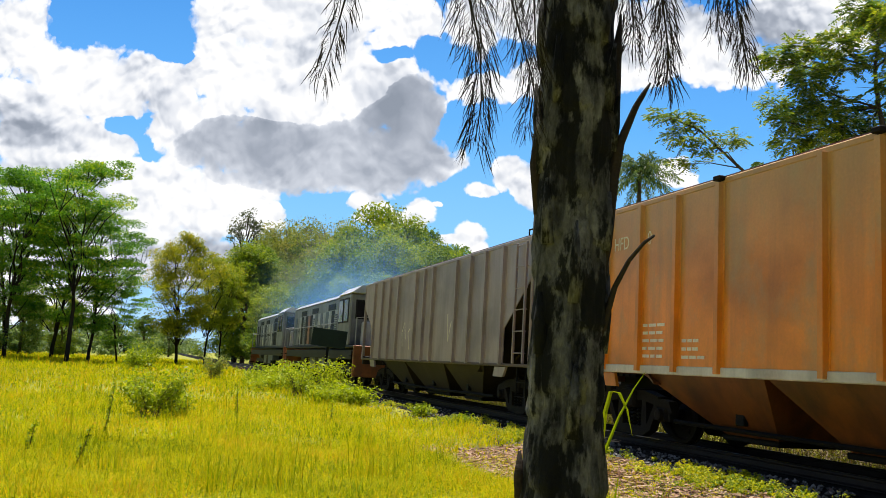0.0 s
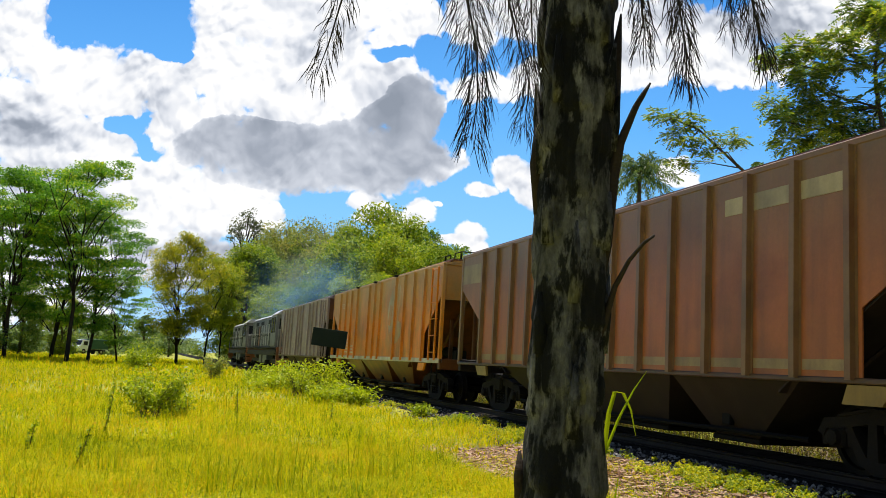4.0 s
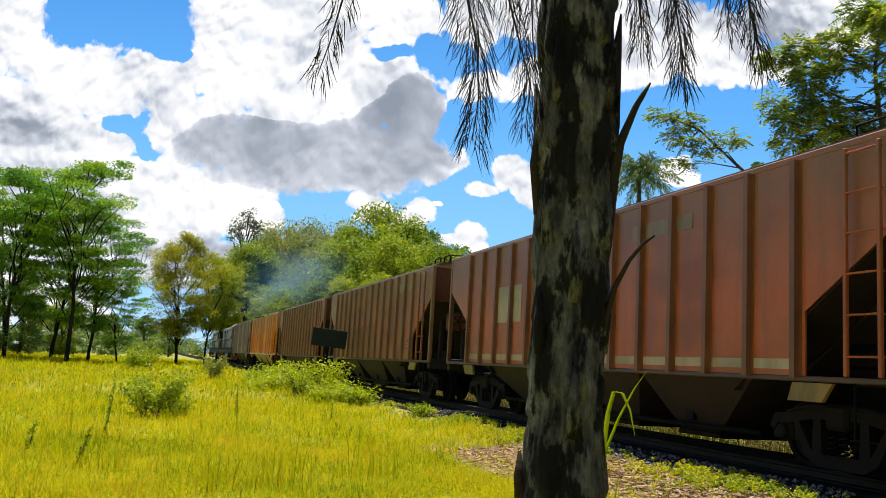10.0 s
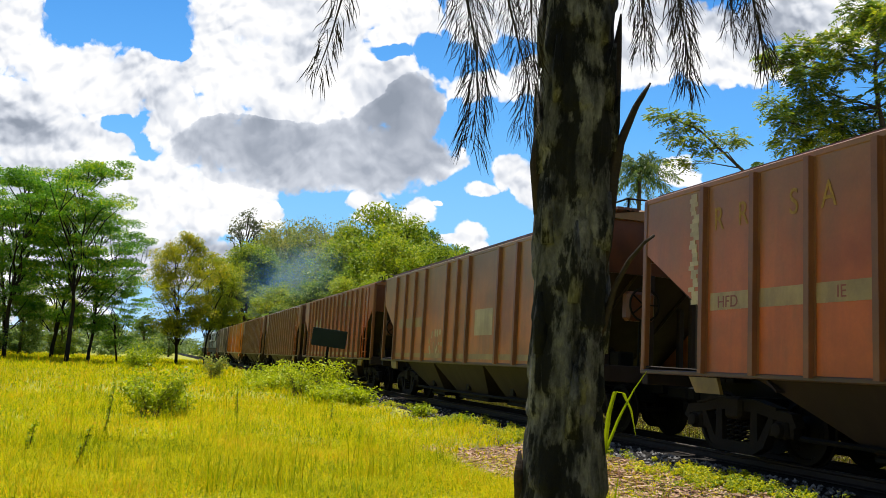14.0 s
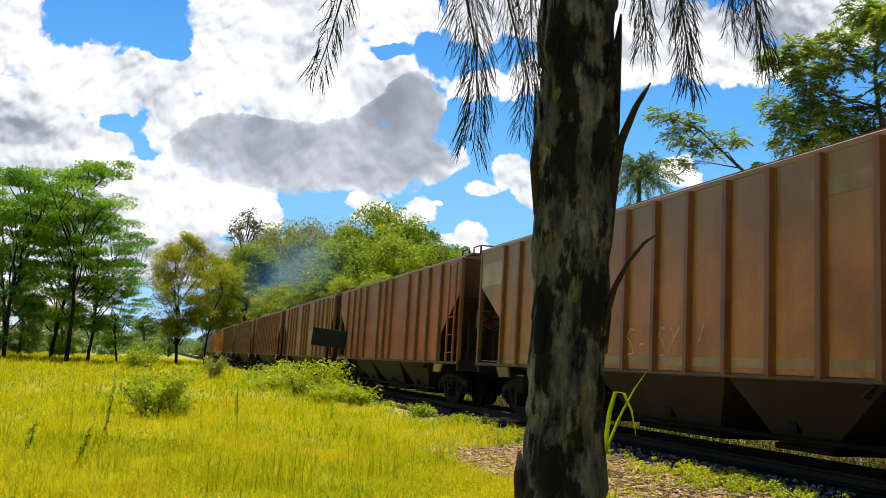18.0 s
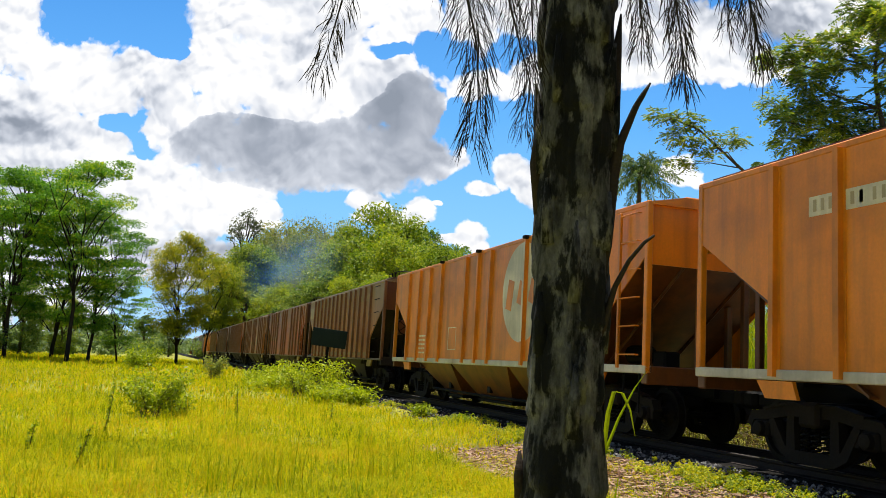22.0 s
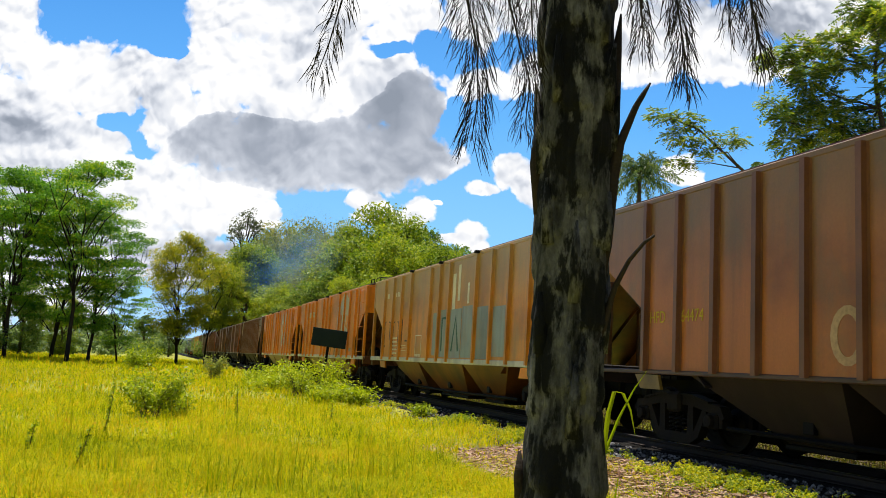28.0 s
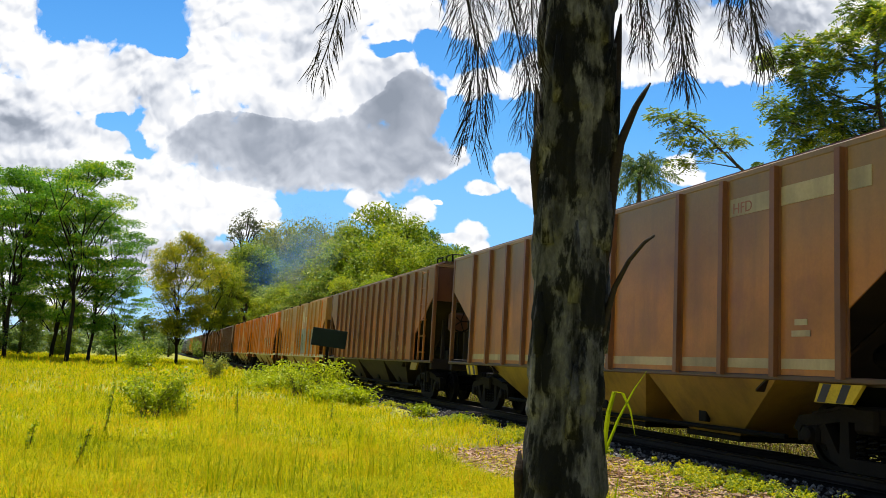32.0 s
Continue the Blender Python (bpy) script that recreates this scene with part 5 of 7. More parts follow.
    for k in range(3):
        part("number_bar", Mesh().box(-0.3 + 0.2 * k, -0.18 + 0.2 * k, c0 - 0.268, c0 - 0.261, ct + 0.08, ct + 0.21), STEEL_DARK, lo)
    part("headlamp", Mesh().tube([(0, c0 - 0.3, 3.45), (0, c0 - 0.02, 3.45)], 0.13, 12), GALV, lo)
    part("short_hood", Mesh().box(-0.9, -0.42, 0.55, c0 - 0.03, 1.56, 2.5, 0.05), LOCO_GREY, lo)
    part("short_hood", Mesh().box(0.42, 0.9, 0.55, c0 - 0.03, 1.56, 2.5, 0.05), LOCO_GREY, lo)
    for yy in (0.1, L - 0.1):
        part("pilot", Mesh().box(-1.36, 1.36, yy - 0.08, yy + 0.08, 0.38, 1.56, 0.03), LOCO_ORANGE, lo, "rusty orange end plate")
        d = -1 if yy < 1 else 1
        part("coupler", Mesh().box(-0.12, 0.12, yy, yy + d * 0.62, 0.64, 0.9, 0.04), STEEL_DARK, lo)
        for x in (-1.3, 1.3):
            part("handrail", Mesh().tube([(x, yy, 1.5), (x, yy, 2.6), (x * 0.55, yy, 2.65)], 0.022, 6), GALV, lo)
            for k in range(3):
                part("step", Mesh().box(x - 0.16, x + 0.16, yy - d * 0.1, yy - d * 0.42, 0.45 + 0.34 * k, 0.49 + 0.34 * k, 0.005), STEEL_DARK, lo)
    for s in (-1, 1):
        part("handrail", Mesh().tube([(s * 1.33, 3.7, 2.5), (s * 1.33, L - 0.3, 2.5)], 0.02, 6), LOCO_MID, lo)
        for k in range(8):
            yy = 3.7 + k * (L - 4.0) / 7
            part("stanchion", Mesh().tube([(s * 1.33, yy, 1.5), (s * 1.33, yy, 2.5)], 0.018, 6), LOCO_MID, lo)
    for yb in (3.3, L - 3.3):
        b = empty("bogie", pose(0, yb, 0))
        b.parent = lo
        b["label"] = "sooty three-axle locomotive bogie"
        for sx in (-1, 1):
            sf = link("side_frame", cached("loco_side_frame", lambda: Mesh().box(-0.07, 0.07, -2.2, 2.2, 0.52, 0.78, 0.04).box(-0.06, 0.06, -1.0, -0.7, 0.3, 0.55, 0.03).box(-0.06, 0.06, 0.7, 1.0, 0.3, 0.55, 0.03)), LOCO_DARK, b)
            sf.location = (sx * 0.95, 0, 0)
            for dy in (-1.7, 0, 1.7):
                j = link("journal_box", cached("journal_box", journal_mesh), STEEL_DARK, b)
                j.matrix_basis = pose(sx * 0.97, dy, 0.02, 0, 0, 0 if sx < 0 else 180)
        for dy in (-1.7, 0, 1.7):
            w = link("wheelset", cached("wheelset", wheelset_mesh), WHEEL_STEEL, b)
            w.location = (0, dy, 0.42)
            WHEELSETS.append(w)
    return lo


TRAIN.append((locomotive(True), 31.5))
TRAIN.append((locomotive(False), 50.0))


# ---- diesel smoke that hangs over the track and drifts ----
def smoke():
    m, nt, b = nodes_of("thin_blue_exhaust_smoke")
    uv = nt.nodes.new("ShaderNodeUVMap")
    ln = nt.nodes.new("ShaderNodeVectorMath")
    ln.operation = "LENGTH"
    nt.links.new(uv.outputs[0], ln.inputs[0])
    soft = ramp(nt, ln.outputs["Value"], [(0.0, (1, 1, 1)), (0.45, (0.5, 0.5, 0.5)), (0.98, (0, 0, 0))])
    puff = ramp(nt, noise_tex(nt, 0.35, 5), [(0.35, (0.15, 0.15, 0.15)), (0.7, (1, 1, 1))])
    f = nt.nodes.new("ShaderNodeMath")
    f.operation = "MULTIPLY"
    nt.links.new(soft, f.inputs[0])
    nt.links.new(puff, f.inputs[1])
    g = nt.nodes.new("ShaderNodeMath")
    g.operation = "MULTIPLY"
    g.inputs[1].default_value = 0.26
    nt.links.new(f.outputs[0], g.inputs[0])
    nt.nodes.remove(b)
    tr = nt.nodes.new("ShaderNodeBsdfTransparent")
    tl = nt.nodes.new("ShaderNodeBsdfTranslucent")
    df = nt.nodes.new("ShaderNodeBsdfDiffuse")
    for n_ in (tl, df):
        n_.inputs[0].default_value = (0.11, 0.28, 0.58, 1)
    both = nt.nodes.new("ShaderNodeAddShader")
    nt.links.new(tl.outputs[0], both.inputs[0])
    nt.links.new(df.outputs[0], both.inputs[1])
    sm = nt.nodes.new("ShaderNodeMixShader")
    nt.links.new(g.outputs[0], sm.inputs[0])
    nt.links.new(tr.outputs[0], sm.inputs[1])
    nt.links.new(both.outputs[0], sm.inputs[2])
    nt.links.new(sm.outputs[0], nt.nodes["Material Output"].inputs[0])
    rng = np.random.default_rng(77)
    out = []
    for i in range(6):
        vs, fs, uvs = [], [], []
        r = rng.uniform(2.6, 5.0)
        n = Vector((rng.normal() * 0.3 - 0.2, -1, rng.normal() * 0.3)).normalized()
        s = n.orthogonal().normalized()
        t = n.cross(s)
        rings = 5
        # a shallow bowl, thickest in its middle
        for q in range(rings + 1):
            for j in range(20):
                a = 2 * math.pi * j / 20
                vs.append((s * math.cos(a) + t * math.sin(a)) * r * q / rings + n * 0.9 * (1 - (q / rings) ** 2))
        for q in range(rings):
            for j in range(20):
                j2 = (j + 1) % 20
                ids = (q * 20 + j, q * 20 + j2, (q + 1) * 20 + j2, (q + 1) * 20 + j)
                fs.append(ids)
                uvs += [((k // 20) / rings * math.cos(2 * math.pi * (k % 20) / 20), (k // 20) / rings * math.sin(2 * math.pi * (k % 20) / 20)) for k in ids]
        me = bpy.data.meshes.new("smoke_puff")
        me.from_pydata([tuple(v) for v in vs], [], fs)
        layer = me.uv_layers.new(name="round")
        for j, c in enumerate(uvs):
            layer.data[j].uv = c
        ob = link("smoke_puff", me, m)
        tagged(ob, "thin drifting puff of bluish diesel smoke", "smoke", group="exhaust smoke")
        out.append(ob)
    return out


SMOKE = smoke()


# ---- vegetation ----
LEAF_FRESH = leafy("fresh_green_leaves", [(0.03, 0.10, 0.012), (0.075, 0.21, 0.016), (0.17, 0.35, 0.02), (0.42, 0.50, 0.02)], 0.50, 0.45, 1.3)
LEAF_YELLOW = leafy("yellowish_green_leaves", [(0.10, 0.145, 0.008), (0.21, 0.25, 0.010), (0.35, 0.345, 0.012), (0.48, 0.39, 0.02)], 0.5, 0.5, 0.9)
LEAF_MIXED = leafy("mixed_green_leaves", [(0.075, 0.135, 0.01), (0.16, 0.235, 0.012), (0.28, 0.33, 0.015), (0.43, 0.38, 0.02)], 0.48, 0.5, 0.9)
LEAF_BRIGHT = leafy("bright_forest_leaves", [(0.06, 0.115, 0.010), (0.155, 0.245, 0.014), (0.29, 0.36, 0.02), (0.47, 0.46, 0.03)], 0.42, 0.5, 0.9)
LEAF_FOREST = leafy("dull_forest_leaves", [(0.04, 0.10, 0.02), (0.10, 0.18, 0.03), (0.19, 0.27, 0.04), (0.32, 0.36, 0.05)], 0.42, 0.5, 0.9)
LEAF_DRY = leafy("dull_olive_leaves", [(0.08, 0.12, 0.03), (0.17, 0.22, 0.05), (0.28, 0.30, 0.07), (0.42, 0.36, 0.11)], 0.42, 0.5, 0.6)
BARK_PALE = plain("pale_grey_bark", (0.20, 0.17, 0.14), 0.9, 0, 0.35, 6, 0.4)
LEAF_DARK = leafy("glossy_feathery_leaves", [(0.03, 0.075, 0.022), (0.10, 0.18, 0.03), (0.24, 0.31, 0.03), (0.52, 0.50, 0.02)], 0.46, 0.35, 0.8)
LEAF_PALM = leafy("dusty_palm_leaves", [(0.045, 0.09, 0.035), (0.09, 0.15, 0.05), (0.15, 0.21, 0.07), (0.24, 0.28, 0.10)], 0.35, 0.45)
LEAF_DEAD = leafy("dead_brown_palm_leaves", [(0.012, 0.010, 0.008), (0.022, 0.018, 0.013), (0.035, 0.027, 0.018)], 0.15, 0.8)
GRASS = leafy("sunlit_meadow_grass", [(0.04, 0.075, 0.003), (0.18, 0.26, 0.004), (0.40, 0.43, 0.005), (0.54, 0.49, 0.006), (0.64, 0.46, 0.012), (0.46, 0.20, 0.035)], 0.45, 0.7, 0.9, 0.06)
GRASS_TALL = leafy("tall_green_grass", [(0.10, 0.18, 0.008), (0.24, 0.34, 0.012), (0.40, 0.46, 0.02), (0.55, 0.52, 0.05)], 0.45, 0.5)
WEED = leafy("lime_green_weeds", [(0.12, 0.18, 0.006), (0.28, 0.36, 0.008), (0.48, 0.50, 0.012)], 0.45, 0.5)
# bluer, duller greens: the haze of distance is put into the leaf colour
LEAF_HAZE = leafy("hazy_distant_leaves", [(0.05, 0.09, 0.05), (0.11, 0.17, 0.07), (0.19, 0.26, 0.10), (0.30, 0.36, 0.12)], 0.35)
LEAF_GREY = leafy("grey_green_leaves", [(0.06, 0.075, 0.04), (0.10, 0.12, 0.06), (0.16, 0.17, 0.09)], 0.3)
# bark darkened to hold the shade below the crowns
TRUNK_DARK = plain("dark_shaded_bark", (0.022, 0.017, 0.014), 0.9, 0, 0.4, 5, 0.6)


def leaf_cloud(rng, centres, radii, per, size, flat=0.5, slim=0.55):
    """Rhombic leaves scattered in flattened clumps round the centres."""
    centres, radii = np.asarray(centres, float), np.asarray(radii, float)
    n = len(centres) * per
    c = np.repeat(centres, per, 0)
    r = np.repeat(radii, per, 0)
    d = rng.normal(size=(n, 3))
    d /= np.linalg.norm(d, axis=1, keepdims=True)
    p = c + d * r[:, None] * (rng.random((n, 1)) ** 0.45) * np.array([1, 1, flat])
    nrm = rng.normal(size=(n, 3)) * np.array([0.7, 0.7, 0.5]) + np.array([0, 0, 0.9])
    nrm /= np.linalg.norm(nrm, axis=1, keepdims=True)
    t = np.cross(nrm, rng.normal(size=(n, 3)))
    t /= np.linalg.norm(t, axis=1, keepdims=True) + 1e-9
    b = np.cross(nrm, t)
    s = size * (0.6 + 0.8 * rng.random((n, 1)))
    v = np.stack([p - t * s * 0.5, p + b * s * slim * 0.5 + nrm * s * 0.08, p + t * s * 0.5 - np.array([0, 0, 0.15]) * s, p - b * s * slim * 0.5 + nrm * s * 0.08], 1).reshape(-1, 3)
    return v, np.arange(n * 4).reshape(-1, 4)


def limbs(rng, height, fork, spread, levels, lean=(0, 0), r0=0.2, up=0.55):
    """Trunk and limbs as tubes; returns the wood and the twig ends."""
    wood, ends = Mesh(), []

    def grow(p, d, length, r, level):
        pts, rad = [p], [r]
        q, dd = Vector(p), Vector(d)
        n = 5 if level == 0 else 4
        for i in range(n):
            dd = (dd + Vector(rng.normal(size=3)) * (0.06 if level == 0 else 0.16) + Vector((0, 0, 0.04 * level))).normalized()
            q = q + dd * (length / n)
            pts.append(q.copy())
            rad.append(r * (1 - 0.45 * (i + 1) / n))
        wood.tube(pts, rad, 7 if level == 0 else 5)
        if level >= levels:
            ends.append((tuple(q), level))
            return
        k = fork if level else fork + 1
        for j in range(k):
            a = 2 * math.pi * (j + rng.random() * 0.7) / k
            out = Vector((math.cos(a), math.sin(a), 0)) * spread + Vector((0, 0, up + 0.35 * rng.random()))
            nd = (dd * 0.45 + out).normalized()
            start = pts[-1] if level else pts[-1 - (j % 2)]
            grow(start, nd, length * (0.55 + 0.25 * rng.random()), rad[-1] * 0.8, level + 1)
        if level:
            ends.append((tuple(q), level))
    grow(Vector((0, 0, -0.25)), Vector((lean[0], lean[1], 1)).normalized(), height * 0.42, r0, 0)
    return wood, ends


def make_tree(name, seed, height, width, low, shape, clumps, per, size, clump, flat, material, fork=3, spread=0.7, r0=0.2, bark=None, lean=(0, 0), holes=0.25):
    """Mesh data for one tree: trunk with limbs, and a crown of leaf clumps in an uneven outline."""
    rng = np.random.default_rng(seed)
    wood, ends = limbs(rng, height * 0.9, fork, spread, 2, lean, r0, 0.6)
    k = height * 0.9 / max(e[0][2] for e in ends)
    wood.v = [(x * k, y * k, z * k) for x, y, z in wood.v]
    pts, rad = [], []
    for x, y, z in [tuple(c * k for c in e[0]) for e in ends]:
        if z > low * height:
            pts.append((x, y, z))
            rad.append(clump * 0.8)
    tries = 0
    while len(pts) < clumps and tries < clumps * 12:
        tries += 1
        f = rng.random()
        z = height * (low + (1 - low) * f)
        if shape == "umbrella":
            r = width * (0.35 + 0.75 * math.sin(min(1.0, f * 1.12) * math.pi * 0.86) ** 0.8) * (1.0 if f < 0.9 else 0.65)
        elif shape == "round":
            r = width * math.sqrt(max(0.02, 1 - (2 * f - 0.95) ** 2))
        else:
            r = width * (1.05 - 0.75 * f ** 2.2)
        a = rng.uniform(0, 2 * math.pi)
        rr = r * math.sqrt(rng.uniform(0.15, 1.0)) * (0.78 + 0.35 * noise.noise((math.cos(a) * 2 + seed, math.sin(a) * 2, f * 4)))
        x, y = rr * math.cos(a) + lean[0] * z, rr * math.sin(a) + lean[1] * z
        if noise.noise((x * 0.45 + seed, y * 0.45, z * 0.55)) < -0.28 + holes * 0.4 - 0.25:
            continue
        pts.append((x, y, z))
        rad.append(clump * rng.uniform(0.6, 1.25))
        if rng.random() < 0.30 and r0 > 0:
            wood.tube([(x * 0.15, y * 0.15, max(0.15 * height, z - rr * 0.75 - 0.8)), (x * 0.6, y * 0.6, z - 0.25 * rr - 0.2), (x, y, z)], [0.05, 0.035, 0.012], 4)
    v, q = leaf_cloud(rng, pts, rad, per, size, flat)
    return wood.data(name + "_trunk", True), fast_mesh(name + "_crown", v, q), material, bark or BARK


TREE_KINDS = {
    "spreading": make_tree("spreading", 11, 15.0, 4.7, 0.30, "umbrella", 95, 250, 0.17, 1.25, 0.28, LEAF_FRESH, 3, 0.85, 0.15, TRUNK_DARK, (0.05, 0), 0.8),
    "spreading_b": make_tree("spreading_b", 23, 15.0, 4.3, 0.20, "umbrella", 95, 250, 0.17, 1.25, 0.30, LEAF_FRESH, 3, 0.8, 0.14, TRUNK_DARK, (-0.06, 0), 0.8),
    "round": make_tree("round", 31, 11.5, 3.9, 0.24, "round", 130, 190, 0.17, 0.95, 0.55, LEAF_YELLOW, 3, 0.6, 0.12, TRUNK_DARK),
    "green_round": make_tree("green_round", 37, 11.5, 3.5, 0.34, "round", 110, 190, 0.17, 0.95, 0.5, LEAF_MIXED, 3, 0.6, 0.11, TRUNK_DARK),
    "bright": make_tree("bright", 41, 10.0, 3.3, 0.05, "tower", 90, 230, 0.19, 1.2, 0.5, LEAF_BRIGHT),
    "bright_b": make_tree("bright_b", 43, 10.0, 3.2, 0.08, "round", 90, 230, 0.19, 1.2, 0.5, LEAF_BRIGHT, 4),
    "forest": make_tree("forest", 45, 10.0, 3.2, 0.06, "round", 90, 200, 0.20, 1.1, 0.55, LEAF_FOREST, 4),
    "olive": make_tree("olive", 47, 10.0, 2.9, 0.10, "round", 110, 130, 0.15, 0.95, 0.7, LEAF_DRY, 4, 0.6, 0.13, BARK_PALE, (0, 0), 0.8),
    "twiggy": make_tree("twiggy", 49, 10.0, 2.4, 0.30, "round", 60, 70, 0.13, 0.8, 0.8, LEAF_DRY, 5, 0.6, 0.13, BARK_PALE, (0, 0), 0.9),
    "lone": make_tree("lone", 53, 10.0, 1.25, 0.80, "round", 26, 60, 0.13, 0.42, 0.8, LEAF_GREY, 3, 0.35, 0.10, TRUNK_DARK, (0, 0), 0.8),
}


def place_tree(kind, x, y, scale, turn, label, group="", sz=1.0, name="tree", sink=0.0):
    tr, cr, leaf, bark = TREE_KINDS[kind]
    t = empty(name)
    link("trunk", tr, bark, t)
    link("crown", cr, leaf, t)
    t.matrix_basis = pose(x, y, float(ground_z(x, y)) - 0.05 - sink, 0, 0, turn) @ Matrix.Diagonal((scale, scale, scale * sz, 1))
    tagged(t, label, "tree", group)
    return t


LEFT = "tall spreading tree with layered light green foliage and dark stems"
for kind, x, y, s, turn, sz in (
    ("spreading", -6.2, 69.5, 1.0, 20, 1.04), ("spreading_b", -4.9, 72.5, 0.86, 140, 1.0), ("spreading_b", -2.9, 75.0, 0.55, 20, 0.95), ("spreading", -10.6, 71.0, 0.95, 200, 1.0), ("spreading_b", -8.2, 78.5, 1.06, 250, 1.0),
    ("spreading_b", -11.6, 77.5, 1.06, 70, 1.0), ("spreading_b", -14.0, 74.0, 1.0, 300, 0.98), ("spreading", -17.0, 80.0, 0.9, 45, 0.95)):
    place_tree(kind, x, y, s, turn, LEFT, "grove at the meadow edge", sz)
for x, y, h, turn, kind in ((-13.0, 150.0, 8.0, 0, "forest"), (-7.5, 158.0, 7.0, 40, "forest"), (-2.0, 165.0, 7.5, 80, "forest"), (2.5, 175.0, 8.0, 120, "forest"), (-18.0, 150.0, 8.0, 10, "forest"), (-16.5, 88.0, 9.0, 10, "forest"), (-12.5, 92.0, 8.0, 90, "forest"), (-19.5, 84.0, 9.0, 150, "forest"), (-9.0, 94.0, 6.5, 60, "bright_b"), (-15.0, 70.0, 5.2, 200, "forest"), (-12.8, 73.0, 4.6, 250, "forest")):
    place_tree(kind, x, y, h / 10.0, turn, "low leafy tree in the shade of the grove" if y < 120 else "far tree beyond the meadow", "grove at the meadow edge" if y < 120 else "far trees")
place_tree("round", 2.0, 86.0, 1.06, 0, "round-crowned tree with yellow-green foliage on a bare stem", sz=1.03)
place_tree("green_round", 4.9, 92.0, 1.0, 80, "slender tree with mixed green and yellowish foliage beside the track", sz=1.0)
place_tree("green_round", 7.3, 104.0, 0.92, 200, "leafy tree whose crown hangs over the track", sz=1.12)
rng_f = np.random.default_rng(5)
# bearing in degrees, distance, height
FOREST = (
    (4.9, 140, 17.5, "forest"), (5.4, 114, 15.6, "bright_b"), (6.0, 124, 18.2, "olive"), (6.2, 118, 16.0, "forest"), (6.6, 132, 20.6, "olive"), (7.7, 136, 21.8, "olive"), (9.0, 130, 21.6, "olive"), (10.3, 124, 21.6, "twiggy"), (11.5, 118, 19.6, "olive"),
    (10.9, 128, 20.0, "forest"), (8.3, 142, 21.0, "forest"), (11.1, 92, 13.4, "bright_b"), (12.4, 88, 15.0, "bright"), (14.0, 86, 16.6, "bright_b"), (15.4, 84, 15.2, "bright"), (14.9, 72, 11.5, "bright_b"),
    (13.1, 74, 10.6, "bright"), (16.7, 92, 15.8, "forest"), (17.8, 82, 12.7, "bright"), (19.0, 84, 12.0, "bright_b"), (20.3, 80, 10.5, "forest"), (21.6, 72, 8.0, "bright"), (23.4, 68, 6.6, "forest"),
    (7.4, 92, 9.0, "bright"), (9.1, 84, 8.2, "forest"), (7.4, 86, 6.2, "forest"), (8.8, 76, 5.8, "bright"), (10.5, 78, 9.0, "forest"), (11.7, 70, 7.6, "bright_b"), (9.7, 104, 14.0, "olive"),
    (8.2, 108, 14.4, "twiggy"), (13.6, 66, 7.6, "bright"), (16.2, 76, 11.4, "bright_b"), (6.6, 106, 9.5, "bright_b"))
for az, dist, h, kind in FOREST:
    x, y = dist * math.sin(radians(az)), dist * math.cos(radians(az))
    what = {"olive": "thin-leaved olive tree in the wood beside the railway", "twiggy": "half-bare tree with pale twigs in the wood", "forest": "dull green tree in the dense wood beside the railway"}
    place_tree(kind, x, y, h / 10.0, float(rng_f.uniform(0, 360)), what.get(kind, "bright green leafy tree in the dense wood beside the railway"), "wood beside the track")
place_tree("lone", 10.35, 119.0, 2.1, 0, "slender tree with a sparse dark crown above the wood")
place_tree("lone", 26.8, 88.0, 1.55, 120, "slender dark tree rising over the wood")


def far_woods():
    """Low, distant tree belt along the meadow's far side."""
    rng = np.random.default_rng(9)
    pts, rad = [], []
    for i in range(420):
        x = rng.uniform(-75, 45)
        y = rng.uniform(150, 240) if rng.random() < 0.75 else rng.uniform(105, 150)
        if 2 < x < 15:
            y = rng.uniform(330, 400)
        if -9 < x < 3 and y < 190:
            y = rng.uniform(200, 260)
        h = rng.uniform(1.5, 5.5) * (1.4 if y > 150 else 0.5)
        for _ in range(3):
            pts.append((x + rng.normal() * 1.5, y + rng.normal(), GROUND_Z + h * rng.uniform(0.15, 0.9)))
            rad.append(rng.uniform(1.2, 2.4) if y > 150 else 0.9)
    v, q = leaf_cloud(rng, pts, rad, 55, 0.75, 0.8)
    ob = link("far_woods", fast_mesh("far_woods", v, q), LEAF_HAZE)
    tagged(ob, "hazy green belt of distant woods", "woods", kind="stuff")


far_woods()


def bush(x, y, w, h, n, seed, material, label, size=0.12, name="bush"):
    rng = np.random.default_rng(seed)
    z = float(ground_z(x, y))
    b = empty(name, pose(x, y, z - 0.03))
    stems = Mesh()
    ends = []
    for i in range(14):
        a = rng.uniform(0, 2 * math.pi)
        rr = w * 0.5 * math.sqrt(rng.random())
        top = (rr * math.cos(a), rr * math.sin(a), h * rng.uniform(0.55, 1.0))
        mid = (top[0] * 0.4, top[1] * 0.4, top[2] * 0.5)
        stems.tube([(0.1 * rng.normal() * w, 0.1 * rng.normal() * w, 0), mid, top], [0.014, 0.01, 0.004], 4)
        ends += [top, mid, tuple((a_ + b_) / 2 for a_, b_ in zip(mid, top))]
    part("stem", stems, BARK, b)
    v, q = leaf_cloud(rng, ends, [w * 0.2] * len(ends), n // len(ends), size, 0.9)
    link("foliage", fast_mesh("foliage", v, q), material, b)
    return tagged(b, label, "bush")


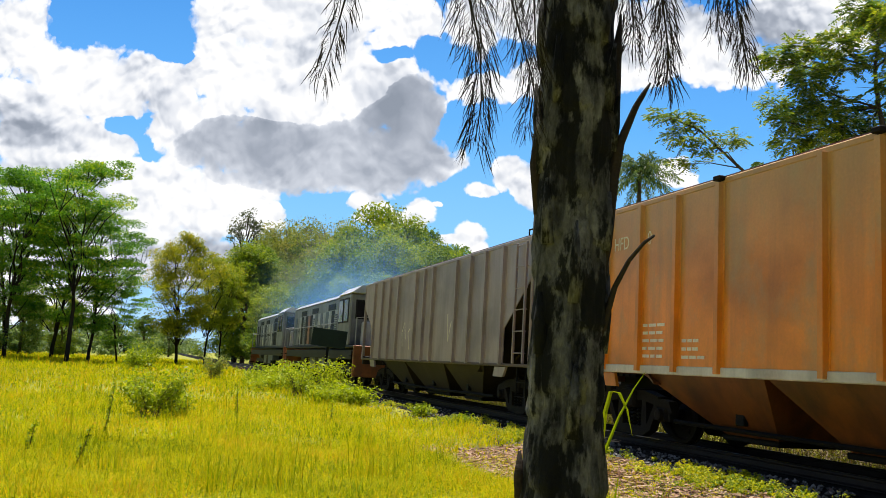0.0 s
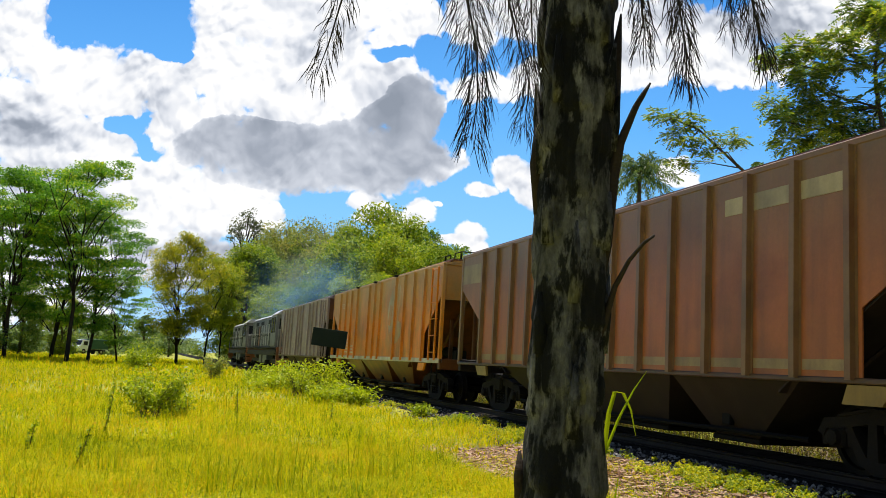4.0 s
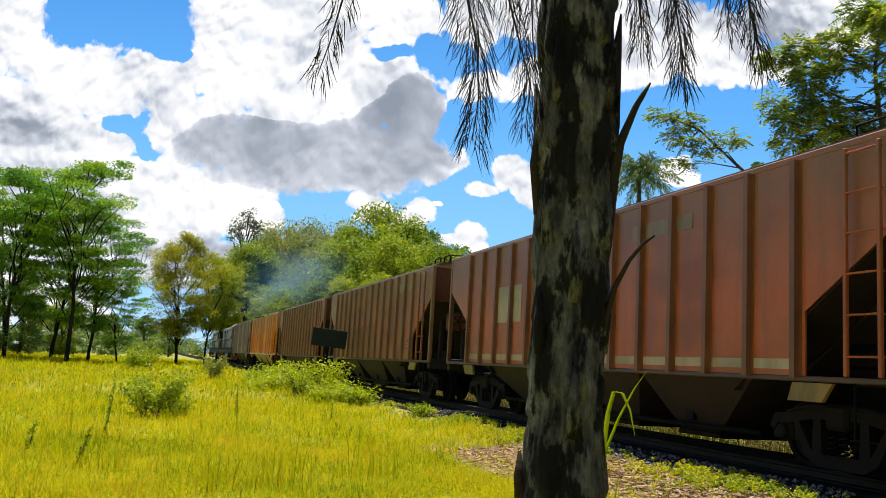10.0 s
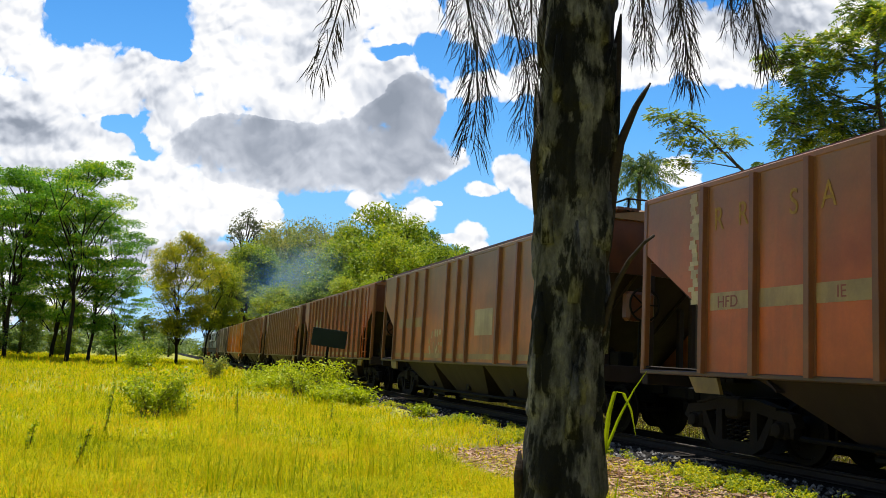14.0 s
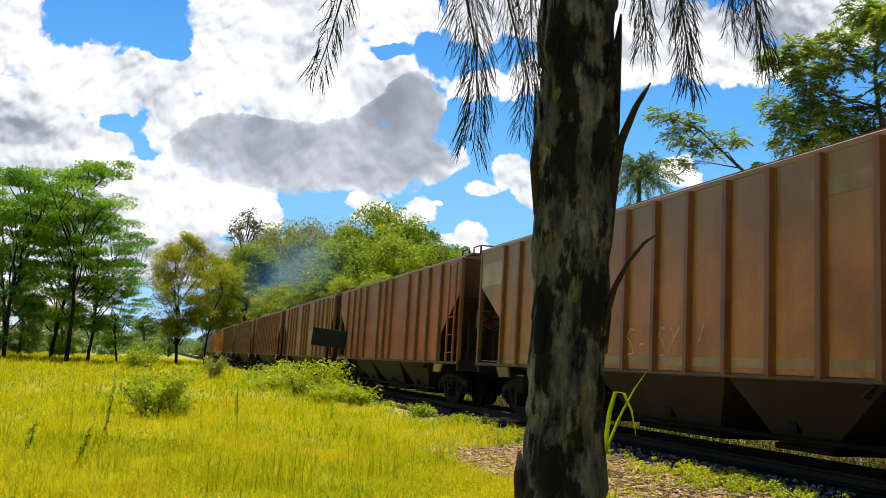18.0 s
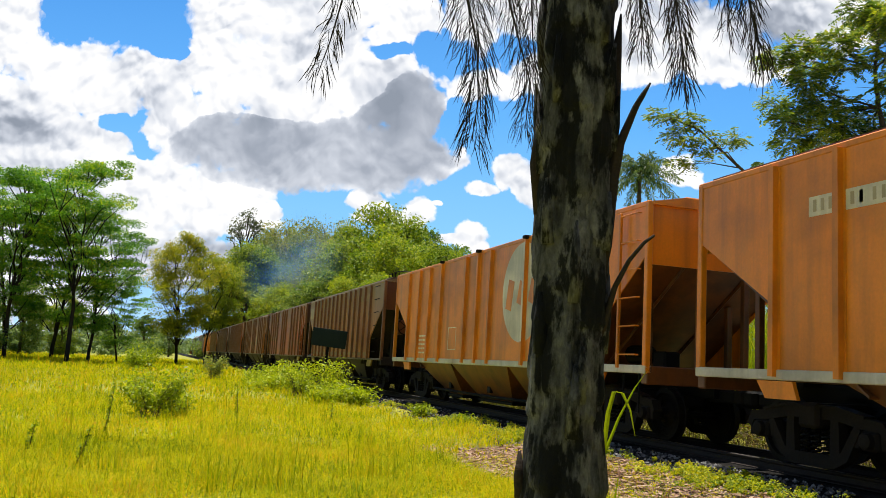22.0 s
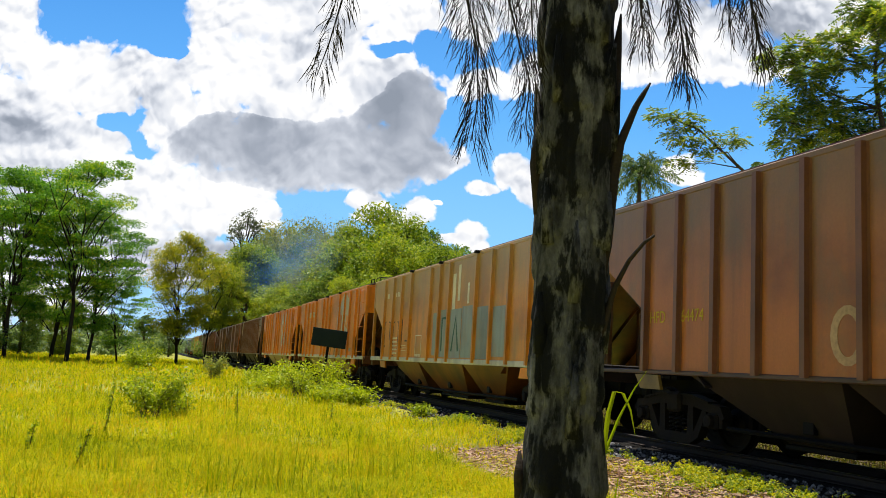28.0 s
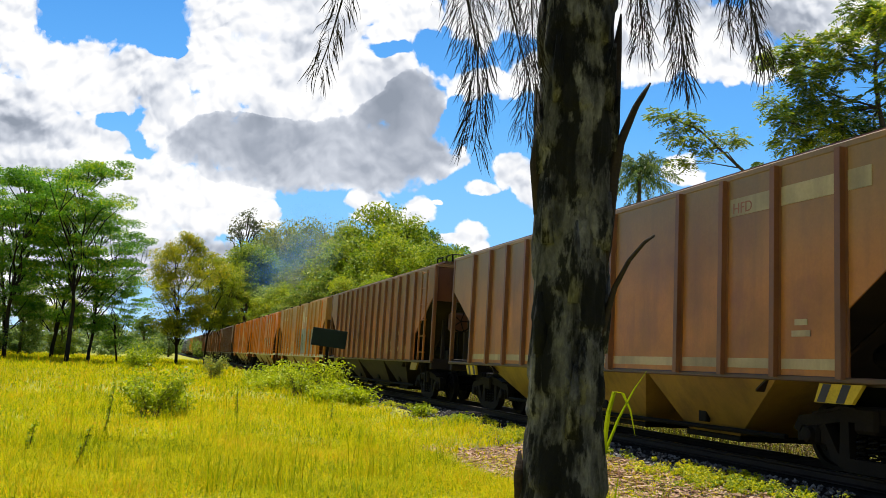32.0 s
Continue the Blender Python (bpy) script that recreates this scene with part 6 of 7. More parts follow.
bush(0.02, 19.0, 1.4, 1.0, 2600, 61, WEED, "low scrubby green bush in the meadow grass", 0.075)
bush(0.55, 19.6, 0.8, 0.5, 800, 65, WEED, "small scrubby green bush in the meadow grass", 0.07)
bush(2.95, 45.0, 1.5, 1.25, 900, 62, LEAF_DRY, "dry reddish bush beside the track", 0.12)
bush(-1.0, 58.0, 2.6, 1.3, 1500, 66, WEED, "bright green bush at the meadow edge", 0.16)
bush(5.15, 41.0, 1.5, 0.95, 800, 63, WEED, "lush lime-green weeds beside the ballast", 0.12)
bush(5.3, 37.0, 1.5, 1.0, 900, 64, WEED, "lush lime-green weeds beside the ballast", 0.12)
bush(5.6, 33.5, 1.6, 1.15, 1000, 67, WEED, "lush lime-green weeds beside the ballast", 0.11)
bush(6.0, 29.6, 1.5, 1.3, 1100, 68, WEED, "lush lime-green weeds beside the ballast", 0.10)
bush(4.9, 30.5, 1.6, 1.15, 900, 69, WEED, "lush lime-green weeds beside the ballast", 0.10)
for i, (x, y, w, h) in enumerate(((5.0, 35.0, 1.8, 0.7), (4.6, 39.0, 1.8, 0.7), (5.5, 30.8, 1.6, 0.65), (5.75, 27.6, 1.5, 0.6), (5.95, 25.4, 1.2, 0.5), (4.2, 34.0, 1.6, 0.5), (5.2, 27.0, 1.4, 0.45))):
    bush(x, y, w, h, 1300, 200 + i, WEED, "low tangle of lime-green weeds beside the ballast", 0.10)
bush(6.35, 20.3, 0.7, 0.36, 600, 70, WEED, "patch of leafy weeds on the ballast edge", 0.07)
bush(6.5, 17.6, 0.6, 0.22, 500, 71, WEED, "patch of leafy weeds on the ballast edge", 0.06)
bush(-14.5, 66.0, 3.0, 2.2, 900, 72, LEAF_DARK, "dark shaded undergrowth below the grove", 0.2)
bush(-11.5, 69.0, 3.0, 2.0, 900, 73, LEAF_DARK, "dark shaded undergrowth below the grove", 0.2)
for i, (x, y, w, h) in enumerate(((11.4, 58, 3, 3.2), (12.0, 66, 3, 4.0), (11.2, 75, 3, 3.6), (12.6, 50, 3, 3.0), (11.0, 88, 3, 4.5), (13.5, 44, 3.2, 3.0), (10.6, 100, 3, 4.0), (-1.5, 98, 4, 2.5), (7.0, 140, 4, 3.0), (17, 8, 4, 5), (17.5, 13, 4, 5), (17, 18.5, 4, 4.5), (18, 24, 4, 5), (17, 30, 4, 4.5), (17.5, 36, 4, 4.5))):
    bush(x, y, w, h, 1300, 80 + i, LEAF_FOREST, "tangled green thicket beside the railway", 0.24, "thicket")


def compound_leaves(rng, anchors, ways, length, pairs, leaflet, slim=0.36):
    """Feathered leaves: a curved stalk with pairs of leaflets, all as rhombi."""
    vs = []
    for p, w in zip(anchors, ways):
        w = np.array(w) / (np.linalg.norm(w) + 1e-9)
        side = np.cross(w, [0, 0, 1.0])
        side /= np.linalg.norm(side) + 1e-9
        L = length * rng.uniform(0.7, 1.2)
        for k in range(pairs):
            f = (k + 1) / pairs
            c = np.array(p) + w * L * f + np.array([0, 0, -0.25 * L * f * f])
            for s in (-1, 1):
                d = side * s + w * 0.35 + rng.normal(size=3) * 0.12 + np.array([0, 0, -0.25])
                d /= np.linalg.norm(d)
                n2 = np.cross(d, np.cross([0, 0, 1.0], d) + rng.normal(size=3) * 0.2)
                n2 /= np.linalg.norm(n2) + 1e-9
                b2 = np.cross(d, n2)
                l = leaflet * rng.uniform(0.8, 1.2)
                vs += [c, c + d * l * 0.5 + b2 * l * slim * 0.5, c + d * l, c + d * l * 0.5 - b2 * l * slim * 0.5]
    return np.array(vs), np.arange(len(vs)).reshape(-1, 4)


def feathery_tree(name, foot, lumps, spine, seed, label, per, leaf, leaflet, r0, rise=0.35):
    """A tree whose limbs reach to separate lumps of feathered leaves; lumps are (x, y, z, radius)."""
    rng = np.random.default_rng(seed)
    o = Vector(foot)
    t = empty(name, pose(*foot))
    wood = Mesh()
    L = [(Vector(c[:3]) - o, c[3]) for c in lumps]
    crotch = [Vector(c) - o for c in spine]
    n = len(crotch)
    wood.tube([Vector((0, 0, 0)), crotch[0] * 0.5 + Vector((0.15, 0.1, 0))] + crotch, [r0, r0 * 0.85] + [r0 * (0.7 - 0.6 * i / n) for i in range(n)], 8)
    anchors, ways = [], []
    for i, (c, r) in enumerate(L):
        a = min(crotch, key=lambda q: (q - c).length + (0.6 if q.z > c.z else 0))
        mid = a.lerp(c, 0.5) + Vector((0, 0, -rise * 0.3)) + Vector(rng.normal(size=3)) * 0.12
        wood.tube([a, mid, c], [r0 * 0.28, r0 * 0.18, r0 * 0.07], 5)
        for k in range(5):
            e = c + Vector(rng.normal(size=3)) * r * 0.8
            wood.tube([mid.lerp(c, 0.6), e], [r0 * 0.06, r0 * 0.03], 4)
        for k in range(int(per * r * r / 0.36) + 4):
            d = rng.normal(size=3)
            d /= np.linalg.norm(d)
            anchors.append(np.array(c) + d * r * rng.random() ** 0.4 * np.array([1, 1, 0.6]))
            ways.append(d * np.array([1, 1, 0.35]) + rng.normal(size=3) * 0.35)
    part("trunk", wood, BARK, t, smooth=True)
    v, q = compound_leaves(rng, anchors, ways, leaf, 6, leaflet, 0.46)
    link("crown", fast_mesh("crown", v, q), LEAF_DARK, t)
    return tagged(t, label, "tree")


# x, y, z and radius of the leafy lumps
feathery_tree("tree", (26.2, 20.4, float(ground_z(26.2, 20.4)) - 0.1), ((20.63, 24.84, 12.86, 0.55), (21.21, 24.48, 13.28, 0.5), (21.61, 26.17, 11.66, 0.5), (20.53, 24.26, 10.33, 0.5), (21.66, 25.29, 10.01, 0.6), (22.5, 25.07, 13.15, 0.7), (21.28, 23.98, 11.95, 0.6), (21.69, 23.07, 13.08, 0.6), (22.41, 23.3, 12.55, 0.6), (22.5, 24.78, 11.63, 0.7), (21.88, 24.95, 11.04, 0.6), (21.75, 23.41, 10.29, 0.7), (22.73, 23.65, 11.03, 0.5), (22.52, 24.81, 10.12, 0.7), (22.83, 23.5, 10.06, 0.6), (23.73, 23.5, 10.82, 0.5), (24.54, 24.11, 14.74, 0.8), (23.54, 23.91, 14.92, 0.6), (23.55, 22.65, 12.95, 0.6), (23.33, 21.99, 11.47, 0.7), (23.82, 22.16, 14.08, 0.9), (23.66, 23.06, 9.76, 0.7), (25.22, 23.06, 10.61, 0.9)), ((23.86, 22.79, 8.1), (23.73, 22.93, 9.74), (23.58, 23.09, 11.0), (23.5, 23.17, 12.48), (23.66, 23.0, 14.16)), 91, "tall feathery-leaved tree rising behind the train", 90, 0.42, 0.17, 0.17)
feathery_tree("leaning_tree", (15.82, 18.24, float(ground_z(15.82, 18.24)) - 0.1), ((12.89, 20.57, 8.44, 0.22), (12.97, 19.98, 8.23, 0.22), (13.66, 20.25, 8.42, 0.2), (13.65, 19.7, 8.11, 0.2), (13.25, 20.24, 7.8, 0.22), (13.24, 19.54, 7.47, 0.22), (13.61, 19.29, 7.27, 0.22), (13.87, 19.22, 7.56, 0.2), (13.43, 20.35, 7.11, 0.18), (13.66, 19.95, 6.97, 0.18), (14.68, 19.43, 7.72, 0.2), (14.72, 19.14, 7.64, 0.15), (13.28, 19.88, 7.91, 0.2), (14.09, 19.45, 7.24, 0.15)), ((15.02, 18.72, 6.27), (14.62, 19.04, 6.78), (14.16, 19.38, 7.36), (13.74, 19.68, 7.89), (13.13, 20.09, 8.23)), 97, "thin leaning tree with small feathery green leaves", 190, 0.25, 0.11, 0.07)


def frond(rng, pts, leaflet, n, width, hang=0.75, spreadout=0.6, r=0.012, taper=0.0):
    """A palm frond along a curve: rachis tube and two rows of hanging leaflets. Returns both as arrays."""
    pts = [Vector(p) for p in pts]
    rach = Mesh().tube(pts, [r * (1 - 0.85 * i / (len(pts) - 1)) for i in range(len(pts))], 5)
    seg = [(pts[i + 1] - pts[i]).length for i in range(len(pts) - 1)]
    total = sum(seg)
    V, F = list(rach.v), list(rach.f)
    lv = []
    for k in range(n):
        f = 0.08 + 0.92 * (k + rng.random() * 0.6) / n
        d, i = f * total, 0
        while i < len(seg) - 1 and d > seg[i]:
            d -= seg[i]
            i += 1
        p = pts[i].lerp(pts[i + 1], min(1.0, d / seg[i]))
        w = (pts[i + 1] - pts[i]).normalized()
        a0 = rng.uniform(0, math.pi)
        side = w.orthogonal().normalized()
        up = w.cross(side)
        for s in (0, math.pi):
            a = a0 * 0.25 + s + rng.normal() * 0.45
            out = side * math.cos(a) + up * math.sin(a)
            L = leaflet * (1.0 - 0.45 * abs(f - 0.35) - taper * f * f) * rng.uniform(0.75, 1.15)
            q0 = p
            q1 = p + (out * spreadout + w * 0.5).normalized() * L * 0.35
            dn = (out * spreadout * 0.5 + w * 0.3 + Vector((0, 0, -hang)) + Vector(rng.normal(size=3)) * 0.15).normalized()
            q2 = q1 + dn * L * 0.4
            q3 = q2 + (dn + Vector((0, 0, -0.5 * hang)) + Vector(rng.normal(size=3)) * 0.2).normalized() * L * 0.3
            bw = dn.cross(Vector(rng.normal(size=3)))
            bw = (bw.normalized() if bw.length > 1e-6 else Vector((1, 0, 0))) * width * 0.5
            lv.append((q0, q1, q2, q3, bw))
    for q0, q1, q2, q3, bw in lv:
        b = len(V)
        V += [tuple(q0), tuple(q1 - bw), tuple(q1 + bw), tuple(q2 - bw), tuple(q2 + bw), tuple(q3)]
        F += [(b, b + 1, b + 2), (b + 1, b + 3, b + 4, b + 2), (b + 3, b + 5, b + 4)]
    m = Mesh()
    m.v, m.f = V, F
    return m


def far_palm(x, y, h, seed, s=1.0):
    rng = np.random.default_rng(seed)
    t = empty("palm_tree", pose(x, y, float(ground_z(x, y)) - 0.2))
    tr = Mesh()
    tr.tube([(0, 0, 0), (0.1, 0, h * 0.4), (0.05, 0.1, h * 0.8), (0, 0, h)], [0.26, 0.2, 0.18, 0.16], 10)
    part("trunk", tr, BARK, t, smooth=True)
    for i in range(34):
        a = 2.4 * i
        e = 1.25 - 1.95 * i / 33
        R = 2.9 * s
        pts = []
        for k in range(7):
            f = k / 6
            rr = R * (f * math.cos(e) + 0.12 * f * f)
            zz = R * (f * math.sin(e) - 0.50 * f * f)
            pts.append((rr * math.cos(a), rr * math.sin(a), h + zz))
        part("frond", frond(rng, pts, 0.66 * s, 46, 0.065, 0.4, 0.9, 0.03), LEAF_PALM, t)
    return tagged(t, "distant feather palm with drooping green fronds", "palm tree")


far_palm(38.8, 64.2, 19.0, 101, 1.1)
far_palm(27.5, 33.0, 10.6, 102, 0.75)


# ---- the old palm by the track, close to the camera ----
PALM = Vector((1.89, 3.75, -0.45))


def palm_bark():
    m, nt, b = nodes_of("old_palm_bark")
    warm = noise_tex(nt, 2.0, 3, (1, 1, 0.5))
    plates = noise_tex(nt, 8.0, 7, (1, 1, 0.6), 0.66)
    fine = noise_tex(nt, 30, 7, (1, 1, 0.5), 0.72)
    char = noise_tex(nt, 4.6, 7, (1.1, 1.1, 0.42), 0.64)
    # old leaf bases as tall plates, each its own tone, with dark splits between
    tc = nt.nodes.new("ShaderNodeTexCoord")
    wn = nt.nodes.new("ShaderNodeTexNoise")
    wn.inputs["Scale"].default_value, wn.inputs["Detail"].default_value = 7.0, 5.0
    nt.links.new(tc.outputs["Object"], wn.inputs["Vector"])
    ws = nt.nodes.new("ShaderNodeVectorMath")
    ws.operation = "MULTIPLY_ADD"
    ws.inputs[1].default_value = (0.16, 0.16, 0.16)
    nt.links.new(wn.outputs["Color"], ws.inputs[0])
    nt.links.new(tc.outputs["Object"], ws.inputs[2])
    mp = nt.nodes.new("ShaderNodeMapping")
    mp.inputs["Scale"].default_value = (1, 1, 0.24)
    nt.links.new(ws.outputs[0], mp.inputs[0])
    cell, edge = nt.nodes.new("ShaderNodeTexVoronoi"), nt.nodes.new("ShaderNodeTexVoronoi")
    edge.feature = "DISTANCE_TO_EDGE"
    for v in (cell, edge):
        v.inputs["Scale"].default_value = 9.0
        nt.links.new(mp.outputs[0], v.inputs["Vector"])
    tone = ramp(nt, cell.outputs["Color"], [(0.1, (0.6, 0.58, 0.56)), (0.5, (1.1, 1.08, 1.04)), (0.9, (1.7, 1.66, 1.6))])
    pale = ramp(nt, plates, [(0.34, (0.055, 0.055, 0.055)), (0.5, (0.115, 0.114, 0.112)), (0.7, (0.19, 0.187, 0.182))])
    brown = ramp(nt, plates, [(0.34, (0.04, 0.03, 0.02)), (0.5, (0.085, 0.062, 0.036)), (0.75, (0.14, 0.10, 0.058))])
    base = mixc(nt, ramp(nt, warm, [(0.60, (0, 0, 0)), (0.80, (0.6, 0.6, 0.6))]), pale, brown)
    c = mixc(nt, 1.0, base, tone, "MULTIPLY")
    g = ramp(nt, fine, [(0.3, (0.5, 0.49, 0.48)), (0.62, (1.12, 1.1, 1.08))])
    c = mixc(nt, 1.0, c, g, "MULTIPLY")
    seam = ramp(nt, edge.outputs["Distance"], [(0.0, (0.16, 0.16, 0.16)), (0.02, (0.5, 0.5, 0.5)), (0.06, (1, 1, 1))])
    c = mixc(nt, 0.3, c, mixc(nt, 1.0, c, seam, "MULTIPLY"))
    fibre = ramp(nt, noise_tex(nt, 16, 5, (1, 1, 0.12), 0.6), [(0.36, (0.35, 0.35, 0.36)), (0.5, (0.9, 0.9, 0.9)), (0.68, (1.25, 1.24, 1.2))])
    c = mixc(nt, 1.0, c, fibre, "MULTIPLY")
    c = mixc(nt, ramp(nt, char, [(0.49, (0, 0, 0)), (0.54, (0.95, 0.95, 0.95))]), c, (0.003, 0.003, 0.003))
    nt.links.new(c, b.inputs["Base Color"])
    b.inputs["Roughness"].default_value = 0.92
    b.inputs["Specular IOR Level"].default_value = 0.25
    hm = nt.nodes.new("ShaderNodeMath")
    hm.operation = "MULTIPLY_ADD"
    hm.inputs[1].default_value = 0.6
    nt.links.new(fine, hm.inputs[0])
    nt.links.new(plates, hm.inputs[2])
    bump(nt, b, hm.outputs[0], 1.0, 0.04)
    return m


PALM_BARK = palm_bark()
DRY_STALK = plain("dark_dry_leaf_stalk", (0.030, 0.021, 0.015), 0.85, 0, 0.5, 14, 0.6)


def near_palm():
    rng = np.random.default_rng(3)
    t = empty("palm_tree", pose(*PALM))
    prof = [(0.0, 0.0, 0.0, 0.26), (0.84, 0.01, -0.004, 0.205), (1.06, 0.005, -0.002, 0.188), (1.27, 0.004, -0.001, 0.176), (1.49, -0.006, 0.004, 0.178), (1.7, -0.004, 0.003, 0.177),
            (1.93, 0.0, 0.001, 0.180), (2.15, 0.006, -0.002, 0.182), (2.44, 0.005, -0.002, 0.180), (2.8, 0.005, -0.002, 0.184), (3.33, 0.001, 0, 0.176), (3.7, -0.003, 0.002, 0.175), (5.6, -0.01, 0.02, 0.19)]
    zs = np.linspace(0, 5.6, 330)
    P = np.array(prof)
    n = 72
    V = []
    for z in zs:
        cx, cy, r = (np.interp(z, P[:, 0], P[:, k]) for k in (1, 2, 3))
        for k in range(n):
            a = 2 * math.pi * k / n
            u, w = math.cos(a), math.sin(a)
            # overlapping old leaf bases: tall cells with raised lower lips and deep seams
            col = a / (2 * math.pi) * 7 + 0.4 * math.sin(z * 2.1)
            row = z / 0.46 + 0.5 * (int(math.floor(col)) % 2) + 0.35 * noise.noise((math.floor(col) * 3.1, z * 0.7, 0))
            fc, fr = col - math.floor(col), row - math.floor(row)
            lip = 0.017 * (1 - fr) - 0.006
            seam = -0.030 * max(0, 1 - min(fc, 1 - fc) / 0.10) - 0.018 * max(0, 1 - fr / 0.06)
            d = lip + seam * (0.5 + 0.5 * noise.noise((u * 3, w * 3, z * 2)))
            d += 0.020 * noise.noise((u * 2.2, w * 2.2, z * 1.6 + 9)) + 0.014 * noise.noise((u * 7, w * 7, z * 4)) + 0.008 * noise.noise((u * 20, w * 20, z * 9))
            V.append((cx + (r + d) * u, cy + (r + d) * w, z))
    idx = np.arange(len(V)).reshape(len(zs), n)
    Q = np.stack([idx[:-1], np.roll(idx[:-1], -1, 1), np.roll(idx[1:], -1, 1), idx[1:]], -1).reshape(-1, 4)
    me = fast_mesh("trunk", np.array(V), Q)
    link("trunk", me, PALM_BARK, t)
    # loose old leaf bases that stand off the stem
    o = PALM
    P3 = lambda x, y, z: Vector((x, y, z)) - o

    def stub(pts, radii, label):
        part("leaf_base", Mesh().tube(pts, radii, 8), DRY_STALK, t, label, True)
    stub([P3(1.985, 3.70, 1.2), P3(2.02, 3.64, 1.6), P3(2.045, 3.63, 1.95), P3(2.075, 3.625, 2.12), P3(2.13, 3.58, 2.30), P3(2.155, 3.555, 2.36), P3(2.185, 3.54, 2.42)], [0.02, 0.032, 0.030, 0.024, 0.017, 0.014, 0.005], "broken dry leaf stalk curving off the trunk")
    stub([P3(1.97, 3.69, 0.9), P3(2.02, 3.67, 1.14), P3(2.035, 3.63, 1.28), P3(2.055, 3.60, 1.40), P3(2.10, 3.55, 1.53), P3(2.15, 3.50, 1.615), P3(2.186, 3.47, 1.65)], [0.016, 0.02, 0.018, 0.014, 0.011, 0.009, 0.006], "thin dry leaf stalk curving off the trunk")
    stub([P3(2.02, 3.68, 1.9), P3(2.055, 3.665, 2.3), P3(2.06, 3.66, 2.6), P3(2.075, 3.655, 2.80)], [0.03, 0.034, 0.026, 0.005], "flat dry leaf base along the trunk")
    stub([P3(1.735, 3.80, 1.75), P3(1.715, 3.80, 2.0), P3(1.722, 3.795, 2.2), P3(1.735, 3.79, 2.32)], [0.03, 0.042, 0.034, 0.006], "dark dry leaf base along the trunk")
    stub([P3(1.72, 3.83, 0.30), P3(1.70, 3.82, 0.48), P3(1.695, 3.82, 0.60)], [0.03, 0.03, 0.008], "split bark at the foot of the trunk")
    for i in range(26):
        a, z = rng.uniform(0, 2 * math.pi), rng.uniform(1.0, 3.6)
        cx, cy, r = (float(np.interp(z, P[:, 0], P[:, k])) for k in (1, 2, 3))
        u, w = math.cos(a), math.sin(a)
        l = rng.uniform(0.16, 0.42)
        tip = r + rng.uniform(0.012, 0.03)
        m = Mesh().tube([(cx + (r - 0.01) * u, cy + (r - 0.01) * w, z), (cx + (r + 0.008) * u, cy + (r + 0.008) * w, z + l * 0.5), (cx + tip * u, cy + tip * w, z + l)], [0.035, 0.03, 0.008], 7)
        part("leaf_base", m, PALM_BARK, t, "", True)
    # crown of dead hanging fronds; each swings from its stalk
    fr = []
    for pts, leaf, cnt, w in (
        ([(0.735, 3.83, 3.064), (0.695, 3.838, 2.684), (0.651, 3.847, 2.454), (0.605, 3.855, 2.28)], 0.27, 60, 0.007),
        ([(1.153, 3.726, 3.16), (1.272, 3.687, 2.731), (1.33, 3.666, 2.479), (1.347, 3.66, 2.228), (1.329, 3.667, 2.03)], 0.36, 105, 0.007),
        ([(1.353, 3.658, 3.172), (1.457, 3.618, 2.74), (1.517, 3.593, 2.515), (1.573, 3.569, 2.321), (1.56, 3.574, 2.10)], 0.30, 84, 0.006),
        ([(1.565, 3.572, 3.177), (1.557, 3.576, 2.742), (1.57, 3.57, 2.55), (1.588, 3.562, 2.40)], 0.28, 84, 0.006),
        ([(1.927, 3.391, 3.169), (1.966, 3.368, 2.739), (1.979, 3.36, 2.60), (1.974, 3.363, 2.50)], 0.30, 90, 0.006),
        ([(2.051, 3.317, 3.16), (2.086, 3.295, 2.733), (2.112, 3.279, 2.50), (2.112, 3.279, 2.33)], 0.32, 105, 0.007),
        ([(2.296, 3.153, 3.133), (2.353, 3.11, 2.711), (2.374, 3.094, 2.54), (2.391, 3.081, 2.39)], 0.30, 95, 0.007),
        ([(2.22, 3.20, 3.2), (2.27, 3.17, 2.85), (2.29, 3.15, 2.66), (2.28, 3.15, 2.56)], 0.28, 60, 0.006),
    ):
        top = Vector((1.89, 3.75, 4.75))
        first, second = Vector(pts[0]), Vector(pts[1])
        d = (first - top)
        flat = Vector((d.x, d.y, 0))
        over = [top + flat * 0.25 + Vector((0, 0, 0.22)), top + flat * 0.65 + Vector((0, 0, 0.1)), top + flat * 0.95 + Vector((0, 0, -0.45))]
        root = top
        m = frond(rng, [p - root for p in [top] + over + [first + Vector((0, 0, 0.4))] + [Vector(p) for p in pts]], leaf * 1.0, int(cnt * 5.5), w * 0.62, 0.7, 0.65, 0.014, 0.2)
        f = part("frond", m, LEAF_DEAD, t, "dead brown frond hanging down")
        f.location = root - o
        fr.append((f, root - o))
    tagged(t, "old palm with charred scaly trunk and hanging dead fronds", "palm tree")
    return t, fr


SWAY = near_palm()[1]


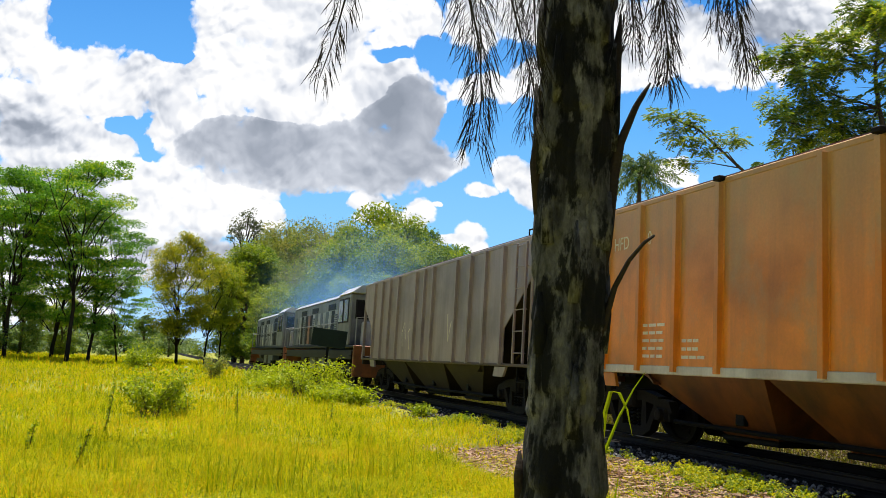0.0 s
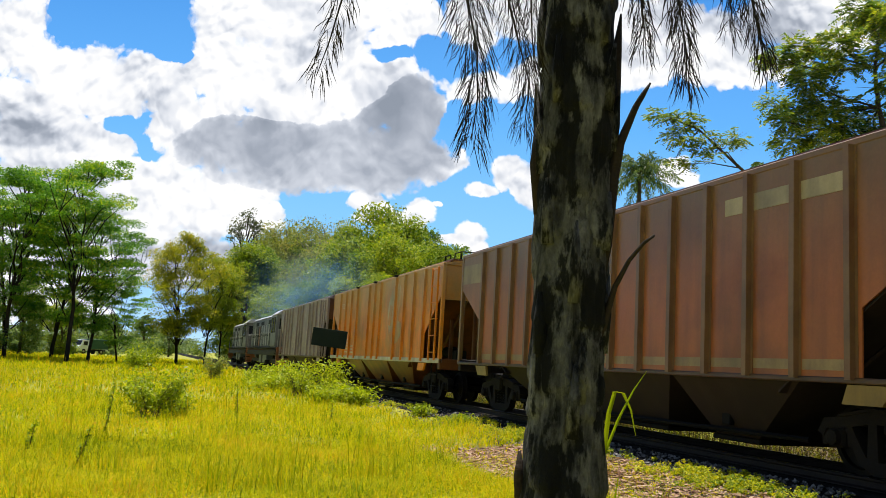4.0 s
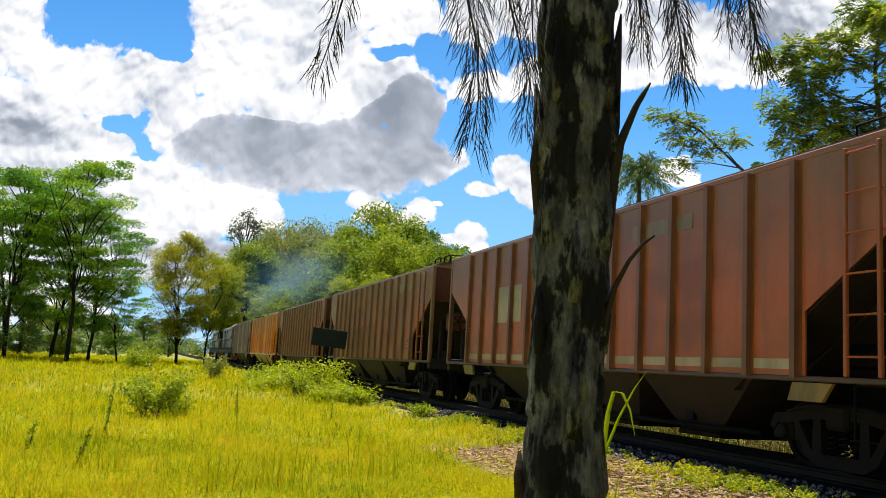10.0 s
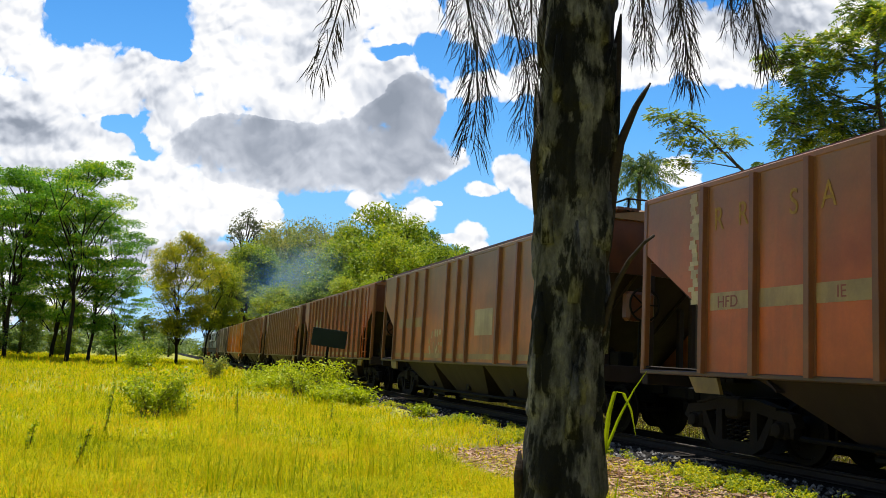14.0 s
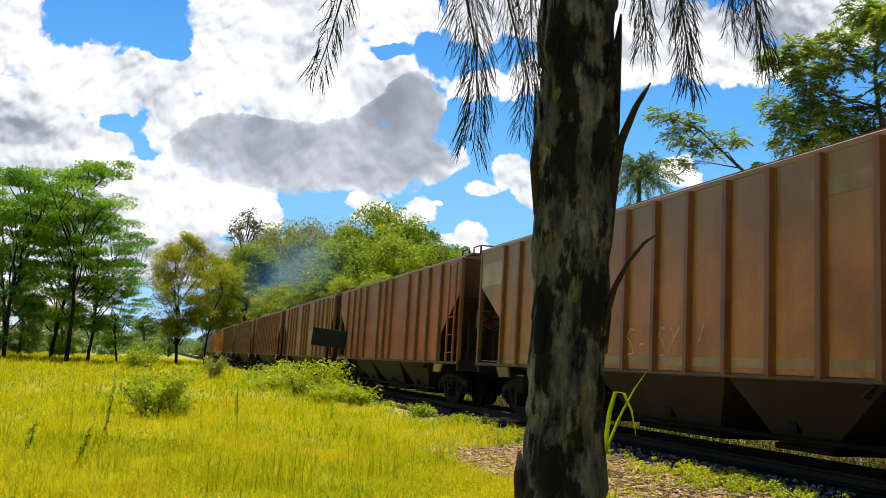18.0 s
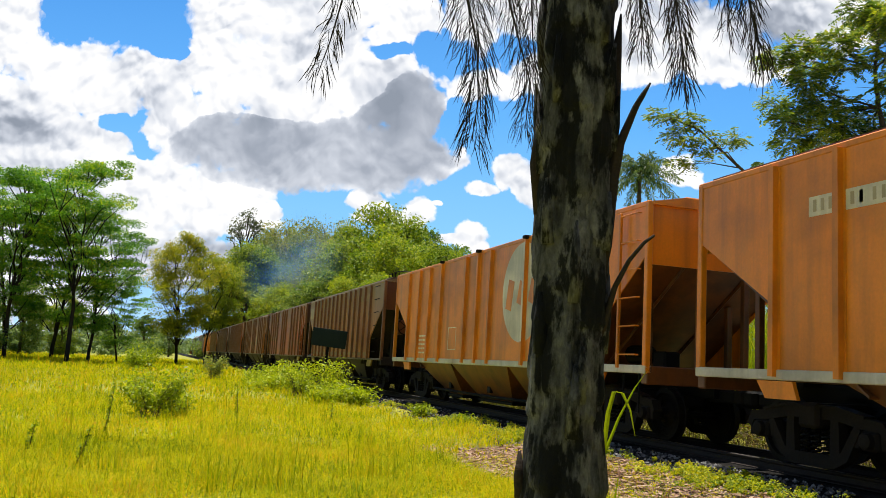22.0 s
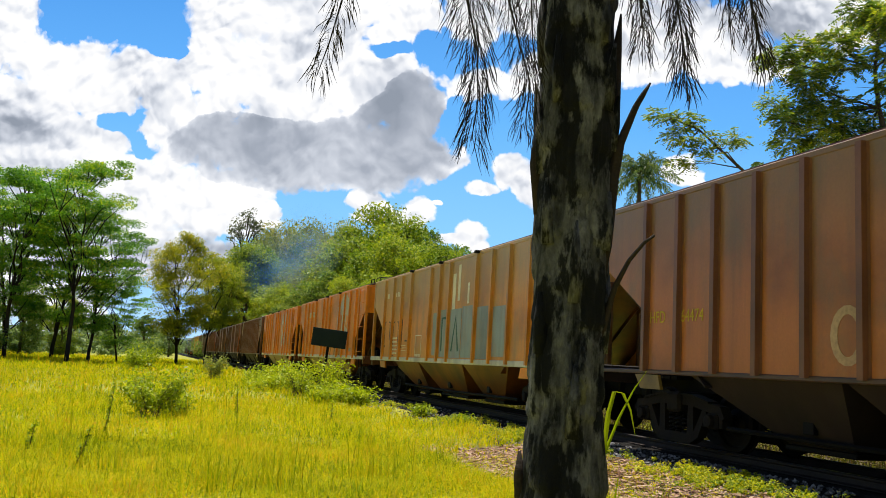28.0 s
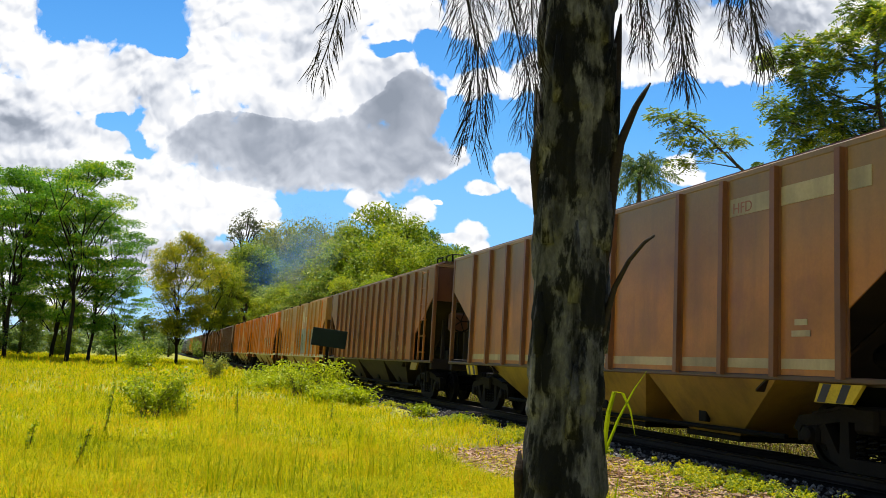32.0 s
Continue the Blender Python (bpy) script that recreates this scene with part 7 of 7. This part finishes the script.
# ---- weeds and grasses ----
def blades(rng, x, y, h, w, lean=0.35, z=None):
    """Bent grass blades, each a strip that narrows to its tip."""
    n = len(x)
    z = ground_z(x, y) if z is None else z
    a = rng.uniform(0, 2 * math.pi, n)
    d = np.stack([np.cos(a), np.sin(a), np.zeros(n)], 1)
    s = np.stack([-np.sin(a + 0.6), np.cos(a + 0.6), np.zeros(n)], 1)
    l = (lean * rng.random(n))[:, None]
    p = np.stack([x, y, z - 0.02], 1)
    up = np.array([0, 0, 1.0])
    h, w = h[:, None], w[:, None]
    m = p + up * h * 0.55 + d * h * l * 0.25
    t = p + up * h * (1 - 0.25 * l) + d * h * l * 0.9
    v = np.stack([p - s * w * 0.5, p + s * w * 0.5, m + s * w * 0.42, m - s * w * 0.42, t + s * w * 0.06, t - s * w * 0.06], 1).reshape(-1, 3)
    i = np.arange(n)[:, None] * 6
    q = np.concatenate([i + np.array([[0, 1, 2, 3]]), i + np.array([[3, 2, 4, 5]])], 1).reshape(-1, 4)
    return v, q


def meadow():
    rng = np.random.default_rng(17)
    V, Q, base = [], [], 0

    def sow(n, r0, r1, h0, h1, w0, w1, lean=1.0, a0=-11, a1=46, keep=None):
        nonlocal base
        r = np.sqrt(rng.uniform(r0 * r0, r1 * r1, n))
        a = np.radians(rng.uniform(a0, a1, n))
        x, y = r * np.sin(a), r * np.cos(a)
        edge = 6.3 + 0.25 * np.sin(y * 0.9) + 0.15 * np.sin(y * 2.3) - 0.65 * np.exp(-((y - 24.5) / 4.5) ** 2)
        ok = (x < edge)
        # a dry, bare strip beside the ballast
        dry = (x > 4.5 + 0.5 * np.sin(y)) & (y < 14)
        ok &= ~(dry & (rng.random(n) < 0.85))
        tuft = 0.62 + 0.6 * np.sin(x * 2.7 + 1.3 * np.sin(y * 1.9)) * np.sin(y * 2.1)
        hh = rng.uniform(h0, h1, n) * np.clip(tuft + 0.3, 0.45, 1.25)
        hh = np.where(dry, hh * 0.45, hh)
        x, y, hh = x[ok], y[ok], hh[ok]
        v, q = blades(rng, x, y, hh, rng.uniform(w0, w1, len(x)), lean)
        V.append(v)
        Q.append(q + base)
        base += len(v)

    sow(125000, 6.5, 14, 0.07, 0.30, 0.004, 0.009, 2.3)
    sow(90000, 14, 26, 0.09, 0.32, 0.007, 0.014, 2.0)
    sow(70000, 26, 55, 0.12, 0.32, 0.012, 0.026)
    sow(32000, 55, 120, 0.2, 0.45, 0.04, 0.08, a0=-14, a1=12)
    # taller flowering stalks
    sow(300, 6.0, 14, 0.45, 0.8, 0.004, 0.007, 0.3, -11, 20)
    sow(600, 14, 40, 0.5, 0.85, 0.007, 0.012, 0.3, -11, 12)
    # clumps of coarse upright grass
    for cx, cy, k, hh in ((1.22, 8.3, 90, 0.62), (2.35, 9.2, 70, 0.55), (0.62, 8.9, 50, 0.5), (-0.35, 9.6, 40, 0.45), (3.1, 12.5, 40, 0.45), (-0.6, 12.4, 40, 0.4)):
        x, y = cx + rng.normal(size=k) * 0.13, cy + rng.normal(size=k) * 0.13
        v, q = blades(rng, x, y, rng.uniform(0.6, 1.15, k) * hh, rng.uniform(0.004, 0.008, k), 0.35)
        V.append(v)
        Q.append(q + base)
        base += len(v)
    # leafy herbs and seed heads among the blades
    for n, r0, r1, size, top in ((3600, 6.5, 13, 0.026, 0.10), (2800, 13, 26, 0.045, 0.12), (1400, 26, 55, 0.10, 0.2)):
        r = np.sqrt(rng.uniform(r0 * r0, r1 * r1, n))
        a = np.radians(rng.uniform(-11, 40, n))
        x, y = r * np.sin(a), r * np.cos(a)
        ok = x < 6.3
        x, y = x[ok], y[ok]
        c = np.stack([x, y, ground_z(x, y) + rng.uniform(0.05, top, len(x))], 1)
        v, q = leaf_cloud(rng, c, rng.uniform(0.05, 0.14, len(x)) * (size / 0.04) ** 0.5, 7, size, 0.8)
        V.append(v)
        Q.append(q + base)
        base += len(v)
    ob = link("meadow_grass", fast_mesh("meadow_grass", np.concatenate(V), np.concatenate(Q)), GRASS)
    tagged(ob, "dense sunlit yellow-green meadow grass", "grass", kind="stuff")


meadow()


VERGE = leafy("dry_verge_grass", [(0.008, 0.012, 0.003), (0.04, 0.055, 0.005), (0.20, 0.21, 0.012), (0.02, 0.013, 0.006), (0.07, 0.045, 0.016), (0.26, 0.19, 0.08)], 0.35, 0.7, 0.7)


def tall_grass():
    """The stand of tall grass on the far side of the track."""
    rng = np.random.default_rng(19)
    n = 20000
    x = rng.uniform(12.7, 16.5, n)
    y = rng.uniform(-2, 46, n)
    h = rng.uniform(1.9, 3.6, n)
    v, q = blades(rng, x, y, h, rng.uniform(0.014, 0.034, n), 0.55)
    ob = link("tall_grass", fast_mesh("tall_grass", v, q), GRASS_TALL)
    tagged(ob, "stand of tall green grass beyond the track", "grass", kind="stuff")
    n = 16000
    x = rng.uniform(9.8, 12.9, n)
    y = rng.uniform(4, 60, n)
    h = rng.uniform(0.08, 0.36, n)
    v, q = blades(rng, x, y, h, rng.uniform(0.008, 0.02, n), 0.7)
    ob = link("verge_grass", fast_mesh("verge_grass", v, q), VERGE)
    tagged(ob, "dry low grass along the far side of the track", "grass", kind="stuff")


tall_grass()


MOSSY = leafy("low_yellow_weeds", [(0.04, 0.10, 0.02), (0.14, 0.24, 0.02), (0.40, 0.41, 0.01), (0.60, 0.52, 0.01)], 0.38, 0.6, 0.9)


def trackside_litter():
    """Loose stones, dry leaves and straw on the strip beside the ballast."""
    rng = np.random.default_rng(29)
    m = Mesh()
    for i in range(3800):
        y = rng.uniform(7.5, 34) if i % 2 else rng.uniform(7.5, 16)
        x = rng.uniform(5.9, 7.35)
        zz = float(np.interp(x, [5.9, 6.2, 6.7, 7.2, 7.35], [-0.36, -0.31, -0.235, -0.15, -0.14]))
        s = rng.uniform(0.014, 0.04)
        o = rng.normal(size=(6, 3)) * 0.18 + np.array([[1, 0, 0], [-1, 0, 0], [0, 1, 0], [0, -1, 0], [0, 0, 0.8], [0, 0, -0.8]])
        m.add([(x + a * s, y + b * s, zz + 0.01 + c * s) for a, b, c in o], [(0, 2, 4), (2, 1, 4), (1, 3, 4), (3, 0, 4), (2, 0, 5), (1, 2, 5), (3, 1, 5), (0, 3, 5)])
    me = bpy.data.meshes.new("ballast_stones")
    me.from_pydata(m.v, [], m.f)
    st, nt, b = nodes_of("broken_stone")
    g = nt.nodes.new("ShaderNodeNewGeometry")
    nt.links.new(ramp(nt, g.outputs["Random Per Island"], [(0.0, (0.05, 0.047, 0.044)), (0.5, (0.13, 0.124, 0.12)), (1.0, (0.27, 0.26, 0.25))]), b.inputs["Base Color"])
    b.inputs["Roughness"].default_value = 0.95
    b.inputs["Specular IOR Level"].default_value = 0.1
    tagged(link("ballast_stones", me, st), "loose grey ballast stones along the track edge", "stones", kind="stuff")
    n = 15000
    x, y = rng.uniform(4.3, 6.6, n), rng.uniform(7.0, 14, n)
    z = ground_z(x, y)
    a = rng.uniform(0, math.pi, n)
    l, w = rng.uniform(0.03, 0.09, n), rng.uniform(0.008, 0.022, n)
    d = np.stack([np.cos(a) * l, np.sin(a) * l, rng.normal(size=n) * 0.012], 1)
    s = np.stack([-np.sin(a) * w, np.cos(a) * w, rng.normal(size=n) * 0.006], 1)
    p = np.stack([x, y, z + rng.uniform(0.008, 0.05, n)], 1)
    v = np.stack([p - d, p + s, p + d, p - s], 1).reshape(-1, 3)
    straw = leafy("dry_leaf_litter", [(0.12, 0.06, 0.035), (0.28, 0.16, 0.10), (0.44, 0.29, 0.20), (0.62, 0.47, 0.36)], 0.1, 0.9)
    tagged(link("leaf_litter", fast_mesh("leaf_litter", v, np.arange(n * 4).reshape(-1, 4)), straw), "dry brown leaves and straw on bare ground", "leaf litter", kind="stuff")
    # low weeds that creep over the edge of the ballast
    pts, rad = [], []
    tufts = [(6.62 + rng.normal() * 0.2, rng.uniform(7.5, 30) if k % 3 else rng.uniform(7.5, 14), rng.uniform(0.12, 0.32)) for k in range(36)]
    for i in range(420):
        cx, cy, cr = tufts[i % 36]
        x, y = cx + rng.normal() * cr * 0.6, cy + rng.normal() * cr * 1.6
        pts.append((x, y, float(np.interp(x, [5.9, 6.2, 6.7, 7.2], [-0.36, -0.31, -0.22, -0.14])) + 0.05))
        rad.append(rng.uniform(0.03, 0.13))
    v, q = leaf_cloud(rng, pts, rad, 70, 0.034, 0.75)
    tagged(link("ballast_weeds", fast_mesh("ballast_weeds", v, q), MOSSY), "low yellow-green weeds along the ballast edge", "weeds", kind="stuff")


trackside_litter()


def far_verge_weeds():
    """Scrubby weeds and dry stalks on the far side of the track."""
    rng = np.random.default_rng(31)
    pts, rad = [], []
    for i in range(1500):
        x, y = rng.uniform(10.1, 13.2), rng.uniform(3, 40)
        h = rng.uniform(0.05, 0.45) * (1.0 + 0.8 * math.sin(y * 1.7) * math.sin(x * 2.1 + y * 0.6))
        pts.append((x, y, float(ground_z(x, y)) + 0.05 + max(0.0, h) * 0.6))
        rad.append(rng.uniform(0.1, 0.3))
    v, q = leaf_cloud(rng, pts, rad, 44, 0.05, 1.1)
    tagged(link("far_weeds", fast_mesh("far_weeds", v, q), VERGE), "scrubby yellow-green weeds and dry stalks beyond the track", "weeds", kind="stuff")


far_verge_weeds()


def reed_by_palm():
    """A coarse grass with folded blades beside the palm's foot."""
    r = empty("reed_grass", pose(2.12, 3.76, float(ground_z(2.12, 3.76)) - 0.02))
    o = Vector((2.12, 3.76, float(ground_z(2.12, 3.76)) - 0.02))
    P = lambda x, y, z: Vector((x, y, z)) - o
    def blade(pts, w, name="blade", label=""):
        m = Mesh()
        pts = [Vector(p) for p in pts]
        side = Vector((0.85, -0.5, 0.1)).normalized()
        vs, fs = [], []
        for i, p in enumerate(pts):
            ww = w * (1 - (i / (len(pts) - 1)) ** 2 * 0.92)
            vs += [p - side * ww, p + Vector((0.2, 0.4, -0.1)).normalized() * ww * 0.5, p + side * ww]
        for i in range(len(pts) - 1):
            a = i * 3
            fs += [(a, a + 1, a + 4, a + 3), (a + 1, a + 2, a + 5, a + 4)]
        m.add(vs, fs)
        return part(name, m, WEED, r, label)
    stalk = blade([P(2.08, 3.76, -0.42), P(2.085, 3.75, 0.2), P(2.105, 3.745, 0.6), P(2.16, 3.71, 0.78), P(2.22, 3.68, 0.92), P(2.272, 3.654, 1.012)], 0.011, "stalk")
    b2 = blade([P(2.085, 3.75, 0.55), P(2.10, 3.735, 0.80), P(2.125, 3.73, 0.905), P(2.16, 3.71, 0.90), P(2.195, 3.69, 0.82), P(2.215, 3.67, 0.70)], 0.012)
    b3 = blade([P(2.085, 3.75, -0.40), P(2.08, 3.755, 0.3), P(2.085, 3.75, 0.55), P(2.09, 3.75, 0.72)], 0.010)
    b4 = blade([P(2.12, 3.76, -0.42), P(2.14, 3.74, 0.1), P(2.155, 3.72, 0.38), P(2.17, 3.71, 0.50)], 0.010)
    tagged(r, "bright green coarse grass with folded blades beside the palm", "grass")
    return r, [stalk, b2]


REED_SWAY = reed_by_palm()[1]


def tall_weed(x, y, h, seed, lean=0.1):
    """A single upright weed with leaves up its stem."""
    rng = np.random.default_rng(seed)
    w = empty("weed", pose(x, y, float(ground_z(x, y)) - 0.02))
    top = Vector((lean * h, 0.05 * h, h))
    part("stem", Mesh().tube([(0, 0, 0), tuple(top * 0.5 + Vector((0.02, 0, 0))), tuple(top)], [0.008, 0.006, 0.003], 5), BARK, w)
    anchors = [np.array(top) * f for f in np.linspace(0.15, 1.0, 14)]
    v, q = leaf_cloud(rng, anchors, [0.04] * 14, 5, 0.06, 0.8, 0.45)
    link("leaves", fast_mesh("leaves", v, q), WEED, w)
    return tagged(w, "thin upright weed with small green leaves in the meadow", "weed")


for i, (x, y, h, le) in enumerate(((-0.62, 13.8, 0.85, 0.12), (1.66, 17.5, 0.75, -0.05), (-1.35, 11.2, 0.5, 0.2), (-0.75, 10.6, 0.5, 0.3), (3.6, 18.0, 0.6, 0.1), (-0.4, 22.0, 0.7, 0.0))):
    tall_weed(x, y, h, 130 + i, le)


# ---- trackside sign, seen from behind ----
def track_sign():
    s = empty("track_sign", pose(5.86, 31.46, GROUND_Z - 0.05))
    black = plain("dark_green_board_back", (0.012, 0.022, 0.02), 0.6, 0, 0.3, 6)
    part("board", Mesh().box(-0.64, 0.64, -0.012, 0.012, 1.90, 2.56, 0.006), black, s, "blank dark board back")
    part("post", Mesh().box(-0.05, 0.05, 0.014, 0.09, 0.0, 2.45, 0.008), STEEL_DARK, s)
    part("batten", Mesh().box(-0.5, 0.5, 0.014, 0.04, 2.05, 2.10, 0.004), STEEL_DARK, s)
    part("batten", Mesh().box(-0.5, 0.5, 0.014, 0.04, 2.36, 2.41, 0.004), STEEL_DARK, s)
    s.matrix_basis = pose(5.9, 31.46, GROUND_Z - 0.05, 0, 4.5, -10)
    tagged(s, "dark rectangular railway sign on a leaning post, seen from behind", "sign")


track_sign()


# ---- a small truck that drives by far off, behind the trees ----
def small_truck():
    v = empty("truck", pose(-5.17, 127.90, -0.3, 0, 0, -44.8))
    white = plain("white_truck_paint", (0.62, 0.66, 0.72), 0.4, 0, 0.1, 2, 0.02)
    green = plain("dark_green_canvas", (0.035, 0.085, 0.06), 0.8, 0, 0.3, 2, 0.2)
    part("cab", Mesh().slab([(-0.1, 0.4), (-0.1, 1.1), (0.1, 1.2), (0.45, 1.95), (1.5, 2.0), (1.5, 0.4)], 0, -0.88, 0.88), white, v)
    part("windscreen", Mesh().slab([(0.10, 1.22), (0.43, 1.90), (0.41, 1.91), (0.08, 1.23)], 0, -0.76, 0.76), GLASS_DARK, v)
    part("cargo_box", Mesh().box(-0.95, 0.95, 1.6, 4.9, 0.75, 2.15, 0.05), green, v, "dark green canvas cargo cover")
    part("chassis", Mesh().box(-0.5, 0.5, 0.2, 4.8, 0.45, 0.7, 0.02), LOCO_DARK, v)
    for s in (-1, 1):
        part("side_window", Mesh().box(s * 0.882, s * 0.89, 0.55, 1.3, 1.22, 1.78), GLASS_DARK, v)
        part("headlight", Mesh().box(s * 0.52, s * 0.82, -0.12, -0.09, 0.72, 0.92, 0.01), GALV, v)
        for y in (0.65, 3.8):
            w = part("wheel", Mesh().lathe_x([(s * 0.70, 0.2), (s * 0.70, 0.36), (s * 0.9, 0.36), (s * 0.9, 0.2)], y, 0.36, 16), RUBBER, v)
            part("hub", Mesh().lathe_x([(s * 0.9, 0.18), (s * 0.915, 0.14)], y, 0.36, 12), GALV, w)
    part("bumper", Mesh().box(-0.86, 0.86, -0.2, -0.105, 0.4, 0.6, 0.02), LOCO_DARK, v)
    part("grille", Mesh().box(-0.45, 0.45, -0.125, -0.102, 0.70, 0.9, 0.01), LOCO_DARK, v)
    return tagged(v, "small truck with white cab and green canvas cover", "truck")


truck = small_truck()


# ---- motion ----
RUN = [(0.0, 0.0), (2.0, 10.9), (5.5, 29.57), (8.0, 42.95), (11.0, 59.5), (13.6, 74.05), (16.5, 90.5), (19.0, 104.85), (22.0, 122.15), (24.6, 137.1), (27.5, 153.6), (30.1, 168.55), (32.0, 179.75)]
# how far the hanging fronds lean in the breeze, second by second, in degrees
GUST = [(0, 0), (1, 0.5), (2, 1.0), (3, 1.4), (4.5, 3.0), (6, 3.6), (7, 0.6), (8, 0.6), (9, 1.2), (10, 1.9), (11, 2.2), (12, 3.2), (13, 3.8), (14, 2.6), (15.5, 1.4), (17, 1.9), (18, 2.8), (19, 1.0), (20, 1.2), (21, 1.9), (22, 2.0), (23, 1.9), (24, 2.1), (25, 2.5), (26.5, 1.6), (28, 2.2), (29, 2.5), (30, 2.0), (31, 2.3), (32, 2.1)]


def run_at(t):
    return float(np.interp(t, [a for a, _ in RUN], [b for _, b in RUN]))


def motions():
    for thing, y in TRAIN:
        walk(thing, [(t, pose(TRACK_X, y + d, 0)) for t, d in RUN])
    # wheels roll with the train
    times = [i * 0.1 for i in range(321)]
    for w in WHEELSETS:
        x, y, z = w.location
        walk(w, [(t, pose(x, y, z, -math.degrees(run_at(t) / 0.412))) for t in times])
    # the cloud bank drifts nearer
    a = radians(18.14)
    walk(backdrop, [(t, pose((2600 - 70 * t / 32) * math.sin(a), (2600 - 70 * t / 32) * math.cos(a), -8 * t / 32, 0, 0, -18.14)) for t in (0.0, 16.0, 32.0)])
    # the dead fronds swing
    share = (0.25, 0.3, 0.35, 0.3, 0.6, 1.0, 1.0, 0.8)
    for (f, root), k in zip(SWAY, share):
        walk(f, [(t, pose(*root, 0, -g * k * (1 if k > 0.5 else -0.6), 0)) for t, g in GUST])
    for ob, k in zip(REED_SWAY, (0.15, 1.0)):
        walk(ob, [(t, pose(0, 0, 0, 0, g * k * 0.4, 0)) for t, g in GUST])
    # the truck passes behind the grove
    walk(truck, [(t, pose(x - 1.5, y, -0.28, 0, 0, -44.8)) for t, x, y in ((0, -6.41, 184.89), (5.5, -10.22, 121.57), (7.5, -11.73, 118.42), (9.5, -13.62, 115.2), (10.5, -14.78, 114.05), (11.5, -16.36, 111.81), (12.5, -18.28, 110.5), (14, -21.12, 107.95), (16, -24.84, 105.11), (32, -46.36, 88.6))])
    # smoke left behind the engines, spreading slowly along the wood's edge
    for i, ob in enumerate(SMOKE):
        y0, z0 = 37 + i * 6.2, 4.3 + 0.5 * (i % 3)
        walk(ob, [(t, pose(9.4 + 0.05 * t + 0.3 * i + (0.0 if i % 2 else 1.1 * gone), y0 + gone * (0.8 + 0.03 * i), z0 + rise + (0.10 * t if i % 2 else 0.03 * t), 0, 0, 0)) for t, gone, rise in ((0.0, 0, 0), (4.0, 12, 0.9), (9.0, 22, 1.8), (16.0, 27, 2.4), (24.0, 30, 2.8), (32.0, 33, 3.0))])


motions()
